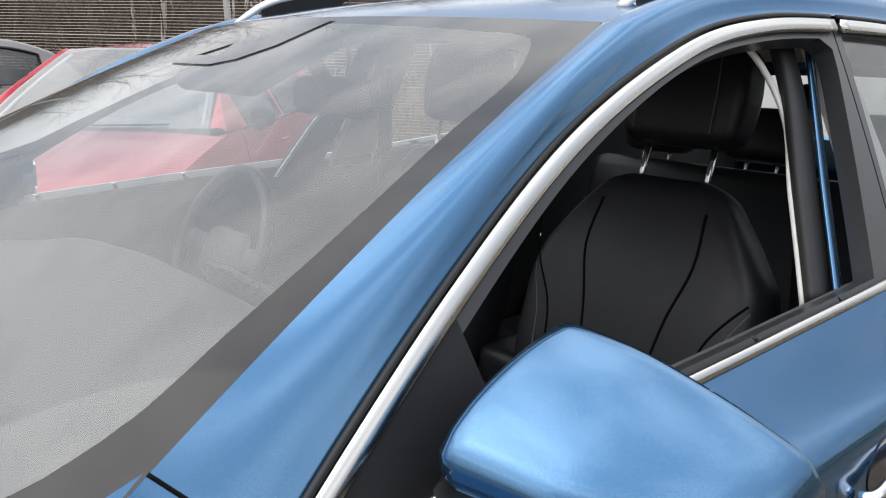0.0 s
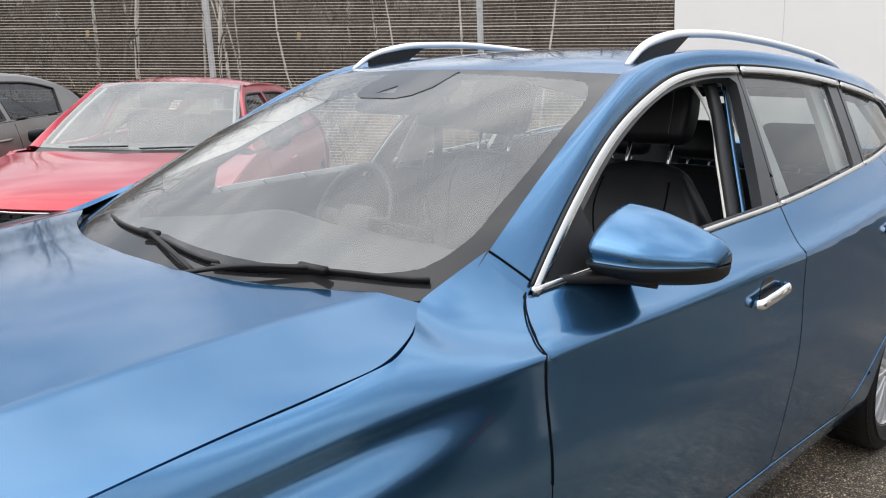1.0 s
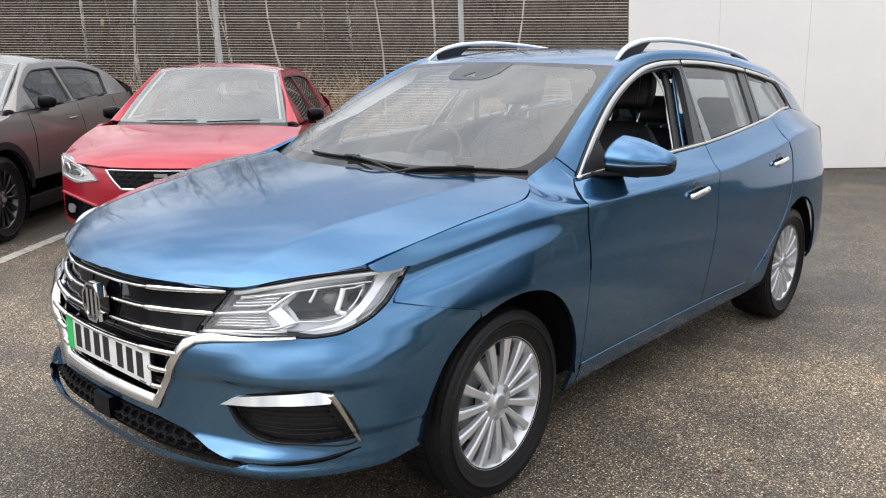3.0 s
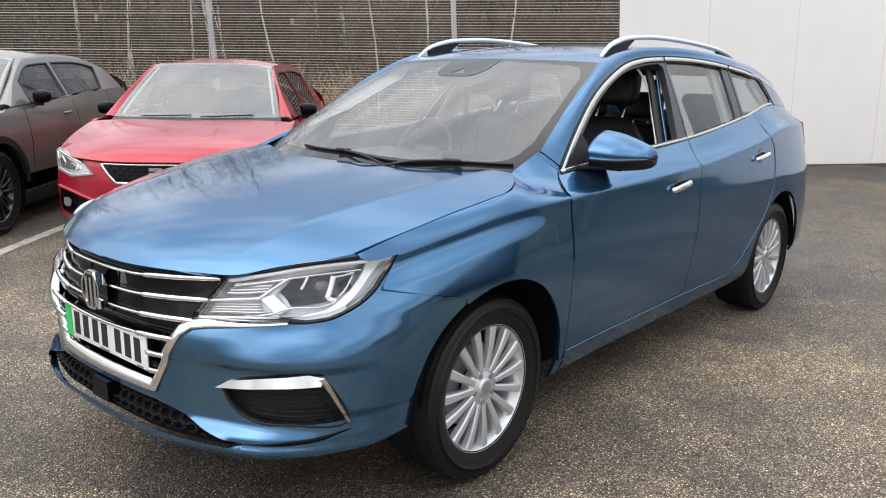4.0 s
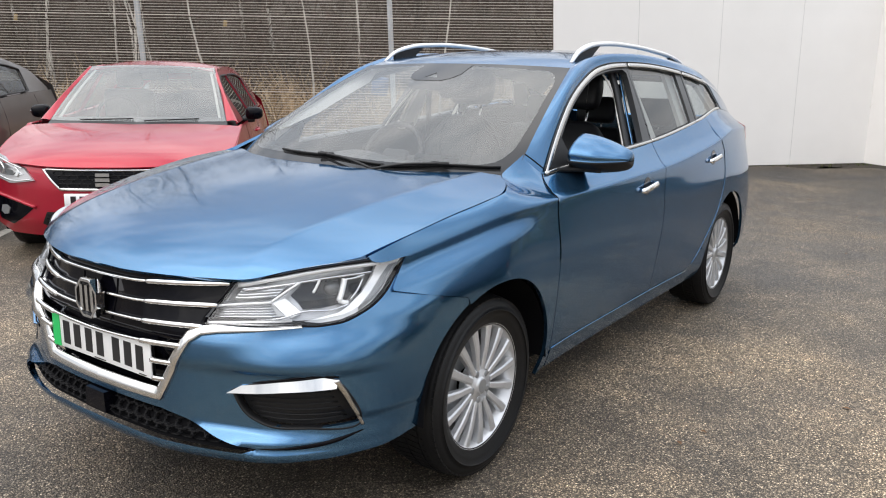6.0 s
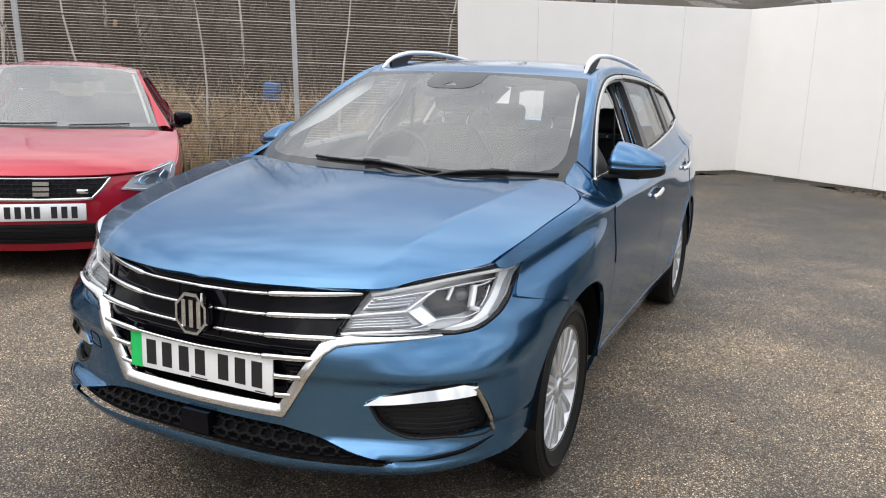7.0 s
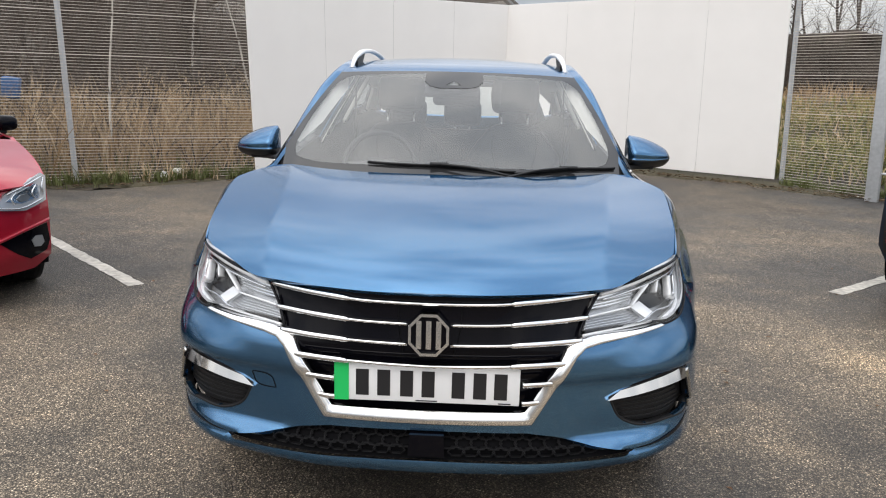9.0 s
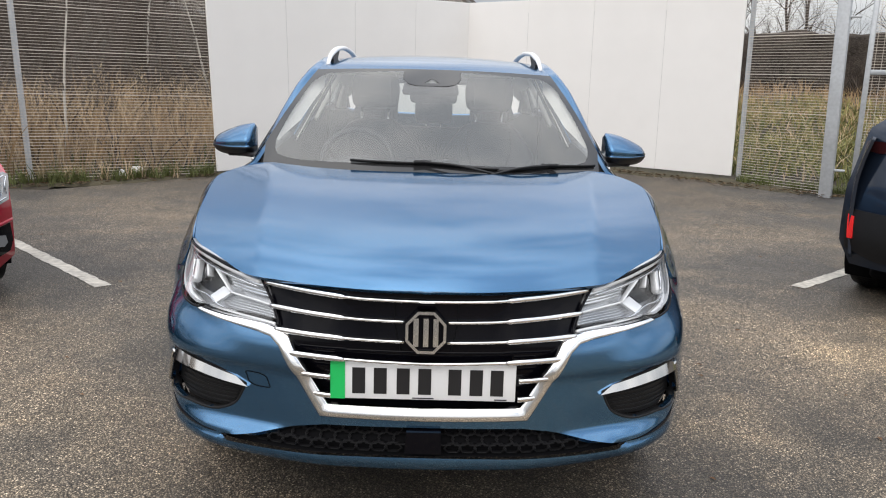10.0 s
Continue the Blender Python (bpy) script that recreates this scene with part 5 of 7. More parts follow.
BACK_D = [0.055, 0.065, 0.068, 0.066, 0.062, 0.055, 0.046, 0.036, 0.016]


def back_face(x, t, lift=0.0):
    """The front of the backrest at x and height t (0..1): y."""
    w, d = pchip(BACK_T, BACK_W, t), pchip(BACK_T, BACK_D, t)
    c = np.clip(np.abs(x) / w, 0, 0.999) ** (1 / 0.55)
    return -d * (1 - c * c) ** 0.275 - 0.040 * np.clip(np.abs(x) / w, 0, 1) ** 3 * np.clip(1.6 - 1.6 * t, 0.1, 1) * (1 - c**6) - lift


def backrest_skin(u, t):
    a = 2 * math.pi * u
    w, d = pchip(BACK_T, BACK_W, t), pchip(BACK_T, BACK_D, t)
    x = w * np.sign(np.cos(a)) * np.abs(np.cos(a)) ** 0.55
    y = np.where(np.sin(a) < 0, back_face(x, t), d * np.abs(np.sin(a)) ** 0.55)
    return np.stack([x, y, -0.30 + 0.60 * t], 1)


def make_seat(x, y):
    s = tagged(new("front_seat"), "black leather front seat with grey stitching", "seat")
    v, f = shell(backrest_skin, 64, 40)
    b = mesh_object("backrest", v, f, LEATHER, s)
    b.matrix_basis = pose(0, 0.0, 0.845, -14)
    for sx_ in (-1, 1):
        for name, pts, w_, mat in (("seam", [(0.085, 0.02), (0.075, 0.30), (0.095, 0.55), (0.125, 0.74), (0.118, 0.90)], 0.006, VOID), ("seam", [(0.17, 0.10), (0.165, 0.32), (0.185, 0.52), (0.242, 0.66)], 0.005, VOID), ("piping", [(0.150, 0.06), (0.190, 0.30), (0.205, 0.48), (0.248, 0.64)], 0.0028, STITCH)):
            q = line2([(p[1], p[0]) for p in pts], 22)
            pth = np.stack([sx_ * q[:, 1], back_face(q[:, 1], q[:, 0], 0.0005), -0.30 + 0.60 * q[:, 0]], 1)
            mesh_object(name, *sweep(pth, oval(w_, w_ * 0.6, 6), (0, -1, 0)), mat, b)
    bm = rounded_box((0.50, 0.52, 0.16), 0.055, 4, (0, -0.26, 0.49), lambda c: (c.x, c.y, c.z + 0.03 * (abs(c.x) / 0.25) ** 3))
    part("seat_cushion", bm, LEATHER, s)
    v, f = shell(lambda u, t: np.stack([pchip([0, 0.1, 0.5, 0.85, 1], [0.105, 0.128, 0.138, 0.128, 0.09], t) * np.sign(np.cos(2 * math.pi * u)) * np.abs(np.cos(2 * math.pi * u)) ** 0.55, pchip([0, 0.1, 0.5, 0.85, 1], [0.03, 0.048, 0.054, 0.046, 0.02], t) * np.sign(np.sin(2 * math.pi * u)) * np.abs(np.sin(2 * math.pi * u)) ** 0.6, -0.10 + 0.205 * t], 1), 40, 20)
    h = mesh_object("headrest", v, f, LEATHER, s)
    h.matrix_basis = pose(0, 0.115, 1.298, -10)
    for sx_ in (-1, 1):
        v, f = sweep(np.array([(sx_ * 0.075, 0.065, 1.08), (sx_ * 0.075, 0.10, 1.22)]), oval(0.013, 0.013, 10), (1, 0, 0))
        mesh_object("headrest_post", v, f, CHROME, s)
        v, f = sweep(np.array([(sx_ * 0.085, -0.053, -0.075), (sx_ * 0.088, -0.056, 0.0), (sx_ * 0.08, -0.050, 0.078)]), oval(0.003, 0.003, 5), (0, -1, 0))
        mesh_object("piping", v, f, STITCH, h)
    s.matrix_basis = pose(x, y, 0)
    return s


make_seat(0.318, 2.46)
make_seat(-0.335, 2.46)
rear = tagged(new("rear_bench"), "black leather rear bench with three headrests", "seat")
bm = rounded_box((1.20, 0.14, 0.60), 0.05, 3, (0, 0, 0))
b = part("backrest", bm, LEATHER, rear)
b.matrix_basis = pose(0, 3.40, 0.76, -18)
bm = rounded_box((1.22, 0.50, 0.16), 0.05, 3, (0, 3.12, 0.44))
part("seat_cushion", bm, LEATHER, rear)
for x in (-0.38, 0.0, 0.38):
    bm = rounded_box((0.26, 0.09, 0.17), 0.04, 3)
    h = part("headrest", bm, LEATHER, rear)
    h.matrix_basis = pose(x, 3.53, 1.155, -14)
    for k in (-0.05, 0.05):
        v, f = sweep(np.array([(x + k, 3.49, 1.02), (x + k, 3.52, 1.10)]), oval(0.012, 0.012, 8), (1, 0, 0))
        mesh_object("headrest_post", v, f, CHROME, rear)

# dashboard, wheel, door cards, lining: parts of the car
def dash(x, y):
    t = np.clip((y - 1.12) / 0.62, 0, 1)
    hood = 0.035 * np.exp(-(((x + 0.36) / 0.17) ** 2) - (((y - 1.62) / 0.09) ** 2))
    return 1.005 - 0.055 * t**2 + hood - 0.03 * (np.abs(x) / 0.7) ** 4


dash_half = np.array([(0, 1.09), (0.40, 1.16), (0.66, 1.33), (0.70, 1.45), (0.70, 1.68), (0.40, 1.74), (0, 1.76)])
v, f = region([mirrored(dash_half)], 0.03, lambda x, y: np.stack([x, y, dash(x, y)], 1), depth=0.30)
dashboard = mesh_object("dashboard", v, f, DASH, car, "dark grey moulded dashboard")
bm = rounded_box((0.26, 0.02, 0.14), 0.008, 2, (0.0, 1.765, 0.92))
part("touch_screen", bm, PIANO, dashboard)
for x in (-0.56, 0.56, -0.12, 0.12):
    bm = rounded_box((0.13, 0.02, 0.055), 0.01, 2, (x, 1.752, 0.90))
    part("air_vent", bm, PIANO, dashboard)
a = np.linspace(0, 2 * math.pi, 48, endpoint=False)
ring = np.stack([0.178 * np.cos(a), 0.178 * np.sin(a), np.zeros(48)], 1)
v, f = sweep(ring, oval(0.030, 0.034, 10), (0, 0, 1), closed=True)
sw = mesh_object("steering_wheel", v, f, LEATHER, car, "black leather steering wheel")
sw.matrix_basis = pose(-0.375, 1.90, 0.945, 66)
bm = rounded_box((0.17, 0.12, 0.05), 0.03, 3, (0, -0.01, -0.02))
part("airbag_pad", bm, DASH, sw)
for p0, p1 in (((-0.07, 0.0), (-0.18, 0.0)), ((0.07, 0.0), (0.18, 0.0)), ((0, -0.05), (0, -0.18))):
    v, f = sweep(np.array([(*p0, -0.02), (*p1, 0.0)]), slab(0.045, 0.016), (0, 0, 1))
    mesh_object("spoke", v, f, DASH, sw)
bm = rounded_box((0.22, 1.15, 0.34), 0.03, 3, (0, 2.15, 0.45))
part("centre_console", bm, DASH, car)
bm = rounded_box((0.16, 0.26, 0.10), 0.03, 3, (0, 2.52, 0.66))
part("armrest", bm, LEATHER, car)

ys = np.linspace(1.40, 3.30, 50)
card = np.concatenate([np.stack([ys, belt_z(ys) - 0.004], 1), [(3.30, 0.36), (1.40, 0.36)]])
v, f = region([card], 0.03, lambda y, z: np.stack([belt_x(y) - 0.045 - 0.02 * np.clip((belt_z(y) - z) / 0.3, 0, 1), y, z], 1), depth=-0.03)
both("door_card", v, f, DASH, car)
# lining of the roof and the pillars, pale grey
ys_l = lambda x, y: np.stack([x, y, roof(x, y) - 0.030], 1)
lin = np.concatenate([front_edge * (0.95, 1) + (0, 0.02), [(0.53, 2.2), (0.54, 3.0), (0.52, 3.8), (0, 3.85)]])
v, f = region([mirrored(lin)], 0.05, ys_l)
mesh_object("headlining", v, f, CLOTH, car, "pale grey headlining")
across = ib_ - ob_
nn = np.cross(across, np.gradient(ob_, axis=0))
nn /= np.linalg.norm(nn, axis=1)[:, None]
nn *= np.sign(nn[:, 2:3] + 1e-9)
lean = np.clip((2.0 - ib_[:, 1:2]) / 0.1, 0, 1) * np.clip((ib_[:, 1:2] - 1.34) / 0.25, 0.25, 1) * 0.8
lining = [ob_ - nn * 0.024, (ob_ + ib_) / 2 - nn * 0.020, ib_ - nn * 0.024, ib_ + lean * (-0.022, 0.010, -0.022) - nn * 0.024, ib_ + lean * (-0.038, 0.02, -0.045) - nn * 0.03]
v = np.concatenate(lining)
f = [(k * N_BAND + i, k * N_BAND + i + 1, (k + 1) * N_BAND + i + 1, (k + 1) * N_BAND + i) for k in range(4) for i in range(3, N_BAND - 1)]
both("pillar_lining", v, f, CLOTH, car)
for ya, yb, w0, w1 in ((2.56, 2.50, 0.07, 0.15), (3.10, 3.02, 0.06, 0.11), (3.62, 3.78, 0.10, 0.22)):
    zb0, zt0 = float(belt_z(np.array([yb]))[0]) - 0.02, float(topline(ya)) - 0.02
    loop = np.array([(ya - w0, zt0), (ya + w0 * 0.4, zt0), (yb + w1 * 0.5, zb0), (yb - w1 * 0.5, zb0)])
    v, f = region([loop], 0.03, cabin_fn(0.045), depth=0.02)
    both("pillar_trim", v, f, CLOTH, car, "pale pillar trim")
# painted post and pale trim of the B pillar, behind the open window
for name, pts, sink, wide, mat, lab in (("pillar_post", [(2.492, 1.405), (2.428, 1.302), (2.352, 1.17), (2.287, 1.040)], 0.05, 0.020, BLUE, "blue painted door pillar"), ("pillar_trim", [(2.25, 1.412), (2.325, 1.402), (2.362, 1.365), (2.377, 1.301), (2.31, 1.17), (2.241, 1.030)], 0.08, 0.014, CLOTH, "pale pillar trim"), ("pillar_seal", [(2.44, 1.412), (2.405, 1.310), (2.33, 1.17), (2.262, 1.030)], 0.070, 0.050, SEAL, "")):
    q = line2(pts, 30)
    v, f = sweep(np.stack([cabin_side(q[:, 0], q[:, 1], sink), q[:, 0], q[:, 1]], 1), slab(wide, 0.02 if wide > 0.02 else 0.006), SIDE_UP)
    both(name, v, f, mat, car, lab)
# dark lining round the boot
bl = np.array([(3.30, 0.45), (4.34, 0.45), (4.32, 1.05), (3.70, 1.16), (3.30, 1.13)])
v, f = region([bl], 0.04, lambda y, z: np.stack([np.minimum(flank(y, z), belt_x(y)) - 0.07, y, z], 1))
both("boot_lining", v, f, DASH, car)
# seat belts by the B pillars
v, f = sweep(smooth_path([(0.585, 2.50, 1.33), (0.60, 2.51, 1.0), (0.62, 2.50, 0.5)], 8), slab(0.046, 0.003), (1, 0, 0))
both("seat_belt", v, f, BLACK, car)
# sensor pod and inside mirror
bm = rounded_box((0.27, 0.20, 0.035), 0.016, 3, (0, 0, 0), lambda c: (c.x * (1 - 0.5 * (c.y + 0.1)), c.y, c.z))
pod = part("sensor_pod", bm, BLACK, car, "black sensor pod behind the windscreen")
pod.matrix_basis = pose(-0.015, 1.815, 1.345, 25)
bm = rounded_box((0.10, 0.06, 0.02), 0.006, 2, (0, -0.02, 0.02), lambda c: (c.x * (0.45 - 8 * c.y), c.y, c.z))
part("camera_window", bm, LAMP_GREY, pod)
bm = rounded_box((0.235, 0.045, 0.070), 0.022, 3, (0, 1.95, 1.285))
part("rear_view_mirror", bm, BLACK, car, "black inside mirror")
v, f = sweep(np.array([(0, 1.90, 1.36), (0, 1.94, 1.30)]), oval(0.03, 0.03, 8), (1, 0, 0))
mesh_object("mirror_stalk", v, f, BLACK, car)

# ---- ground ----
def asphalt():
    m = bpy.data.materials.new("worn_asphalt")
    m.use_nodes = True
    nt = m.node_tree
    p = nt.nodes["Principled BSDF"]
    L = nt.links.new
    tc = nt.nodes.new("ShaderNodeTexCoord")

    def noise_node(scale, detail=4.0, rough=0.55):
        n = nt.nodes.new("ShaderNodeTexNoise")
        n.inputs["Scale"].default_value, n.inputs["Detail"].default_value, n.inputs["Roughness"].default_value = scale, detail, rough
        L(tc.outputs["Object"], n.inputs["Vector"])
        return n

    def ramp(src, stops):
        r = nt.nodes.new("ShaderNodeValToRGB")
        e = r.color_ramp.elements
        e[0].position, e[0].color = stops[0][0], (*stops[0][1], 1)
        e[1].position, e[1].color = stops[-1][0], (*stops[-1][1], 1)
        for pos, col in stops[1:-1]:
            k = e.new(pos)
            k.color = (*col, 1)
        L(src, r.inputs["Fac"])
        return r

    def ramp_range(src, lo, hi):
        n = nt.nodes.new("ShaderNodeMapRange")
        n.inputs["From Min"].default_value, n.inputs["From Max"].default_value = lo, hi
        L(src, n.inputs["Value"])
        return n.outputs["Result"]

    def mix(kind, fac, a, b):
        n = nt.nodes.new("ShaderNodeMixRGB")
        n.blend_type = kind
        if isinstance(fac, float):
            n.inputs["Fac"].default_value = fac
        else:
            L(fac, n.inputs["Fac"])
        L(a, n.inputs["Color1"])
        L(b, n.inputs["Color2"])
        return n.outputs["Color"]

    stones = nt.nodes.new("ShaderNodeTexVoronoi")
    stones.inputs["Scale"].default_value = 165
    L(tc.outputs["Object"], stones.inputs["Vector"])
    stone_col = ramp(stones.outputs["Color"], [(0.0, (0.056, 0.048, 0.039)), (0.50, (0.148, 0.127, 0.103)), (0.76, (0.29, 0.25, 0.202)), (0.90, (0.62, 0.545, 0.445)), (1.0, (0.90, 0.82, 0.69))])
    gaps = ramp(stones.outputs["Distance"], [(0.25, (1.12, 1.12, 1.12)), (0.62, (0.13, 0.127, 0.124))])
    col = mix("MULTIPLY", 0.9, stone_col.outputs["Color"], gaps.outputs["Color"])
    patches = noise_node(0.42, 8.0, 0.66)
    tint = ramp(patches.outputs["Fac"], [(0.41, (0.58, 0.57, 0.56)), (0.50, (1.18, 1.13, 1.05)), (0.59, (1.9, 1.76, 1.54))])
    col = mix("MULTIPLY", 1.0, col, tint.outputs["Color"])
    stains = noise_node(2.6, 5.0, 0.6)
    tint2 = ramp(stains.outputs["Fac"], [(0.32, (0.70, 0.70, 0.70)), (0.55, (1.0, 1.0, 1.0)), (0.75, (1.3, 1.24, 1.15))])
    col = mix("MULTIPLY", 0.85, col, tint2.outputs["Color"])
    # colour painted lighter along +x: paler asphalt, plus a lift against the car's shade
    sep = nt.nodes.new("ShaderNodeSeparateXYZ")
    L(tc.outputs["Object"], sep.inputs["Vector"])
    wob = nt.nodes.new("ShaderNodeMath")
    wob.operation = "MULTIPLY_ADD"
    wob.inputs[1].default_value = 3.0
    L(patches.outputs["Fac"], wob.inputs[0])
    L(sep.outputs["X"], wob.inputs[2])
    side_lift = ramp_range(wob.outputs[0], 1.5, 2.7)
    ends = ramp_range(sep.outputs["Y"], 6.0, 2.5)
    both_ = nt.nodes.new("ShaderNodeMath")
    both_.operation = "MULTIPLY"
    L(side_lift, both_.inputs[0])
    L(ends, both_.inputs[1])
    side_lift = both_.outputs[0]
    lifted = nt.nodes.new("ShaderNodeMixRGB")
    lifted.blend_type = "MULTIPLY"
    L(side_lift, lifted.inputs["Fac"])
    L(col, lifted.inputs["Color1"])
    lifted.inputs["Color2"].default_value = (1.55, 1.49, 1.39, 1)
    col = lifted.outputs["Color"]
    # damp, darker ground towards the fence
    damp = nt.nodes.new("ShaderNodeMath")
    damp.operation = "MULTIPLY_ADD"
    damp.inputs[1].default_value = 5.0
    L(patches.outputs["Fac"], damp.inputs[0])
    L(sep.outputs["Y"], damp.inputs[2])
    wetter = nt.nodes.new("ShaderNodeMixRGB")
    wetter.blend_type = "MULTIPLY"
    L(ramp_range(damp.outputs[0], 7.4, 10.4), wetter.inputs["Fac"])
    L(col, wetter.inputs["Color1"])
    wetter.inputs["Color2"].default_value = (0.60, 0.60, 0.61, 1)
    col = wetter.outputs["Color"]
    L(col, p.inputs["Base Color"])
    wet = ramp(patches.outputs["Fac"], [(0.30, (0.40, 0.40, 0.40)), (0.60, (0.72, 0.72, 0.72))])
    L(wet.outputs["Color"], p.inputs["Roughness"])
    b = nt.nodes.new("ShaderNodeBump")
    b.inputs["Strength"].default_value, b.inputs["Distance"].default_value = 0.8, 0.006
    b.invert = True
    L(stones.outputs["Distance"], b.inputs["Height"])
    L(b.outputs["Normal"], p.inputs["Normal"])
    return m


ASPHALT = asphalt()
PAINT = material("worn_white_paint", (0.47, 0.44, 0.385), 0.7, grain=(22, 0.55), bump=(120, 0.6, 0.004))
WALL = material("white_hoarding", (0.825, 0.81, 0.79), 0.6, grain=(2.5, 0.03))
GALV = material("galvanised_steel", (0.48, 0.50, 0.52), 0.5, 0.35, grain=(25, 0.18))
WIRE = material("fence_wire", (0.66, 0.60, 0.53), 0.55, 0.1)
SOIL = material("bank_soil", (0.046, 0.036, 0.025), 0.95, grain=(6, 0.5), bump=(9, 0.8, 0.05))
MOSS = material("mossy_verge", (0.066, 0.056, 0.032), 0.95, grain=(9, 0.5), bump=(40, 0.8, 0.02))
STRAW = material("dry_grass", (0.35, 0.235, 0.125), 0.85, grain=(2.2, 0.55))
STRAW_B = material("pale_dry_grass", (0.50, 0.38, 0.235), 0.85, grain=(2.2, 0.5))
GRASS = material("green_grass", (0.115, 0.13, 0.040), 0.8, grain=(1.4, 0.35))
MEADOW = material("yellow_grass", (0.26, 0.235, 0.075), 0.8, grain=(1.4, 0.35))
BARK = material("grey_brown_bark", (0.070, 0.056, 0.046), 0.9, grain=(8, 0.4))
BIRCH = material("pale_birch_bark", (0.46, 0.43, 0.38), 0.85, grain=(5, 0.55))
HEDGE = material("bare_hedge_twigs", (0.060, 0.050, 0.042), 0.95, spec=0.1, grain=(14, 0.8), bump=(30, 1.0, 0.05))
TWIG = material("brown_twigs", (0.062, 0.046, 0.035), 0.9)

# the yard's edge: fence line west, hoarding, fence line east; a bank rises behind it
CORNER = np.array([0.53, 11.70])
WEST_END = np.array([-2.90, 8.62])
EAST_END = np.array([4.28, 9.25])
WD = (WEST_END - CORNER) / np.linalg.norm(WEST_END - CORNER)
ED = (EAST_END - CORNER) / np.linalg.norm(EAST_END - CORNER)


def behind(x, y):
    """How far a point lies outside the yard's edge."""
    nw, ne = np.array([WD[1], -WD[0]]), np.array([-ED[1], ED[0]])
    nw = nw if nw[1] > 0 else -nw
    ne = ne if ne[1] > 0 else -ne
    return np.maximum((x - CORNER[0]) * nw[0] + (y - CORNER[1]) * nw[1], (x - CORNER[0]) * ne[0] + (y - CORNER[1]) * ne[1])


def rise(x, y):
    """The yard climbs a little towards the hoarding."""
    return 0.14 * np.clip((y - 7.0) / 4.7, 0, 1.3) * np.clip((x + 5.0) / 3.0, 0, 1)


def plumb(x):
    """How far uprights lean, in x and y for each metre of height: the yard itself is not level."""
    return np.interp(x, [-4.0, -2.9, 0.53, 4.28], [-0.010, -0.022, 0.0, -0.012]), np.interp(x, [-4.0, -2.9, 0.53, 4.28], [-0.060, -0.060, -0.025, 0.0])


def lean_all(root):
    """Leans all meshes under an upright thing that stands at its root."""
    m = root.matrix_basis
    turn = m.to_3x3().inverted()
    for o in root.children_recursive:
        for q in o.data.vertices:
            w = m @ q.co
            a, b = plumb(w.x)
            q.co += turn @ Vector((float(a) * w.z, float(b) * w.z, 0.0))


def land(x, y):
    d = behind(x, y)
    x_ = np.clip((x - 1.0) / 5.0, 0, 1)
    high = pchip([-5, 0.15, 0.8, 3, 8, 16, 30, 60, 400], [0, 0, 0.10, 0.35, 1.3, 3.6, 7.0, 11.0, 22.0], np.clip(d, -5, 400))
    low = pchip([-5, 0.15, 0.8, 3, 8, 16, 30, 60, 400], [0, 0, 0.08, 0.30, 0.92, 1.32, 1.4, 1.4, 1.4], np.clip(d, -5, 400))
    rough = np.where(d > 0.3, 0.10 * np.sin(x * 1.7 + 0.6 * y) * np.sin(y * 1.3 - 0.4 * x) * np.clip(d / 3, 0, 1), 0)
    return high * (1 - x_) + low * x_ + rough + rise(x, y)


def grid_sheet(xs, ys, fn, mat, name, keep=None):
    X, Y = np.meshgrid(xs, ys, indexing="ij")
    Z = fn(X.ravel(), Y.ravel())
    v = np.stack([X.ravel(), Y.ravel(), Z], 1)
    n, k = len(xs), len(ys)
    f = [(i * k + j, (i + 1) * k + j, (i + 1) * k + j + 1, i * k + j + 1) for i in range(n - 1) for j in range(k - 1)]
    if keep is not None:
        f = [q for q in f if keep(v[list(q)].mean(0))]
    return mesh_object(name, v, f, mat)


span = np.unique(np.concatenate([np.linspace(-900, -60, 8), np.linspace(-60, -24, 12), np.linspace(-24, 24, 97), np.linspace(24, 60, 12), np.linspace(60, 900, 8)]))
ground = grid_sheet(span, span, lambda x, y: np.where(behind(x, y) > 0.2, land(x, y) - 0.05, rise(x, y)), ASPHALT, "ground")
tagged(ground, "grey-brown weathered asphalt yard", "ground", kind="structure")
bank = grid_sheet(np.linspace(-45, 40, 171), np.linspace(-20, 70, 181), lambda x, y: land(x, y) - 0.012, SOIL, "ground_bank", lambda c: behind(c[0], c[1]) > -0.05)
tagged(bank, "brown earth bank behind the fence", "ground", kind="structure")


def strip_line(p0, p1, w, name, label):
    p0, p1 = np.array(p0, float), np.array(p1, float)
    d = (p1 - p0) / np.linalg.norm(p1 - p0)
    n = np.array([-d[1], d[0]])
    rng = random.Random(5)
    k = max(4, int(np.linalg.norm(p1 - p0) / 0.06))
    v, f = [], []
    for i in range(k + 1):
        c = p0 + (p1 - p0) * i / k
        for s in (-1, 1):
            q = c + n * s * (w / 2 + rng.uniform(-0.006, 0.006))
            v.append((*q, 0.004))
    f = [(2 * i, 2 * i + 2, 2 * i + 3, 2 * i + 1)[::-1] for i in range(k)]
    ob = mesh_object(name, v, f, PAINT, None, smooth=False)
    return tagged(ob, label, "road marking", kind="structure")


strip_line((-2.10, 2.90), (-5.2, 6.1), 0.10, "bay_line", "worn white parking line on asphalt")
strip_line((-3.66, 0.84), (-6.2, 3.9), 0.10, "bay_line", "worn white parking line on asphalt")
strip_line((2.62, 3.36), (5.3, 5.7), 0.10, "bay_line", "worn white parking line on asphalt")

# ---- hoarding ----
JOINT = material("grey_joint_filler", (0.50, 0.50, 0.49), 0.7)


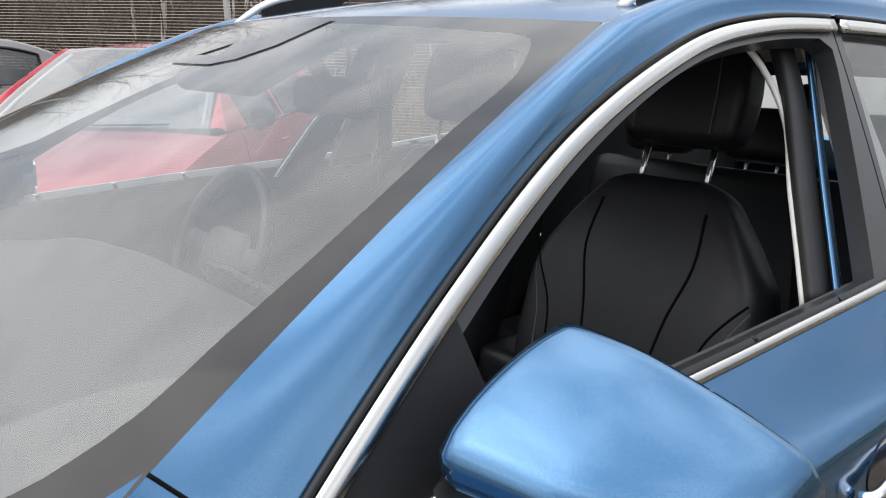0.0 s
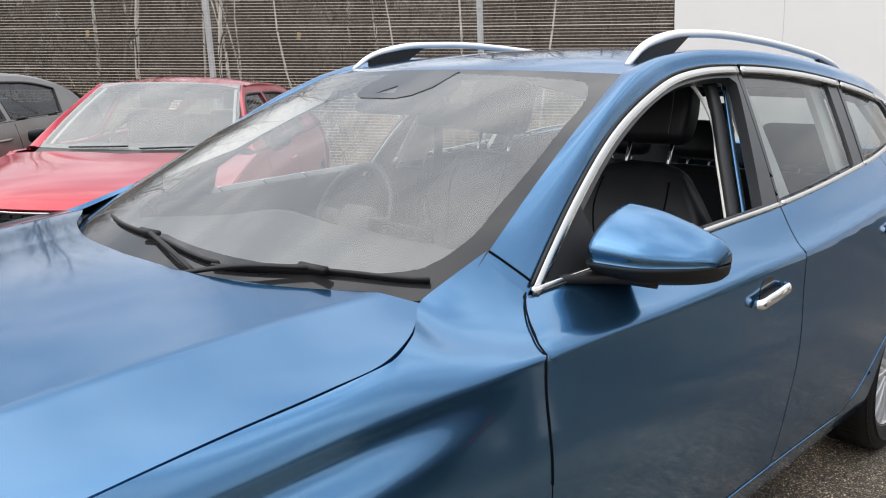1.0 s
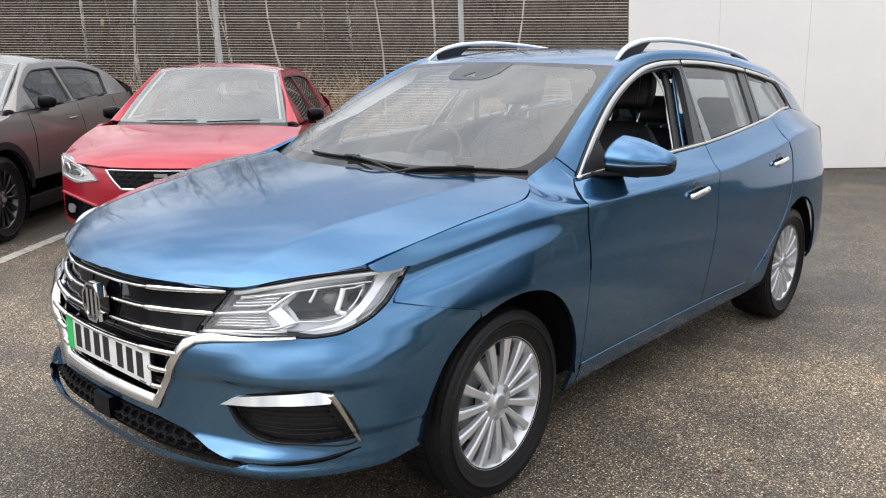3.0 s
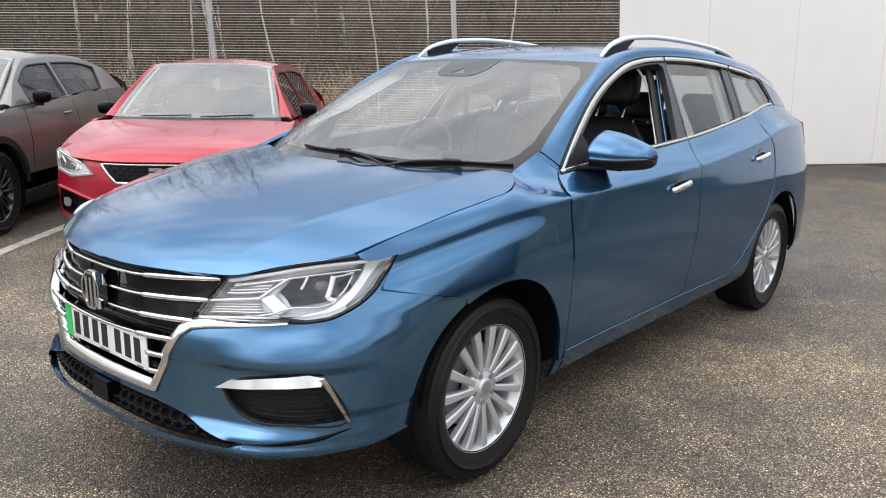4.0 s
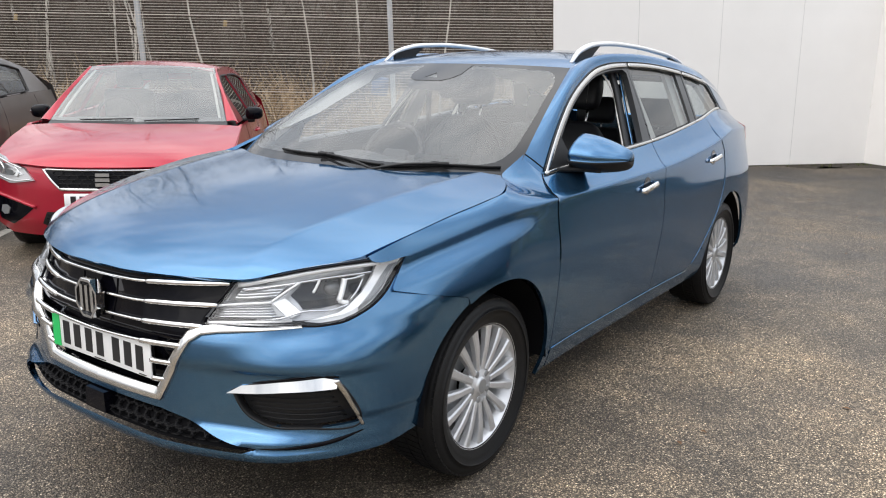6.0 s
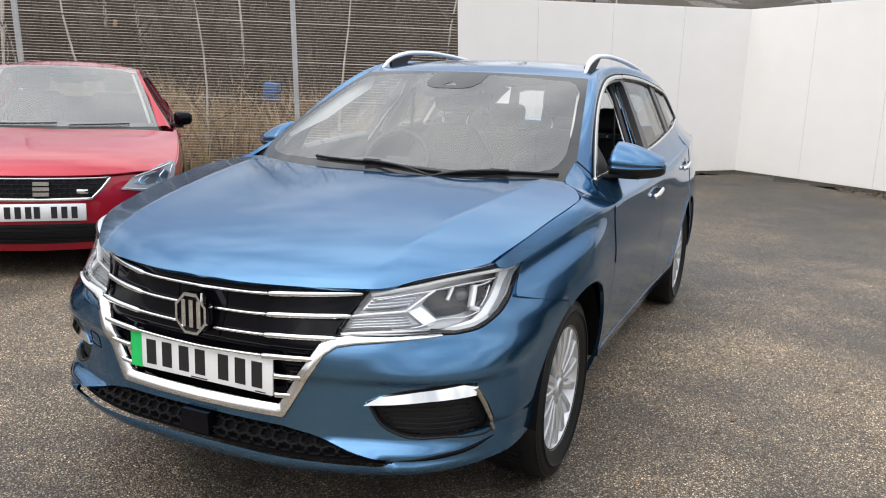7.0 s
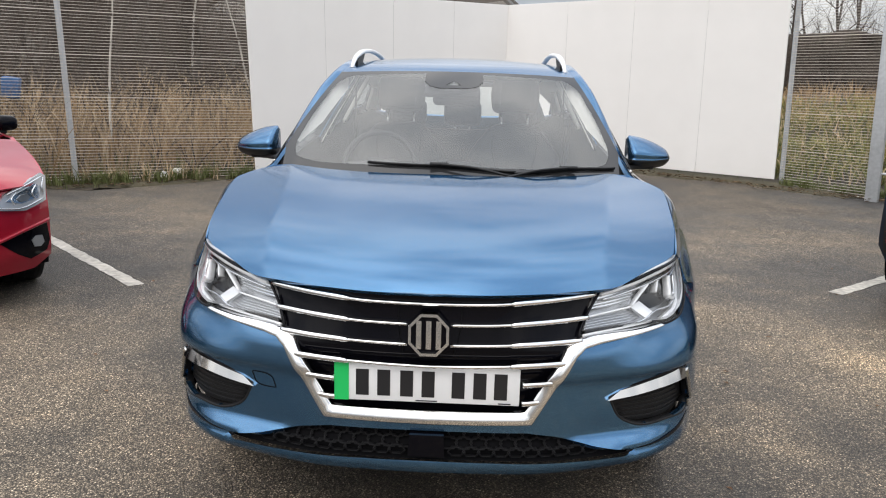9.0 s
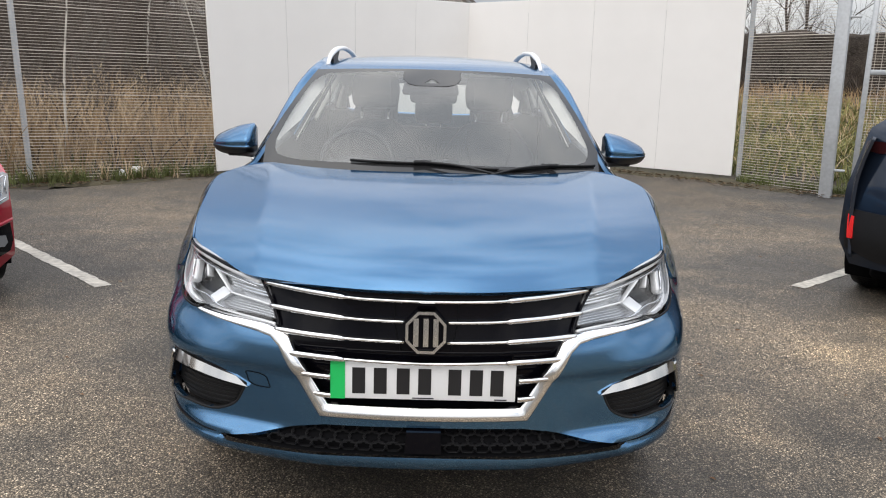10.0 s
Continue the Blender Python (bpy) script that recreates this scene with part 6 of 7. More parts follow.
def hoarding(p0, p1, name, panels):
    d = (p1 - p0) / np.linalg.norm(p1 - p0)
    ln = np.linalg.norm(p1 - p0)
    rz = math.degrees(math.atan2(d[1], d[0]))
    root = tagged(new(name), "tall white hoarding of flush boards", "wall", kind="structure")
    root.matrix_basis = pose(p0[0], p0[1], 0, 0, 0, rz)
    w = ln / panels
    for k in range(panels):
        bm = rounded_box((w - 0.003, 0.03, 1.0), 0.002, 1, (w * (k + 0.5), 0, 0.5))
        for q in bm.verts:
            x = p0[0] + d[0] * q.co.x
            lo, hi = np.interp(x, [-2.9, 0.53, 4.28], [0.085, 0.195, 0.150]), np.interp(x, [-2.9, 0.53, 4.28], [2.51, 2.635, 2.70])
            q.co.z = float(lo + (hi - lo) * q.co.z)
        part("panel", bm, WALL, root, smooth=False)
        if k:
            bm = rounded_box((0.005, 0.010, 2.2), 0.001, 1, (w * k, -0.0095, 1.36))
            part("joint_strip", bm, JOINT, root, smooth=False)
    lean_all(root)
    return root


hoarding(WEST_END, CORNER, "wall_west", 4)
hoarding(CORNER, EAST_END, "wall_east", 4)


# ---- fence ----
def fence(p0, p1, bays, name, post=0.06, tall=2.9, skip_last=False):
    d = (p1 - p0) / np.linalg.norm(p1 - p0)
    ln = np.linalg.norm(p1 - p0)
    root = tagged(new(name), "galvanised steel mesh fence with square posts", "fence", kind="structure")
    root.matrix_basis = pose(p0[0], p0[1], 0, 0, 0, math.degrees(math.atan2(d[1], d[0])))
    w = ln / bays
    for k in range(bays + (0 if skip_last else 1)):
        bm = rounded_box((post, post, tall), 0.004, 1, (k * w, 0.05, tall / 2 - 0.05))
        p_ = part("post", bm, GALV, root, smooth=False)
        for z in (0.3, 0.8, 1.3, 1.8, 2.3):
            bm = rounded_box((0.03, 0.014, 0.03), 0.003, 1, (k * w, 0.016, z))
            part("clip", bm, GALV, p_, smooth=False)
    for k in range(bays):
        bars = []
        for i in range(78):
            z = 0.06 + i * 0.036
            tk = 0.0048 if i % 14 else 0.010
            x0, x1 = k * w + 0.01, (k + 1) * w - 0.01
            bars.append((np.array([(x0, 0.0, z), (x1, 0.0, z), (x1, 0.0, z + tk), (x0, 0.0, z + tk), (x0, 0.004, z), (x1, 0.004, z), (x1, 0.004, z + tk), (x0, 0.004, z + tk)]), [(0, 1, 2, 3), (3, 2, 6, 7), (4, 7, 6, 5), (0, 4, 5, 1)]))
        v, f = joined(bars)
        mesh_object("mesh_panel", v, f, WIRE, root, smooth=False)
    lean_all(root)
    return root


POLE = np.array([-4.86, 7.56])
step_w = (POLE - np.array([-7.73, 5.63]))
fence(POLE - 5 * step_w, POLE, 5, "fence_west")
fence(POLE, WEST_END, 1, "fence_west", skip_last=True)
POST = np.array([5.09, 8.10])
EAST_A = np.array([4.33, 9.20])
fence(EAST_A, POST - (POST - EAST_A) * 0.06, 1, "fence_east", post=0.05, skip_last=True)


# ---- the parked cars round it ----
def parked_car(name, label, paint, spec, at, wheel_mat):
    """A parked car with its nose at its own y = 0 and its tail towards +y."""
    L, hw, sill = spec["length"], spec["width"] / 2, spec["sill"]
    root = tagged(new(name), label, "car", group="parked cars")
    fa, ra, wr = spec["axles"][0], spec["axles"][1], spec["tyre"]
    bonnet_y, bonnet_z = spec["bonnet"]
    by1 = bonnet_y[-1]
    (roof_y, roof_z), rw = spec["roof"], spec["roof_half"]
    belt = lambda y: pchip([by1 - 0.1, by1 + 0.6, roof_y[-1] - 0.5, L - 0.1], spec["belt"], y)
    plan = lambda y: pchip([0.15, 0.35, 0.7, 1.2, 2.0, L - 1.0, L - 0.35, L - 0.05], [0.86, 0.935, 0.98, 0.995, 1.0, 0.99, 0.95, 0.84], y)
    prof = lambda z: pchip([0.15, 0.32, 0.55, 0.72, 0.86, 1.05], [0.90, 0.975, 1.0, 0.995, 0.965, 0.89], z)
    side = lambda y, z, out=0.0: np.stack([hw * plan(y) * prof(z * 0.93 / spec["shoulder"]) + out, y, z], 1)
    top = lambda y: np.where(y < by1, pchip(bonnet_y, bonnet_z, y) - 0.055 + 0.02 * np.clip((y - 0.4) / 0.6, 0, 1), belt(y))

    def deck(x, y):
        e = hw * plan(y) * prof(top(y) * 0.93 / spec["shoulder"])
        return pchip(bonnet_y, bonnet_z, y) - (pchip(bonnet_y, bonnet_z, y) - top(y)) * np.clip(np.abs(x) / e, 0, 1.1) ** 2.6

    shift = lambda x, y: spec["bow"] * 0.55 * (np.abs(x) / hw) ** 2.8 * np.clip((by1 - y) / 0.6, 0, 1)
    rim_x = lambda y: hw * plan(y) * prof(top(y) * 0.93 / spec["shoulder"])
    rim_z = lambda y: np.where(y < by1, deck(rim_x(y), y - shift(rim_x(y), y)), top(y))
    lean = spec["lean"]
    front = lambda x, z, out=0.0: np.stack([x, spec["bow"] * (np.abs(x) / hw) ** 2.8 + pchip([0.2, 0.34, 0.5, 0.64, 0.78], lean, z) - out, z], 1)
    add = lambda n, vf, m, parent=root, lab="", two=True, smooth=True: both(n, *vf, m, parent, lab, smooth) if two else mesh_object(n, *vf, m, parent, lab, smooth)
    # flanks, with the arches cut out
    y0, y1 = spec["corner"], L - 0.12
    ys = np.linspace(y0, y1, 60)
    loop = np.concatenate([[(y0, 0.24)], arc(fa, wr, spec["arch"], 165, 15, 30)[:], arc(ra, wr, spec["arch"], 165, 15, 30), [(y1, 0.30)], np.stack([ys[::-1], rim_z(ys[::-1]) - 0.002], 1)])
    loop[:, 1] = np.maximum(loop[:, 1], sill)
    add("flank", region([loop], 0.03, side, depth=0.02), paint)
    gaps = spec["door_cuts"]
    for yc in gaps:
        pth = [side(np.array([yc + k * 0.02]), np.array([sill + 0.1 + (float(belt(np.array([yc]))[0]) - sill - 0.12) * t]), 0.0008)[0] for k, t in zip((0, 0.5, 1, 1), (0, 0.4, 0.8, 1))]
        add("door_gap", sweep(smooth_path(pth, 12), slab(0.006, 0.003), (1, 0, 0)), VOID)
        hp = side(np.array([yc - 0.20 if yc > 1.6 else yc + 0.8]), np.array([spec["handle"]]), 0.012)[0]
        if yc > 1.6:
            add("door_handle", sweep(smooth_path([hp + (-0.01, -0.09, -0.006), hp + (0.012, 0, 0), hp + (-0.01, 0.09, 0.006)], 10), oval(0.022, 0.02, 8), (1, 0, 0)), paint)
    if spec.get("cladding"):
        for ya in (fa, ra):
            o = np.concatenate([arc(ya, wr, spec["arch"] + 0.055, 5, 175, 30), arc(ya, wr, spec["arch"] - 0.002, 175, 5, 30)])
            add("arch_cladding", region([o], 0.02, lambda y, z: side(y, z, 0.006), depth=0.015), BLACK)
        add("sill_cladding", region([np.array([(fa + 0.4, sill), (ra - 0.4, sill), (ra - 0.4, sill + 0.16), (fa + 0.4, sill + 0.13)])], 0.03, lambda y, z: side(y, z, 0.006), depth=0.015), BLACK)
    for s_ in (1, -1):
        for ya in (fa, ra):
            v, f = lathe([(spec["arch"] + 0.002, s_ * hw * 0.95), (spec["arch"] + 0.005, s_ * hw * 0.6), (0.02, s_ * hw * 0.58)], 32)
            v = v + (0, ya, wr)
            mesh_object("wheel_liner", v, [q for q in f if np.mean([v[i][2] for i in q]) > 0.15], VOID, root)
    bm = rounded_box((hw * 1.5, L - 0.6, 0.10), 0.03, 1, (0, L / 2, sill + 0.02))
    part("floor_pan", bm, VOID, root)
    # bonnet
    n = 24
    xe = lambda y: hw * plan(y) * prof(top(y) * 0.93 / spec["shoulder"])
    fx = np.linspace(0, 0.80 * hw, n)
    fy = spec["bow"] * (fx / hw) ** 2.8 + bonnet_y[0] + 0.0
    yy = np.linspace(max(fy[-1] + 0.05, y0), by1, 20)
    half = np.concatenate([np.stack([fx, fy], 1), np.stack([xe(yy) - 0.004, yy], 1), [(0.5 * hw, by1 - 0.06), (0, by1 - 0.14)]])
    add("bonnet", region([mirrored(half)], 0.03, lambda x, y: np.stack([x, y, deck(x, y - shift(x, y))], 1), depth=0.012), paint, two=False)
    # front mask
    zt = float(pchip(bonnet_y, bonnet_z, np.array([bonnet_y[0]]))[0])
    edge = 0.925 * hw
    mask = np.array([(0, zt - 0.006), (0.5 * hw, zt - 0.004), (0.80 * hw, zt + 0.012), (edge, zt + 0.03), (edge, 0.26), (0.8 * hw, 0.20), (0, 0.19)])
    add("front_bumper", region([mirrored(mask)], 0.03, front, depth=0.02), paint, two=False)
    # glasshouse
    rb, rt = spec["screen"]
    wb = hw * 0.79
    base = lambda a: np.stack([wb * a, rb + 0.16 * a * a - 0.12, belt(np.full(np.shape(a), rb)) + 0.0 * a + 0.015], -1)
    head = lambda a: np.stack([rw * a, rt + 0.07 * a * a - 0.05, np.full(np.shape(a), spec["roof"][1][0]) - 0.018 * a * a], -1)
    pane_fn = lambda a, t: base(a) * (1 - t)[:, None] + head(a) * t[:, None] + np.stack([0 * t, -0.03 * t * (1 - t), 0.07 * t * (1 - t)], 1)
    p = add("windscreen", region([rect(-0.99, 0.99, 0.0, 0.995)], (0.05, 0.05), pane_fn), HAZY, two=False)
    p.visible_shadow = False
    add("screen_border", region([rect(-1, 1, -0.1, 1.0), rect(-0.965, 0.965, 0.055, 0.97)], (0.025, 0.025), lambda a, t: pane_fn(a, t) - np.array([0, -0.003, 0.004])), PILLAR, two=False)
    for a_ in (-0.93, 0.93):
        t_ = np.linspace(0.05, 0.97, 16)
        add("pillar_trim", sweep(pane_fn(np.full(16, a_), t_) + np.array([0, 0.012, -0.028]), slab(0.022, 0.010), (0, -0.5, 0.86)), LINING, two=False)
    re_ = roof_y[-1]
    rp = lambda x, y: np.stack([x, y, pchip(roof_y, roof_z, y) - 0.05 * (np.abs(x) / rw) ** 2.6], 1)
    rhalf = np.concatenate([head(np.linspace(0, 1, 12))[:, :2], [(rw + 0.01, (rt + re_) / 2), (rw - 0.02, re_ - 0.1), (rw - 0.08, re_), (0, re_ + 0.03)]])
    add("roof", region([mirrored(rhalf)], 0.04, rp, depth=0.012), paint, two=False)
    line = lambda y: pchip([rb + 0.05, (rb + rt) / 2, rt + 0.05, (rt + re_) / 2, re_ - 0.15, L - 0.45], [float(belt(np.array([rb]))[0]), (float(belt(np.array([rb]))[0]) + spec["roof"][1][0]) / 2 + 0.01, roof_z[0] - 0.035, max(roof_z) - 0.065, roof_z[-1] - 0.08, float(belt(np.array([L - 0.4]))[0]) + 0.02], y)
    cab = lambda y, z, s_=0.0: np.stack([hw * 0.90 * plan(y) - (z - belt(y)) * (hw * 0.90 - rw) / (max(roof_z) - 0.05 - 0.95) - s_, y, z], 1)
    ys = np.linspace(rb + 0.05, L - 0.47, 60)
    house = np.concatenate([np.stack([ys, line(ys)], 1), np.stack([ys[::-1], belt(ys[::-1])], 1)])
    wy = np.linspace(rb + 0.42, spec["pillar"] - 0.04, 24)
    w1 = np.concatenate([np.stack([wy, line(wy) - 0.05], 1), np.stack([wy[::-1], belt(wy[::-1]) + 0.015], 1)])
    wy = np.linspace(spec["pillar"] + 0.04, spec["glass_end"], 24)
    w2 = np.concatenate([np.stack([wy, line(wy) - 0.05], 1), np.stack([wy[::-1] - 0.10 * (wy[::-1] > spec["glass_end"] - 0.2), belt(wy[::-1]) + 0.015], 1)])
    add("cabin_side", region([house, w1, w2], 0.025, cab, depth=0.02), paint)
    for w in (w1, w2):
        for ob in add("side_pane", region([w], 0.05, lambda y, z: cab(y, z, 0.012)), PRIVACY):
            ob.visible_shadow = False
        ring = np.concatenate([w, w[:1]])
        add("window_seal", sweep(cab(ring[:, 0], ring[:, 1], -0.001), slab(0.016, 0.006), (0.9, 0, 0.4)), SEAL)
    # rail between roof and side
    n_ = 60
    ya = np.linspace(rb + 0.05, re_ - 0.02, n_)
    o_ = cab(ya, line(ya))
    a_ = np.concatenate([base(np.ones(20)) * (1 - np.linspace(0, 1, 20))[:, None] + head(np.ones(20)) * np.linspace(0, 1, 20)[:, None], rp(np.linspace(rw + 0.01, rw - 0.04, 20), np.linspace(rt + 0.08, re_, 20))])
    A, B = by_length(o_, n_), by_length(a_, n_)
    rows = [A * (1 - t) + B * t + np.array([0.02, 0, 0.03]) * 4 * t * (1 - t) * 0.5 for t in np.linspace(0, 1, 5)]
    add("cant_rail", (np.concatenate(rows), [(k * n_ + i, k * n_ + i + 1, (k + 1) * n_ + i + 1, (k + 1) * n_ + i) for k in range(4) for i in range(n_ - 1)]), paint)
    # tail: hatch and bumper
    tz = [0.25, 0.45, 0.65, 0.90, float(belt(np.array([L - 0.4]))[0]) + 0.05, roof_z[-1] - 0.01]
    ty = [L - 0.05, L, L - 0.02, L - 0.08, L - 0.16, re_ + 0.02]
    tail = lambda x, z: np.stack([x, pchip(tz, ty, z) - 0.22 * (np.abs(x) / hw) ** 3, z], 1)
    th = np.array([(0, tz[-1]), (rw - 0.06, tz[-1] - 0.03), (hw * 0.86, tz[-2]), (hw * 0.95, 0.75), (hw * 0.94, 0.40), (hw * 0.85, 0.25), (0, 0.24)])
    hole = np.array([(0, tz[-1] - 0.08), (rw - 0.12, tz[-1] - 0.10), (hw * 0.70, tz[-2] + 0.05), (0, tz[-2] + 0.02)])
    v, f = region([mirrored(th), mirrored(hole)], 0.04, tail)
    mesh_object("tailgate", v, f, paint, root, flip=True)
    v, f = region([mirrored(hole)], 0.06, lambda x, z: tail(x, z) - np.array([0, 0.01, 0]))
    mesh_object("rear_pane", v, f, PRIVACY, root, flip=True)
    # mirrors
    my, mz = rb + 0.42, float(belt(np.array([rb + 0.4]))[0]) + 0.06
    for s_ in (1, -1):
        bm = rounded_box((0.15, 0.11, 0.12), 0.042, 3, (s_ * (hw + 0.005), my, mz + 0.0), lambda c: (c.x, c.y * (1 - 0.3 * (c.x * s_ + 0.1)), c.z * (1 - 0.9 * (c.x * s_ + 0.1))))
        m_ = part("door_mirror", bm, spec["mirror"], root)
        bm = rounded_box((0.14, 0.05, 0.04), 0.015, 2, (s_ * (hw - 0.06), my + 0.01, mz - 0.06))
        part("mirror_arm", bm, BLACK, m_)
    # cabin: seats, wheel, dash
    for s_ in (1, -1):
        bm = rounded_box((0.46, 0.14, 0.62), 0.05, 2, (s_ * 0.35, spec["pillar"] + 0.10, 0.86))
        part("front_seat", bm, LEATHER, root)
        bm = rounded_box((0.25, 0.10, 0.18), 0.04, 2, (s_ * 0.35, spec["pillar"] + 0.14, 1.27))
        part("headrest", bm, LEATHER, root)
    bm = rounded_box((1.2, 0.14, 0.5), 0.05, 2, (0, spec["pillar"] + 0.95, 0.86))
    part("rear_bench", bm, LEATHER, root)
    bm = rounded_box((hw * 1.62, 0.62, 0.30), 0.06, 2, (0, rb + 0.42, float(belt(np.array([rb]))[0]) - 0.14))
    part("dashboard", bm, DASH, root)
    bm = rounded_box((hw * 1.66, L - rb - 1.0, 0.05), 0.01, 1, (0, (rb + L) / 2 + 0.2, 0.45))
    part("cabin_floor", bm, VOID, root)
    a = np.linspace(0, 2 * math.pi, 28, endpoint=False)
    v, f = sweep(np.stack([0.18 * np.cos(a), 0.18 * np.sin(a), 0 * a], 1), oval(0.03, 0.03, 8), (0, 0, 1), closed=True)
    o = mesh_object("steering_wheel", v, f, LEATHER, root)
    o.matrix_basis = pose(-0.36, rb + 0.80, float(belt(np.array([rb]))[0]) + 0.02, 62)
    v, f = region([mirrored(np.array([(0, rt + 0.05), (rw - 0.03, rt + 0.1), (rw - 0.03, re_ - 0.1), (0, re_ - 0.1)]))], 0.1, lambda x, y: rp(x, y) - np.array([0, 0, 0.04]))
    mesh_object("headlining", v, f, CLOTH, root)
    bm = rounded_box((0.24, 0.04, 0.07), 0.02, 2, (0, rt + 0.02, roof_z[0] - 0.10))
    part("rear_view_mirror", bm, BLACK, root)
    bm = rounded_box((0.34, 0.10, 0.05), 0.02, 2, (0, rt - 0.02, roof_z[0] - 0.045))
    part("sensor_pod", bm, BLACK, root)
    for a0, a1 in ((-0.62, -0.02), (0.10, 0.70)):
        aa = np.linspace(a0, a1, 10)
        add("wiper", sweep(pane_fn(aa, np.linspace(0.005, 0.03, 10)) + np.array([0, -0.008, 0.008]), slab(0.009, 0.010), (0, 0, 1)), BLACK, two=False)
    for x, y, rz in ((hw - 0.05, fa, 0), (hw - 0.05, ra, 0), (-hw + 0.05, fa, 180), (-hw + 0.05, ra, 180)):
        k = wr / 0.3165
        w = copy_thing(wheel, pose(0, 0, 0))
        w.parent = root
        w.matrix_basis = pose(x, y, wr, 20, 0, rz) @ Matrix.Diagonal((1.05, k, k, 1))
        for o in w.children_recursive:
            if wheel_mat is not ALLOY and o.name.split(".")[0] in ("rim", "spoke", "hub"):
                me = o.data
                if (me.name + "_dark") not in bpy.data.meshes:
                    me2 = me.copy()
                    me2.name = me.name + "_dark"
                    me2.materials[0] = wheel_mat
                o.data = bpy.data.meshes[me.name + "_dark"]
        w["label"] = spec["wheel_label"]
    root.matrix_basis = at
    return root, front, side, add, tail


red_spec = dict(length=4.06, width=1.78, sill=0.19, shoulder=0.93, axles=(0.82, 3.384), tyre=0.315, arch=0.37, bonnet=([0.0, 0.06, 0.25, 0.6, 1.05], [0.690, 0.745, 0.815, 0.885, 0.945]), belt=[0.925, 0.935, 0.985, 1.0],
    roof=([1.86, 2.3, 2.9, 3.55], [1.395, 1.438, 1.425, 1.35]), roof_half=0.53, lean=[0.05, 0.0, 0.0, 0.02, 0.09], bow=0.36, corner=0.30, screen=(1.14, 1.84), pillar=2.28, glass_end=3.15, door_cuts=(1.32, 2.26), handle=0.82, mirror=PIANO, wheel_label="silver alloy wheel")
red_car, rfront, rside, radd, _ = parked_car("hatchback", "red hatchback with a chrome-framed black grille", RED, red_spec, pose(-2.90, 1.84, 0, 0, 0, 43), ALLOY)


def front_piece(fn, add, name, loop, mat, out, lab="", depth=0.008, step=0.02, sym=True):
    lp = mirrored(np.array(loop)) if sym else np.array(loop)
    return add(name, region([lp], step, lambda x, z: fn(x, z, out), depth=depth), mat, lab=lab, two=not sym)


def front_line(fn, add, name, pts, w, t, mat, out, two=True, n=24):
    p = line2(pts, n)
    return add(name, sweep(fn(p[:, 0], p[:, 1], out), slab(w, t), (0, -1, 0.1)), mat, two=two)


front_piece(rfront, radd, "grille", [(0, 0.665), (0.40, 0.668), (0.30, 0.545), (0, 0.540)], PIANO, 0.004, "black honeycomb grille")
front_line(rfront, radd, "grille_frame", [(-0.41, 0.672), (-0.2, 0.668), (0, 0.668), (0.2, 0.668), (0.41, 0.672)], 0.014, 0.014, CHROME, 0.008, False)
front_line(rfront, radd, "grille_frame", [(-0.295, 0.538), (0, 0.534), (0.295, 0.538)], 0.020, 0.014, CHROME, 0.008, False)
front_line(rfront, radd, "grille_frame", [(0.41, 0.674), (0.355, 0.602), (0.290, 0.536)], 0.016, 0.014, CHROME, 0.008)
hx = []
for r in range(4):
    for c in range(-5, 6):
        x, z = c * 0.068 + (0.034 if r % 2 else 0), 0.562 + r * 0.028
        if abs(x) > 0.27 + (z - 0.54) * 0.7 or abs(x) < 0.05:
            continue
        a_, b_ = 0.040, 0.014
        p = np.array([(x - a_ * 0.55, z + b_), (x - a_, z), (x - a_ * 0.55, z - b_), (x + a_ * 0.55, z - b_), (x + a_, z), (x + a_ * 0.55, z + b_)])
        hx.append(sweep(rfront(p[:, 0], p[:, 1], 0.010), slab(0.004, 0.008), (0, -1, 0), closed=True))
tagged(radd("honeycomb", joined(hx), BLACK, two=False), kind="stuff")
# plain badge: stacked slanting bars
for z, x0, x1 in ((0.640, -0.045, 0.048), (0.606, -0.048, 0.048), (0.572, -0.048, 0.045)):
    radd("badge", prism([(x0, z - 0.012), (x1, z - 0.012), (x1, z + 0.012), (x0, z + 0.012)], -0.026, 0.0), CHROME, two=False, smooth=False)
bm = rounded_box((0.07, 0.01, 0.03), 0.003, 1, (0.24, 0.005, 0.585))
part("side_badge", bm, CHROME, red_car)
bm = rounded_box((0.52, 0.012, 0.111), 0.003, 1, (0, -0.022, 0.455))
rp_ = part("number_plate", bm, PLATE, red_car, "white front number plate")
for x in (-0.20, -0.14, -0.08, -0.03, 0.07, 0.13, 0.19):
    v, f = prism([(x - 0.018, 0.417), (x + 0.018, 0.417), (x + 0.018, 0.493), (x - 0.018, 0.493)], -0.030, -0.02)
    mesh_object("character_bar", v, f, INK, rp_, smooth=False)
front_piece(rfront, radd, "lower_intake", [(0, 0.375), (0.40, 0.375), (0.44, 0.29), (0.36, 0.245), (0, 0.24)], BLACK, 0.004, "black lower intake")
for z in (0.27, 0.30, 0.33, 0.355):
    front_line(rfront, radd, "intake_bar", [(-0.40, z), (0, z), (0.40, z)], 0.006, 0.01, PIANO, 0.010, False)
front_piece(rfront, radd, "fog_recess", [(0.50, 0.395), (0.64, 0.435), (0.80, 0.468), (0.815, 0.36), (0.79, 0.30), (0.68, 0.268), (0.60, 0.315)], PIANO, 0.004, sym=False)
front_line(rfront, radd, "fog_brow", [(0.48, 0.405), (0.64, 0.450), (0.81, 0.484)], 0.020, 0.030, RED, 0.006)
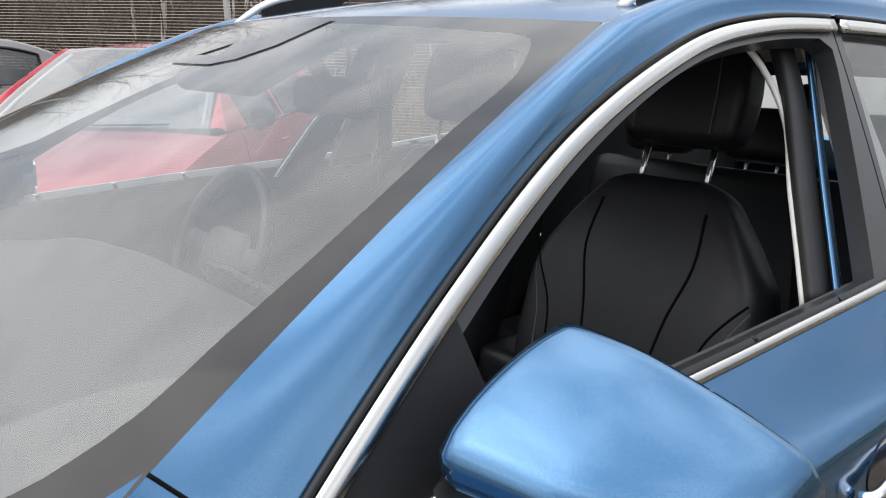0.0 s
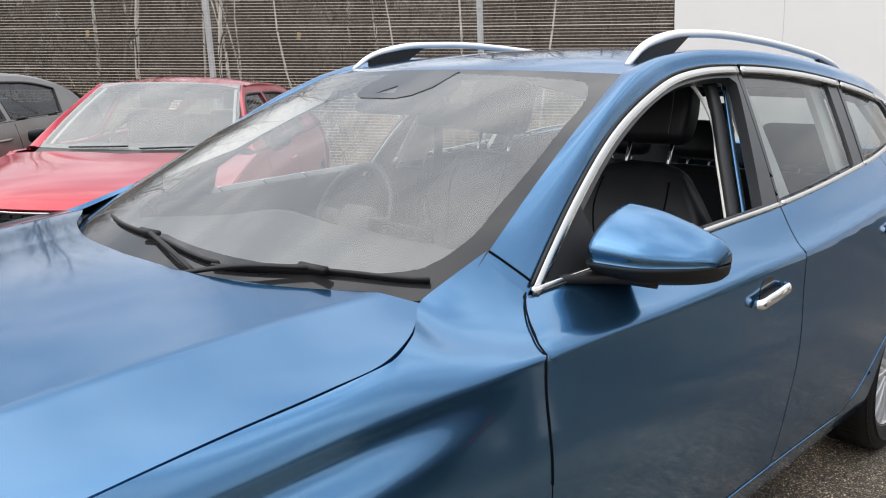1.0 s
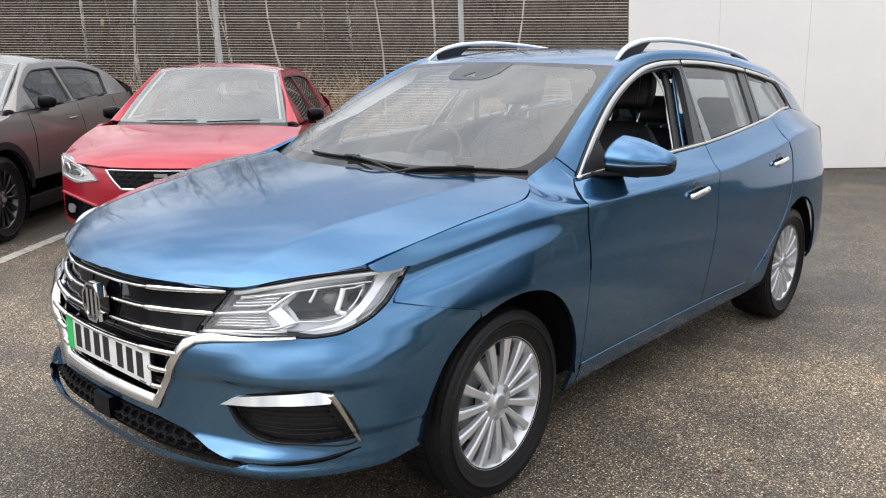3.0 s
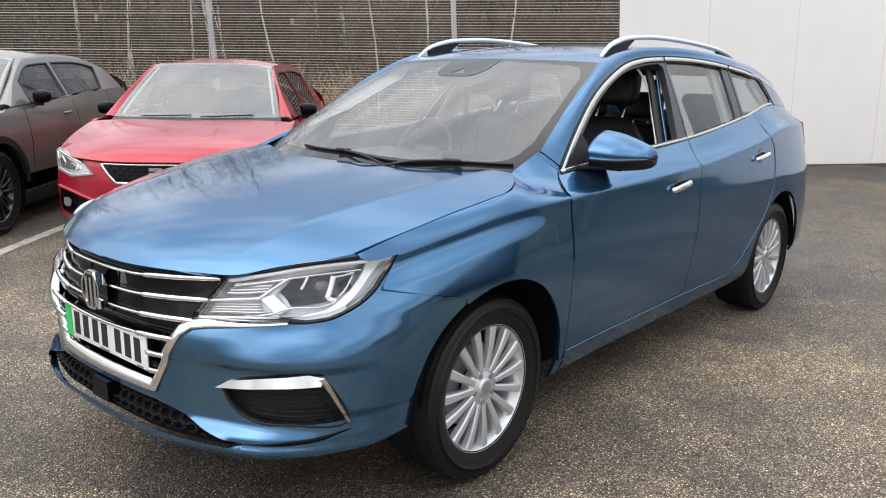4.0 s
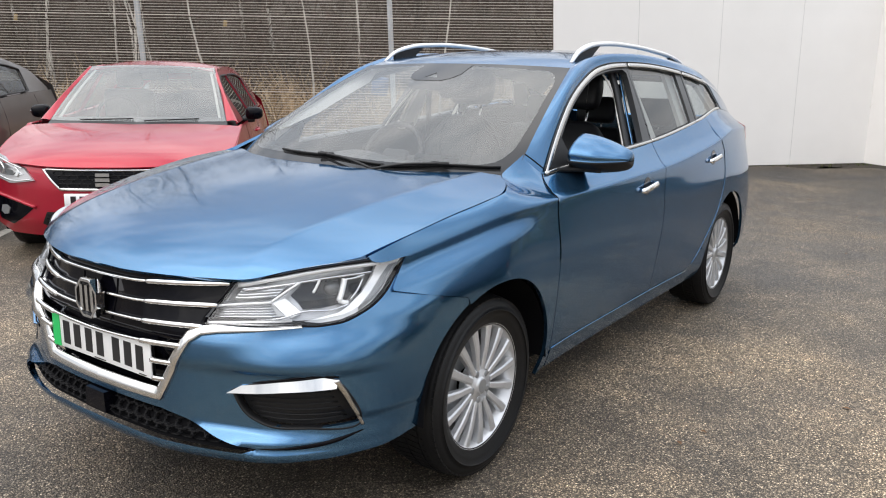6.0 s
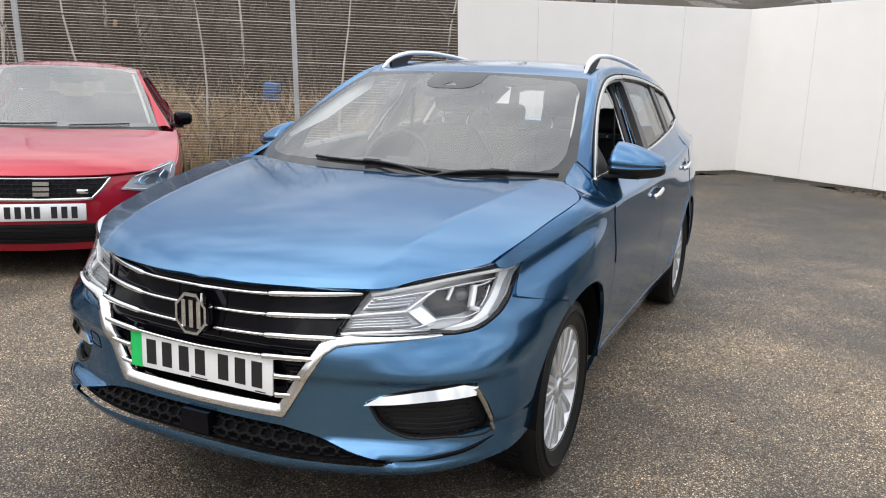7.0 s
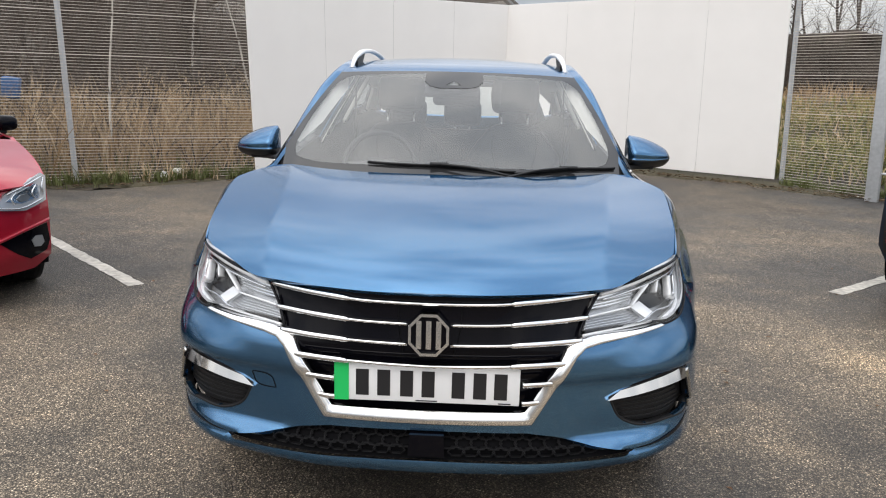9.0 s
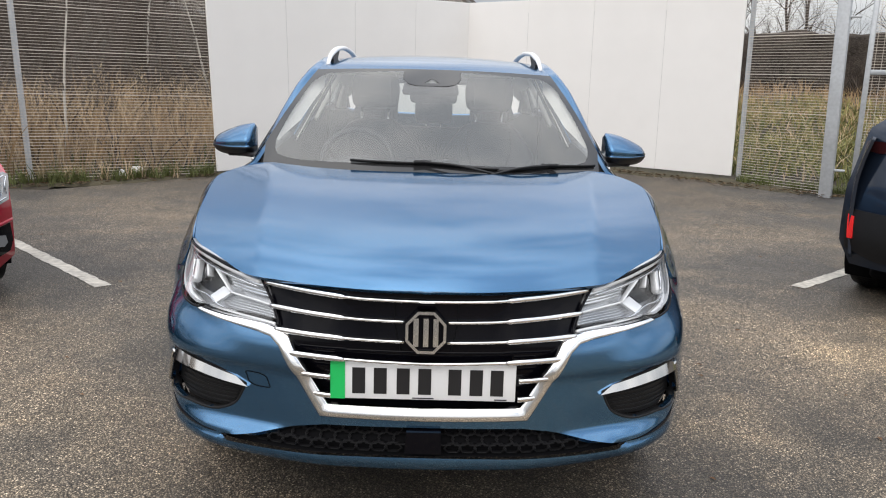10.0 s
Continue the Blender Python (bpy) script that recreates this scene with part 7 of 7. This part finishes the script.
front_piece(rfront, radd, "fog_lamp", [(0.69, 0.385), (0.72, 0.405), (0.76, 0.40), (0.772, 0.355), (0.745, 0.335), (0.705, 0.342)], LAMP_GREY, 0.012, "clear fog lamp", sym=False)
wrap = lambda x, z, out: rfront(x, z, out + 0.034 * np.clip((np.asarray(z, float) - 0.655) / 0.10, 0, 1))
lamp_r = [(0.475, 0.592), (0.55, 0.672), (0.68, 0.722), (0.790, 0.768), (0.822, 0.745), (0.805, 0.605), (0.66, 0.566)]
front_piece(wrap, radd, "headlamp", lamp_r, LAMP_BACK, 0.022, "clear headlamp", depth=0.03, sym=False)
front_piece(wrap, radd, "lamp_bezel", [(0.55, 0.632), (0.62, 0.672), (0.74, 0.712), (0.775, 0.69), (0.76, 0.632), (0.64, 0.612)], LAMP_SILVER, 0.027, sym=False)
front_piece(wrap, radd, "projector", [(0.615, 0.640), (0.64, 0.660), (0.68, 0.663), (0.70, 0.642), (0.68, 0.622), (0.64, 0.620)], LAMP_GLASS, 0.032, sym=False)
for pts in ([(0.495, 0.600), (0.64, 0.585), (0.79, 0.622)], [(0.56, 0.672), (0.68, 0.710), (0.79, 0.748)], [(0.60, 0.612), (0.585, 0.640), (0.615, 0.680)], [(0.73, 0.625), (0.715, 0.660), (0.745, 0.705)], [(0.79, 0.64), (0.785, 0.69), (0.80, 0.738)]):
    front_line(wrap, radd, "lamp_guide", pts, 0.007, 0.008, LAMP_SILVER, 0.027)

grey_spec = dict(length=4.45, width=1.84, sill=0.17, shoulder=1.0, axles=(0.90, 3.58), tyre=0.345, arch=0.40, bonnet=([0.0, 0.06, 0.25, 0.7, 1.15], [0.74, 0.80, 0.88, 0.965, 1.02]), belt=[1.00, 1.03, 1.10, 1.12],
    roof=([2.02, 2.5, 3.2, 3.85], [1.44, 1.500, 1.485, 1.41]), roof_half=0.56, lean=[0.05, 0.0, 0.0, 0.02, 0.09], bow=0.34, corner=0.28, screen=(1.26, 2.00), pillar=2.45, glass_end=3.45, door_cuts=(1.42, 2.46, 3.42), handle=0.92, mirror=PIANO, cladding=True, wheel_label="dark multi-spoke alloy wheel")
DARKALLOY = material("dark_alloy", (0.05, 0.05, 0.055), 0.3, 0.8, coat=0.5)
grey_car, gfront, gside, gadd, _ = parked_car("crossover", "grey metallic crossover with dark wheels and black arches", GREY, grey_spec, pose(-4.53, 0.12, 0, 0, 0, 43), DARKALLOY)
front_piece(gfront, gadd, "headlamp", [(0.42, 0.66), (0.60, 0.72), (0.84, 0.78), (0.84, 0.70), (0.60, 0.66)], DRL, 0.004, "clear headlamp", sym=False)
front_piece(gfront, gadd, "grille", [(0, 0.66), (0.40, 0.64), (0.34, 0.44), (0, 0.42)], PIANO, 0.004, "black grille")

dark_spec = dict(grey_spec, length=4.35, belt=[0.99, 1.02, 1.08, 1.10])
dark_car, _, dside, dadd, dtail = parked_car("crossover", "dark navy crossover with a red rear reflector", NAVY, dark_spec, pose(6.30, 5.46, 0, 0, 0, 135), DARKALLOY)

DARKLENS = material("smoked_red_lens", (0.028, 0.006, 0.007), 0.12, coat=0.8)
REFLECT = material("bright_red_reflector", (0.85, 0.03, 0.03), 0.2, coat=0.6)


def tail_piece(name, loop, mat, out, label=""):
    v, f = region([np.array(loop)], 0.015, lambda x, z: dtail(x, z) + np.array([0, out, 0]), depth=-0.01)
    mesh_object(name, v, f, mat, dark_car, label, flip=True)
    mesh_object(name, v * (-1, 1, 1), f, mat, dark_car, label)


tail_piece("bumper_panel", [(0.30, 0.60), (0.78, 0.62), (0.84, 0.60), (0.82, 0.36), (0.60, 0.30), (0.30, 0.30)], BLACK, 0.012, "black rear bumper panel")
tail_piece("reflector", [(0.775, 0.575), (0.815, 0.585), (0.800, 0.43), (0.765, 0.43)], REFLECT, 0.024, "bright red rear reflector")
tail_piece("tail_lamp", [(0.50, 1.06), (0.79, 1.06), (0.80, 1.00), (0.68, 0.985), (0.50, 1.02)], DARKLENS, 0.010, "dark smoked red tail lamp")

# ---- bank: dry grass, brush, bare trees ----
rng = random.Random(11)


def blades(n, place, size, mat, name, label, lean=0.75, width=0.007):
    """Many single blades or stems, each a bent sliver."""
    v, f = [], []
    for _ in range(n):
        x, y = place()
        if noise.noise(Vector((x * 0.9, y * 0.9, 3.0))) < rng.uniform(-0.55, 0.35):
            continue
        z = float(land(np.array([x]), np.array([y]))[0]) - 0.02
        h = rng.uniform(*size)
        a = rng.uniform(0, 2 * math.pi)
        b = rng.uniform(0, 2 * math.pi)
        l = h * rng.uniform(0.05, lean)
        dx, dy = math.cos(a) * l, math.sin(a) * l
        w = width * rng.uniform(0.6, 1.4)
        wx, wy = math.cos(b) * w, math.sin(b) * w
        k = len(v)
        v += [(x - wx, y - wy, z), (x + wx, y + wy, z), (x + dx * 0.35 - wx * 0.8, y + dy * 0.35 - wy * 0.8, z + h * 0.55), (x + dx * 0.35 + wx * 0.8, y + dy * 0.35 + wy * 0.8, z + h * 0.55), (x + dx, y + dy, z + h)]
        f += [(k, k + 1, k + 3, k + 2), (k + 2, k + 3, k + 4)]
    ob = mesh_object(name, v, f, mat, smooth=False)
    return tagged(ob, label, "grass", kind="stuff")


def along(d0, d1, far, toward_east=None):
    """A place behind the fence, between d0 and d1 metres out, within far metres along it."""
    def pick():
        while True:
            east = rng.random() < 0.45 if toward_east is None else toward_east
            d = rng.uniform(d0, d1)
            t = rng.uniform(-1, far)
            e = ED if east else WD
            n = np.array([-ED[1], ED[0]]) if east else np.array([WD[1], -WD[0]])
            n = n if n[1] > 0 else -n
            p = CORNER + e * t + n * d
            if float(behind(np.array([p[0]]), np.array([p[1]]))[0]) > 0.1:
                return float(p[0]), float(p[1])
    return pick


blades(21000, along(0.5, 4.5, 17, False), (0.20, 0.90), STRAW, "dry_grass", "tall straw-brown dry grass on the bank")
blades(6500, along(0.6, 5.5, 17, False), (0.35, 1.10), STRAW_B, "dry_grass", "pale dry grass stems on the bank", lean=1.0)
blades(5000, along(0.1, 1.2, 17), (0.08, 0.35), GRASS, "grass", "green grass tufts along the fence")
blades(5000, along(0.5, 6.0, 13, True), (0.12, 0.38), STRAW_B, "dry_grass", "pale dry grass on the open bank", lean=1.4)
blades(9000, along(4.0, 11.0, 15, True), (0.15, 0.42), STRAW, "dry_grass", "brown dead stems on the open bank", lean=1.0)
blades(30000, along(0.6, 7.0, 15, True), (0.08, 0.24), GRASS, "grass", "green grass on the open bank", lean=1.8, width=0.010)
blades(22000, along(0.8, 8.0, 16, True), (0.10, 0.28), MEADOW, "grass", "yellow-green rough grass on the open bank", lean=1.8, width=0.012)


def limb(out, p, d, ln, r, depth, bend):
    """A tapered limb and its forks, three-sided prisms in out."""
    n = 3 if depth > 1 else 2
    pts, q, dd = [p], p.copy(), d.copy()
    for _ in range(n):
        dd = dd + np.array([rng.uniform(-bend, bend), rng.uniform(-bend, bend), rng.uniform(-bend * 0.3, bend * 0.6)])
        dd /= np.linalg.norm(dd)
        q = q + dd * ln / n
        pts.append(q.copy())
    rad = np.linspace(r, r * 0.55, n + 1)
    side = np.cross(dd, (0.3, 0.5, 0.8))
    side /= np.linalg.norm(side) + 1e-9
    up = np.cross(side, dd)
    k = out["n"]
    for c, rr in zip(pts, rad):
        for a in (0, 2.09, 4.19):
            out["v"].append(c + rr * (math.cos(a) * side + math.sin(a) * up))
    for i in range(n):
        for a in range(3):
            b = (a + 1) % 3
            out["f"].append((k + i * 3 + a, k + i * 3 + b, k + i * 3 + 3 + b, k + i * 3 + 3 + a))
    out["n"] += 3 * (n + 1)
    if depth <= 0:
        return
    for _ in range(rng.choice((2, 3, 3, 4)) if depth > 1 else rng.choice((2, 3))):
        t = rng.randint(1, n)
        nd = dd * 0.75 + np.array([rng.uniform(-0.8, 0.8), rng.uniform(-0.8, 0.8), rng.uniform(-0.15, 0.7)])
        nd /= np.linalg.norm(nd)
        limb(out, pts[t], nd, ln * rng.uniform(0.5, 0.72), rad[t] * rng.uniform(0.45, 0.65), depth - 1, bend)


def bare_tree(x, y, h, r, bark, label, depth=3):
    z = float(land(np.array([x]), np.array([y]))[0]) - 0.1
    root = tagged(new("bare_tree"), label, "tree", group="bare trees on the bank")
    root.matrix_basis = pose(x, y, z)
    crown = dict(v=[], f=[], n=0)
    p, d = np.zeros(3), np.array([rng.uniform(-0.12, 0.12), rng.uniform(-0.12, 0.12), 1.0])
    pts = [p]
    for _ in range(6):
        d = d + np.array([rng.uniform(-0.12, 0.12), rng.uniform(-0.12, 0.12), 0.1])
        d /= np.linalg.norm(d)
        p = p + d * h / 6
        pts.append(p)
    rad = np.linspace(r, r * 0.25, 7)
    v, f = sweep(np.array(pts), oval(2, 2, 6), (0.1, 1, 0.1), scale=rad)
    mesh_object("trunk", v, f, bark, root)
    for i in range(1, 7):
        for _ in range(rng.choice((2, 3, 4))):
            a = rng.uniform(0, 6.28)
            limb(crown, np.array(pts[i]), np.array([math.cos(a) * 0.8, math.sin(a) * 0.8, rng.uniform(0.3, 1.0)]) / 1.2, h * rng.uniform(0.16, 0.30), rad[i] * 0.5, depth - 1, 0.25)
    mesh_object("crown", crown["v"], crown["f"], TWIG, root, smooth=False)
    return root


def brush(n, pick, size, name, label, mat=TWIG, r=0.010):
    out = dict(v=[], f=[], n=0)
    for _ in range(n):
        x, y = pick()
        z = float(land(np.array([x]), np.array([y]))[0]) - 0.05
        for _ in range(rng.choice((2, 3, 4))):
            a = rng.uniform(0, 6.28)
            limb(out, np.array([x, y, z]), np.array([math.cos(a) * 0.45, math.sin(a) * 0.45, 1.0]), rng.uniform(*size), r, 2, 0.3)
    return tagged(mesh_object(name, out["v"], out["f"], mat, smooth=False), label, "brush", kind="stuff")


brush(300, along(0.5, 4.0, 18, False), (0.3, 0.75), "brushwood", "low dark stems among the grass", BARK)
brush(520, along(3.0, 9.0, 24, False), (0.6, 1.5), "brushwood", "dense brown leafless brushwood behind the fence", r=0.014)
brush(650, along(6.0, 18.0, 30, False), (1.0, 2.2), "brushwood", "dense brown leafless thicket on the bank", r=0.017)
brush(420, along(10.6, 12.6, 26, True), (0.45, 0.72), "brushwood", "dark leafless stems in front of the hedge", r=0.022)

brush(170, along(15.0, 26.0, 24, True), (1.0, 1.9), "brushwood", "thin leafless scrub beyond the hedge", r=0.012)

# the cut hedge on the far side of the field
en = np.array([-ED[1], ED[0]])
en = en if en[1] > 0 else -en
hv, hf = [], []
profile = [(-0.75, -0.3), (-0.80, 0.2), (-0.78, 0.55), (-0.74, 0.9), (-0.70, 1.2), (-0.62, 1.42), (-0.40, 1.52), (0.0, 1.54), (0.45, 1.50), (0.75, 1.2), (0.80, 0.5), (0.80, -0.3)]
cols = 170
for i in range(cols):
    c = CORNER + ED * (-2 + 34 * i / (cols - 1)) + en * 12.6
    g = float(land(c[:1], c[1:])[0])
    for a_, h_ in profile:
        b_ = noise.noise(Vector((c[0] * 2.3, c[1] * 2.3, h_ * 3.0))) * 0.13 + rng.uniform(-0.05, 0.05)
        q = c + en * (a_ + b_)
        hv.append((q[0], q[1], g + h_ + (b_ * 0.6 if h_ > 0.3 else 0)))
m_ = len(profile)
hf = [(i * m_ + j, i * m_ + j + 1, (i + 1) * m_ + j + 1, (i + 1) * m_ + j) for i in range(cols - 1) for j in range(m_ - 1)]
tagged(mesh_object("hedge", hv, hf, HEDGE), "dense grey-brown leafless hedge cut flat along the field", "hedge", kind="stuff")
for k in range(16):
    x, y = along(1.2, 6.0, 22, False)()
    bare_tree(x, y, rng.uniform(3.0, 4.6), rng.uniform(0.018, 0.032), BIRCH, "thin pale-barked leafless birch sapling", 2)
for k in range(46):
    x, y = along(3.0, 15.0, 26, False)()
    pale = rng.random() < 0.4
    bare_tree(x, y, rng.uniform(3.2, 5.6), rng.uniform(0.03, 0.07), BIRCH if pale else BARK, "slender pale-barked leafless birch" if pale else "slender grey-brown leafless tree")
for k in range(10):
    x, y = along(20.0, 34.0, 26, True)()
    bare_tree(x, y, rng.uniform(3.6, 7), rng.uniform(0.05, 0.11), BARK, "leafless tree against the sky", 4)
# a loose clump of trees stands behind the hedge by the gate
for x, y in ((9.6, 23.6), (10.9, 22.4), (11.6, 24.8), (12.4, 23.0), (13.3, 25.6), (10.2, 26.4), (14.2, 23.4), (12.8, 28.0)):
    bare_tree(x, y, rng.uniform(4.2, 6.2), rng.uniform(0.04, 0.07), BARK, "leafless tree with a twiggy crown behind the hedge", 4)

# ---- gate, verge and small things at the fence ----
gate_rz = math.degrees(math.atan2(ED[1], ED[0]))
post_ = tagged(new("gate_post"), "thick galvanised square gate post", "post")
post_.matrix_basis = pose(POST[0], POST[1], float(rise(*POST)), -0.4, -1.2, gate_rz)
bm = rounded_box((0.15, 0.15, 3.4), 0.012, 2, (0, 0, 1.69))
part("shaft", bm, GALV, post_)
for z in (0.35, 2.25):
    bm = rounded_box((0.16, 0.03, 0.03), 0.008, 2, (0.12, 0, z))
    part("hinge", bm, GALV, post_)
gate = tagged(new("metal_gate"), "galvanised mesh gate leaf standing closed", "gate")
gate.matrix_basis = pose(POST[0] + ED[0] * 0.30, POST[1] + ED[1] * 0.30, 0, 0, 0, gate_rz)
for x in (0.0, 1.5, 3.0):
    bm = rounded_box((0.06, 0.06, 3.0), 0.006, 1, (x, 0, 1.62))
    part("upright", bm, GALV, gate)
for z in (0.15, 1.62, 3.09):
    bm = rounded_box((2.94, 0.05, 0.06), 0.006, 1, (1.5, 0.0, z))
    part("rail", bm, GALV, gate)
wires = []
for i in range(84):
    z = 0.18 + i * 0.034
    wires.append(prism([(0.03, 0.0), (2.97, 0.0), (2.97, 0.005), (0.03, 0.005)], z, z + 0.004, axis=2))
for i in range(38):
    x = 0.06 + i * 0.077
    wires.append(prism([(x, 0.006), (x + 0.004, 0.006), (x + 0.004, 0.01), (x, 0.01)], 0.16, 3.08, axis=2))
v, f = joined(wires)
tagged(mesh_object("mesh", v, f, WIRE, gate, smooth=False), kind="stuff")


def verge(p0, p1, inner, name):
    """A ragged strip of moss and dirt along the foot of a fence."""
    d = (p1 - p0) / np.linalg.norm(p1 - p0)
    n = np.array([d[1], -d[0]])
    n = n if n[1] < 0 else -n
    ln = np.linalg.norm(p1 - p0)
    r_ = random.Random(4)
    k = int(ln / 0.12)
    v, f = [], []
    for i in range(k + 1):
        c = p0 + d * ln * i / k
        w = inner * (0.65 + 0.35 * math.sin(i * 0.37) + r_.uniform(-0.18, 0.18))
        for j, t in enumerate((-0.25, 0.0, 0.5, 1.0)):
            q = c + n * (w * t if t > 0 else t)
            v.append((q[0], q[1], float(rise(q[0], q[1])) + (0.035, 0.030, 0.018 + r_.uniform(0, 0.012), -0.014)[j]))
    for i in range(k):
        for j in range(3):
            f.append((i * 4 + j, i * 4 + j + 1, (i + 1) * 4 + j + 1, (i + 1) * 4 + j))
    ob = mesh_object(name, v, f, MOSS, smooth=True)
    return tagged(ob, "mossy dirt strip along the fence foot", "verge", kind="structure")


verge(POLE - 4 * step_w, WEST_END + (CORNER - WEST_END) * 0.02, 0.34, "ground_verge_west")
verge(CORNER + (EAST_END - CORNER) * 0.55, POST + ED * 3.2, 0.42, "ground_verge_east")


def scatter_tufts(p0, p1, count, name, label, mat, size):
    r_ = random.Random(8)
    v, f = [], []
    for _ in range(count):
        c = p0 + (p1 - p0) * r_.random()
        x0, y0 = c[0] + r_.uniform(-0.12, 0.12), c[1] + r_.uniform(-0.14, 0.10)
        for _ in range(r_.randint(14, 30)):
            a, h = r_.uniform(0, 6.28), r_.uniform(*size)
            x, y = x0 + r_.uniform(-0.05, 0.05), y0 + r_.uniform(-0.05, 0.05)
            l = h * r_.uniform(0.3, 0.9)
            k = len(v)
            g = float(rise(x, y))
            wx, wy = 0.004 * math.sin(a), -0.004 * math.cos(a)
            mx, my = x + math.cos(a) * l * 0.4, y + math.sin(a) * l * 0.4
            v += [(x - wx, y - wy, g + 0.01), (x + wx, y + wy, g + 0.01), (mx - wx, my - wy, g + h * 0.65), (mx + wx, my + wy, g + h * 0.65), (x + math.cos(a) * l, y + math.sin(a) * l, g + h * 0.85)]
            f += [(k, k + 1, k + 3, k + 2), (k + 2, k + 3, k + 4)]
    return tagged(mesh_object(name, v, f, mat, smooth=False), label, "grass", kind="stuff")


scatter_tufts(POLE - 2 * step_w, WEST_END, 260, "grass", "green weeds at the fence foot", GRASS, (0.05, 0.22))
scatter_tufts(EAST_END, POST + ED * 2, 90, "grass", "green weeds by the gate post", GRASS, (0.05, 0.18))
scatter_tufts(POLE - 2 * step_w, WEST_END, 70, "dry_grass", "dry stalks at the fence foot", STRAW_B, (0.1, 0.35))



def fallen_leaves(p0, p1, count, label):
    """Curled dead leaves and twigs along the foot of a fence or wall."""
    r_ = random.Random(12)
    d = (p1 - p0) / np.linalg.norm(p1 - p0)
    n = np.array([d[1], -d[0]])
    n = n if n[1] < 0 else -n
    v, f = [], []
    for _ in range(count):
        q = p0 + (p1 - p0) * r_.random() + n * abs(r_.gauss(0.05, 0.17))
        a, l, w = r_.uniform(0, 6.28), r_.uniform(0.02, 0.045), r_.uniform(0.008, 0.018)
        u, t = np.array([math.cos(a), math.sin(a)]), np.array([-math.sin(a), math.cos(a)])
        z = float(rise(q[0], q[1])) + 0.022 + r_.uniform(0, 0.012)
        k = len(v)
        for along_, side_, up in ((-1, 0, 0.004), (-0.2, -1, 0.012), (1, 0, 0.002), (-0.2, 1, 0.010), (-0.1, 0, 0.0)):
            c = q + u * l * along_ + t * w * side_
            v.append((c[0], c[1], z + up))
        f += [(k, k + 1, k + 4), (k + 1, k + 2, k + 4), (k + 2, k + 3, k + 4), (k + 3, k, k + 4)]
    return tagged(mesh_object("fallen_leaves", v, f, LEAF, smooth=False), label, "leaves", kind="stuff")


LEAF = material("dead_leaf", (0.13, 0.085, 0.045), 0.8, grain=(3.0, 0.5))
fallen_leaves(POLE - 2 * step_w, WEST_END, 520, "brown dead leaves along the fence foot")
fallen_leaves(CORNER + (EAST_END - CORNER) * 0.4, POST + ED * 1.5, 420, "brown dead leaves along the hoarding foot")

# litter and tags
LITTER = material("crumpled_white_plastic", (0.78, 0.79, 0.80), 0.5)
TAG = material("yellow_tag", (0.30, 0.22, 0.10), 0.6)
BOXBLUE = material("blue_plastic", (0.04, 0.11, 0.26), 0.5)
r_ = random.Random(2)
for (x, y, s) in ((-3.85, 8.30, 0.10), (-4.02, 8.22, 0.07)):
    bm = bmesh.new()
    bmesh.ops.create_icosphere(bm, subdivisions=2, radius=s)
    for q in bm.verts:
        q.co *= r_.uniform(0.55, 1.15)
        q.co.z = max(q.co.z, -s * 0.5)
    for q in bm.verts:
        q.co += Vector((x, y, s * 0.5 + 0.02))
    tagged(part("litter", bm, LITTER, smooth=False), "crumpled white plastic scrap by the fence", "litter")
for t, z in ((-1.52, 2.02), (-0.68, 1.98), (-2.4, 2.05)):
    c = POLE + step_w * t
    bm = rounded_box((0.05, 0.012, 0.09), 0.004, 1)
    tg = tagged(part("fence_tag", bm, TAG), "small yellowish tag clipped to the fence", "tag", group="fence tags")
    tg.matrix_basis = pose(c[0] + 0.01, c[1] - 0.016, z, 0, 8, math.degrees(math.atan2(step_w[1], step_w[0])))
c = POLE + step_w * -0.16 + np.array([-1.4, 2.2])
bm = rounded_box((0.24, 0.2, 0.30), 0.02, 2)
bx = tagged(part("crate", bm, BOXBLUE), "small faded blue plastic crate in the grass", "crate")
bx.matrix_basis = pose(c[0], c[1], float(land(c[:1], c[1:])[0]) + 0.72, 4, 6, 20)

# fallen leaves and grit on the asphalt
LEAFM = material("fallen_leaves", (0.16, 0.085, 0.04), 0.8, grain=(3, 0.4))
v, f = [], []
for _ in range(260):
    x, y = r_.uniform(-6, 6), r_.uniform(-2, 8.5)
    if behind(np.array([x]), np.array([y]))[0] > -0.2 or (abs(x) < 1.0 and 0 < y < 4.6):
        continue
    a, s = r_.uniform(0, 6.28), r_.uniform(0.008, 0.022)
    k = len(v)
    for j, (u, w_) in enumerate(((1, 0), (0, 0.5), (-1, 0), (0, -0.5))):
        v.append((x + s * (u * math.cos(a) - w_ * math.sin(a)), y + s * (u * math.sin(a) + w_ * math.cos(a)), float(rise(x, y)) + 0.004 + (0.004 if j % 2 else 0.0)))
    f.append((k + 3, k + 2, k + 1, k)[::-1])
tagged(mesh_object("fallen_leaves", v, f, LEAFM, smooth=False), "scattered brown leaf scraps on the asphalt", "leaves", kind="stuff")
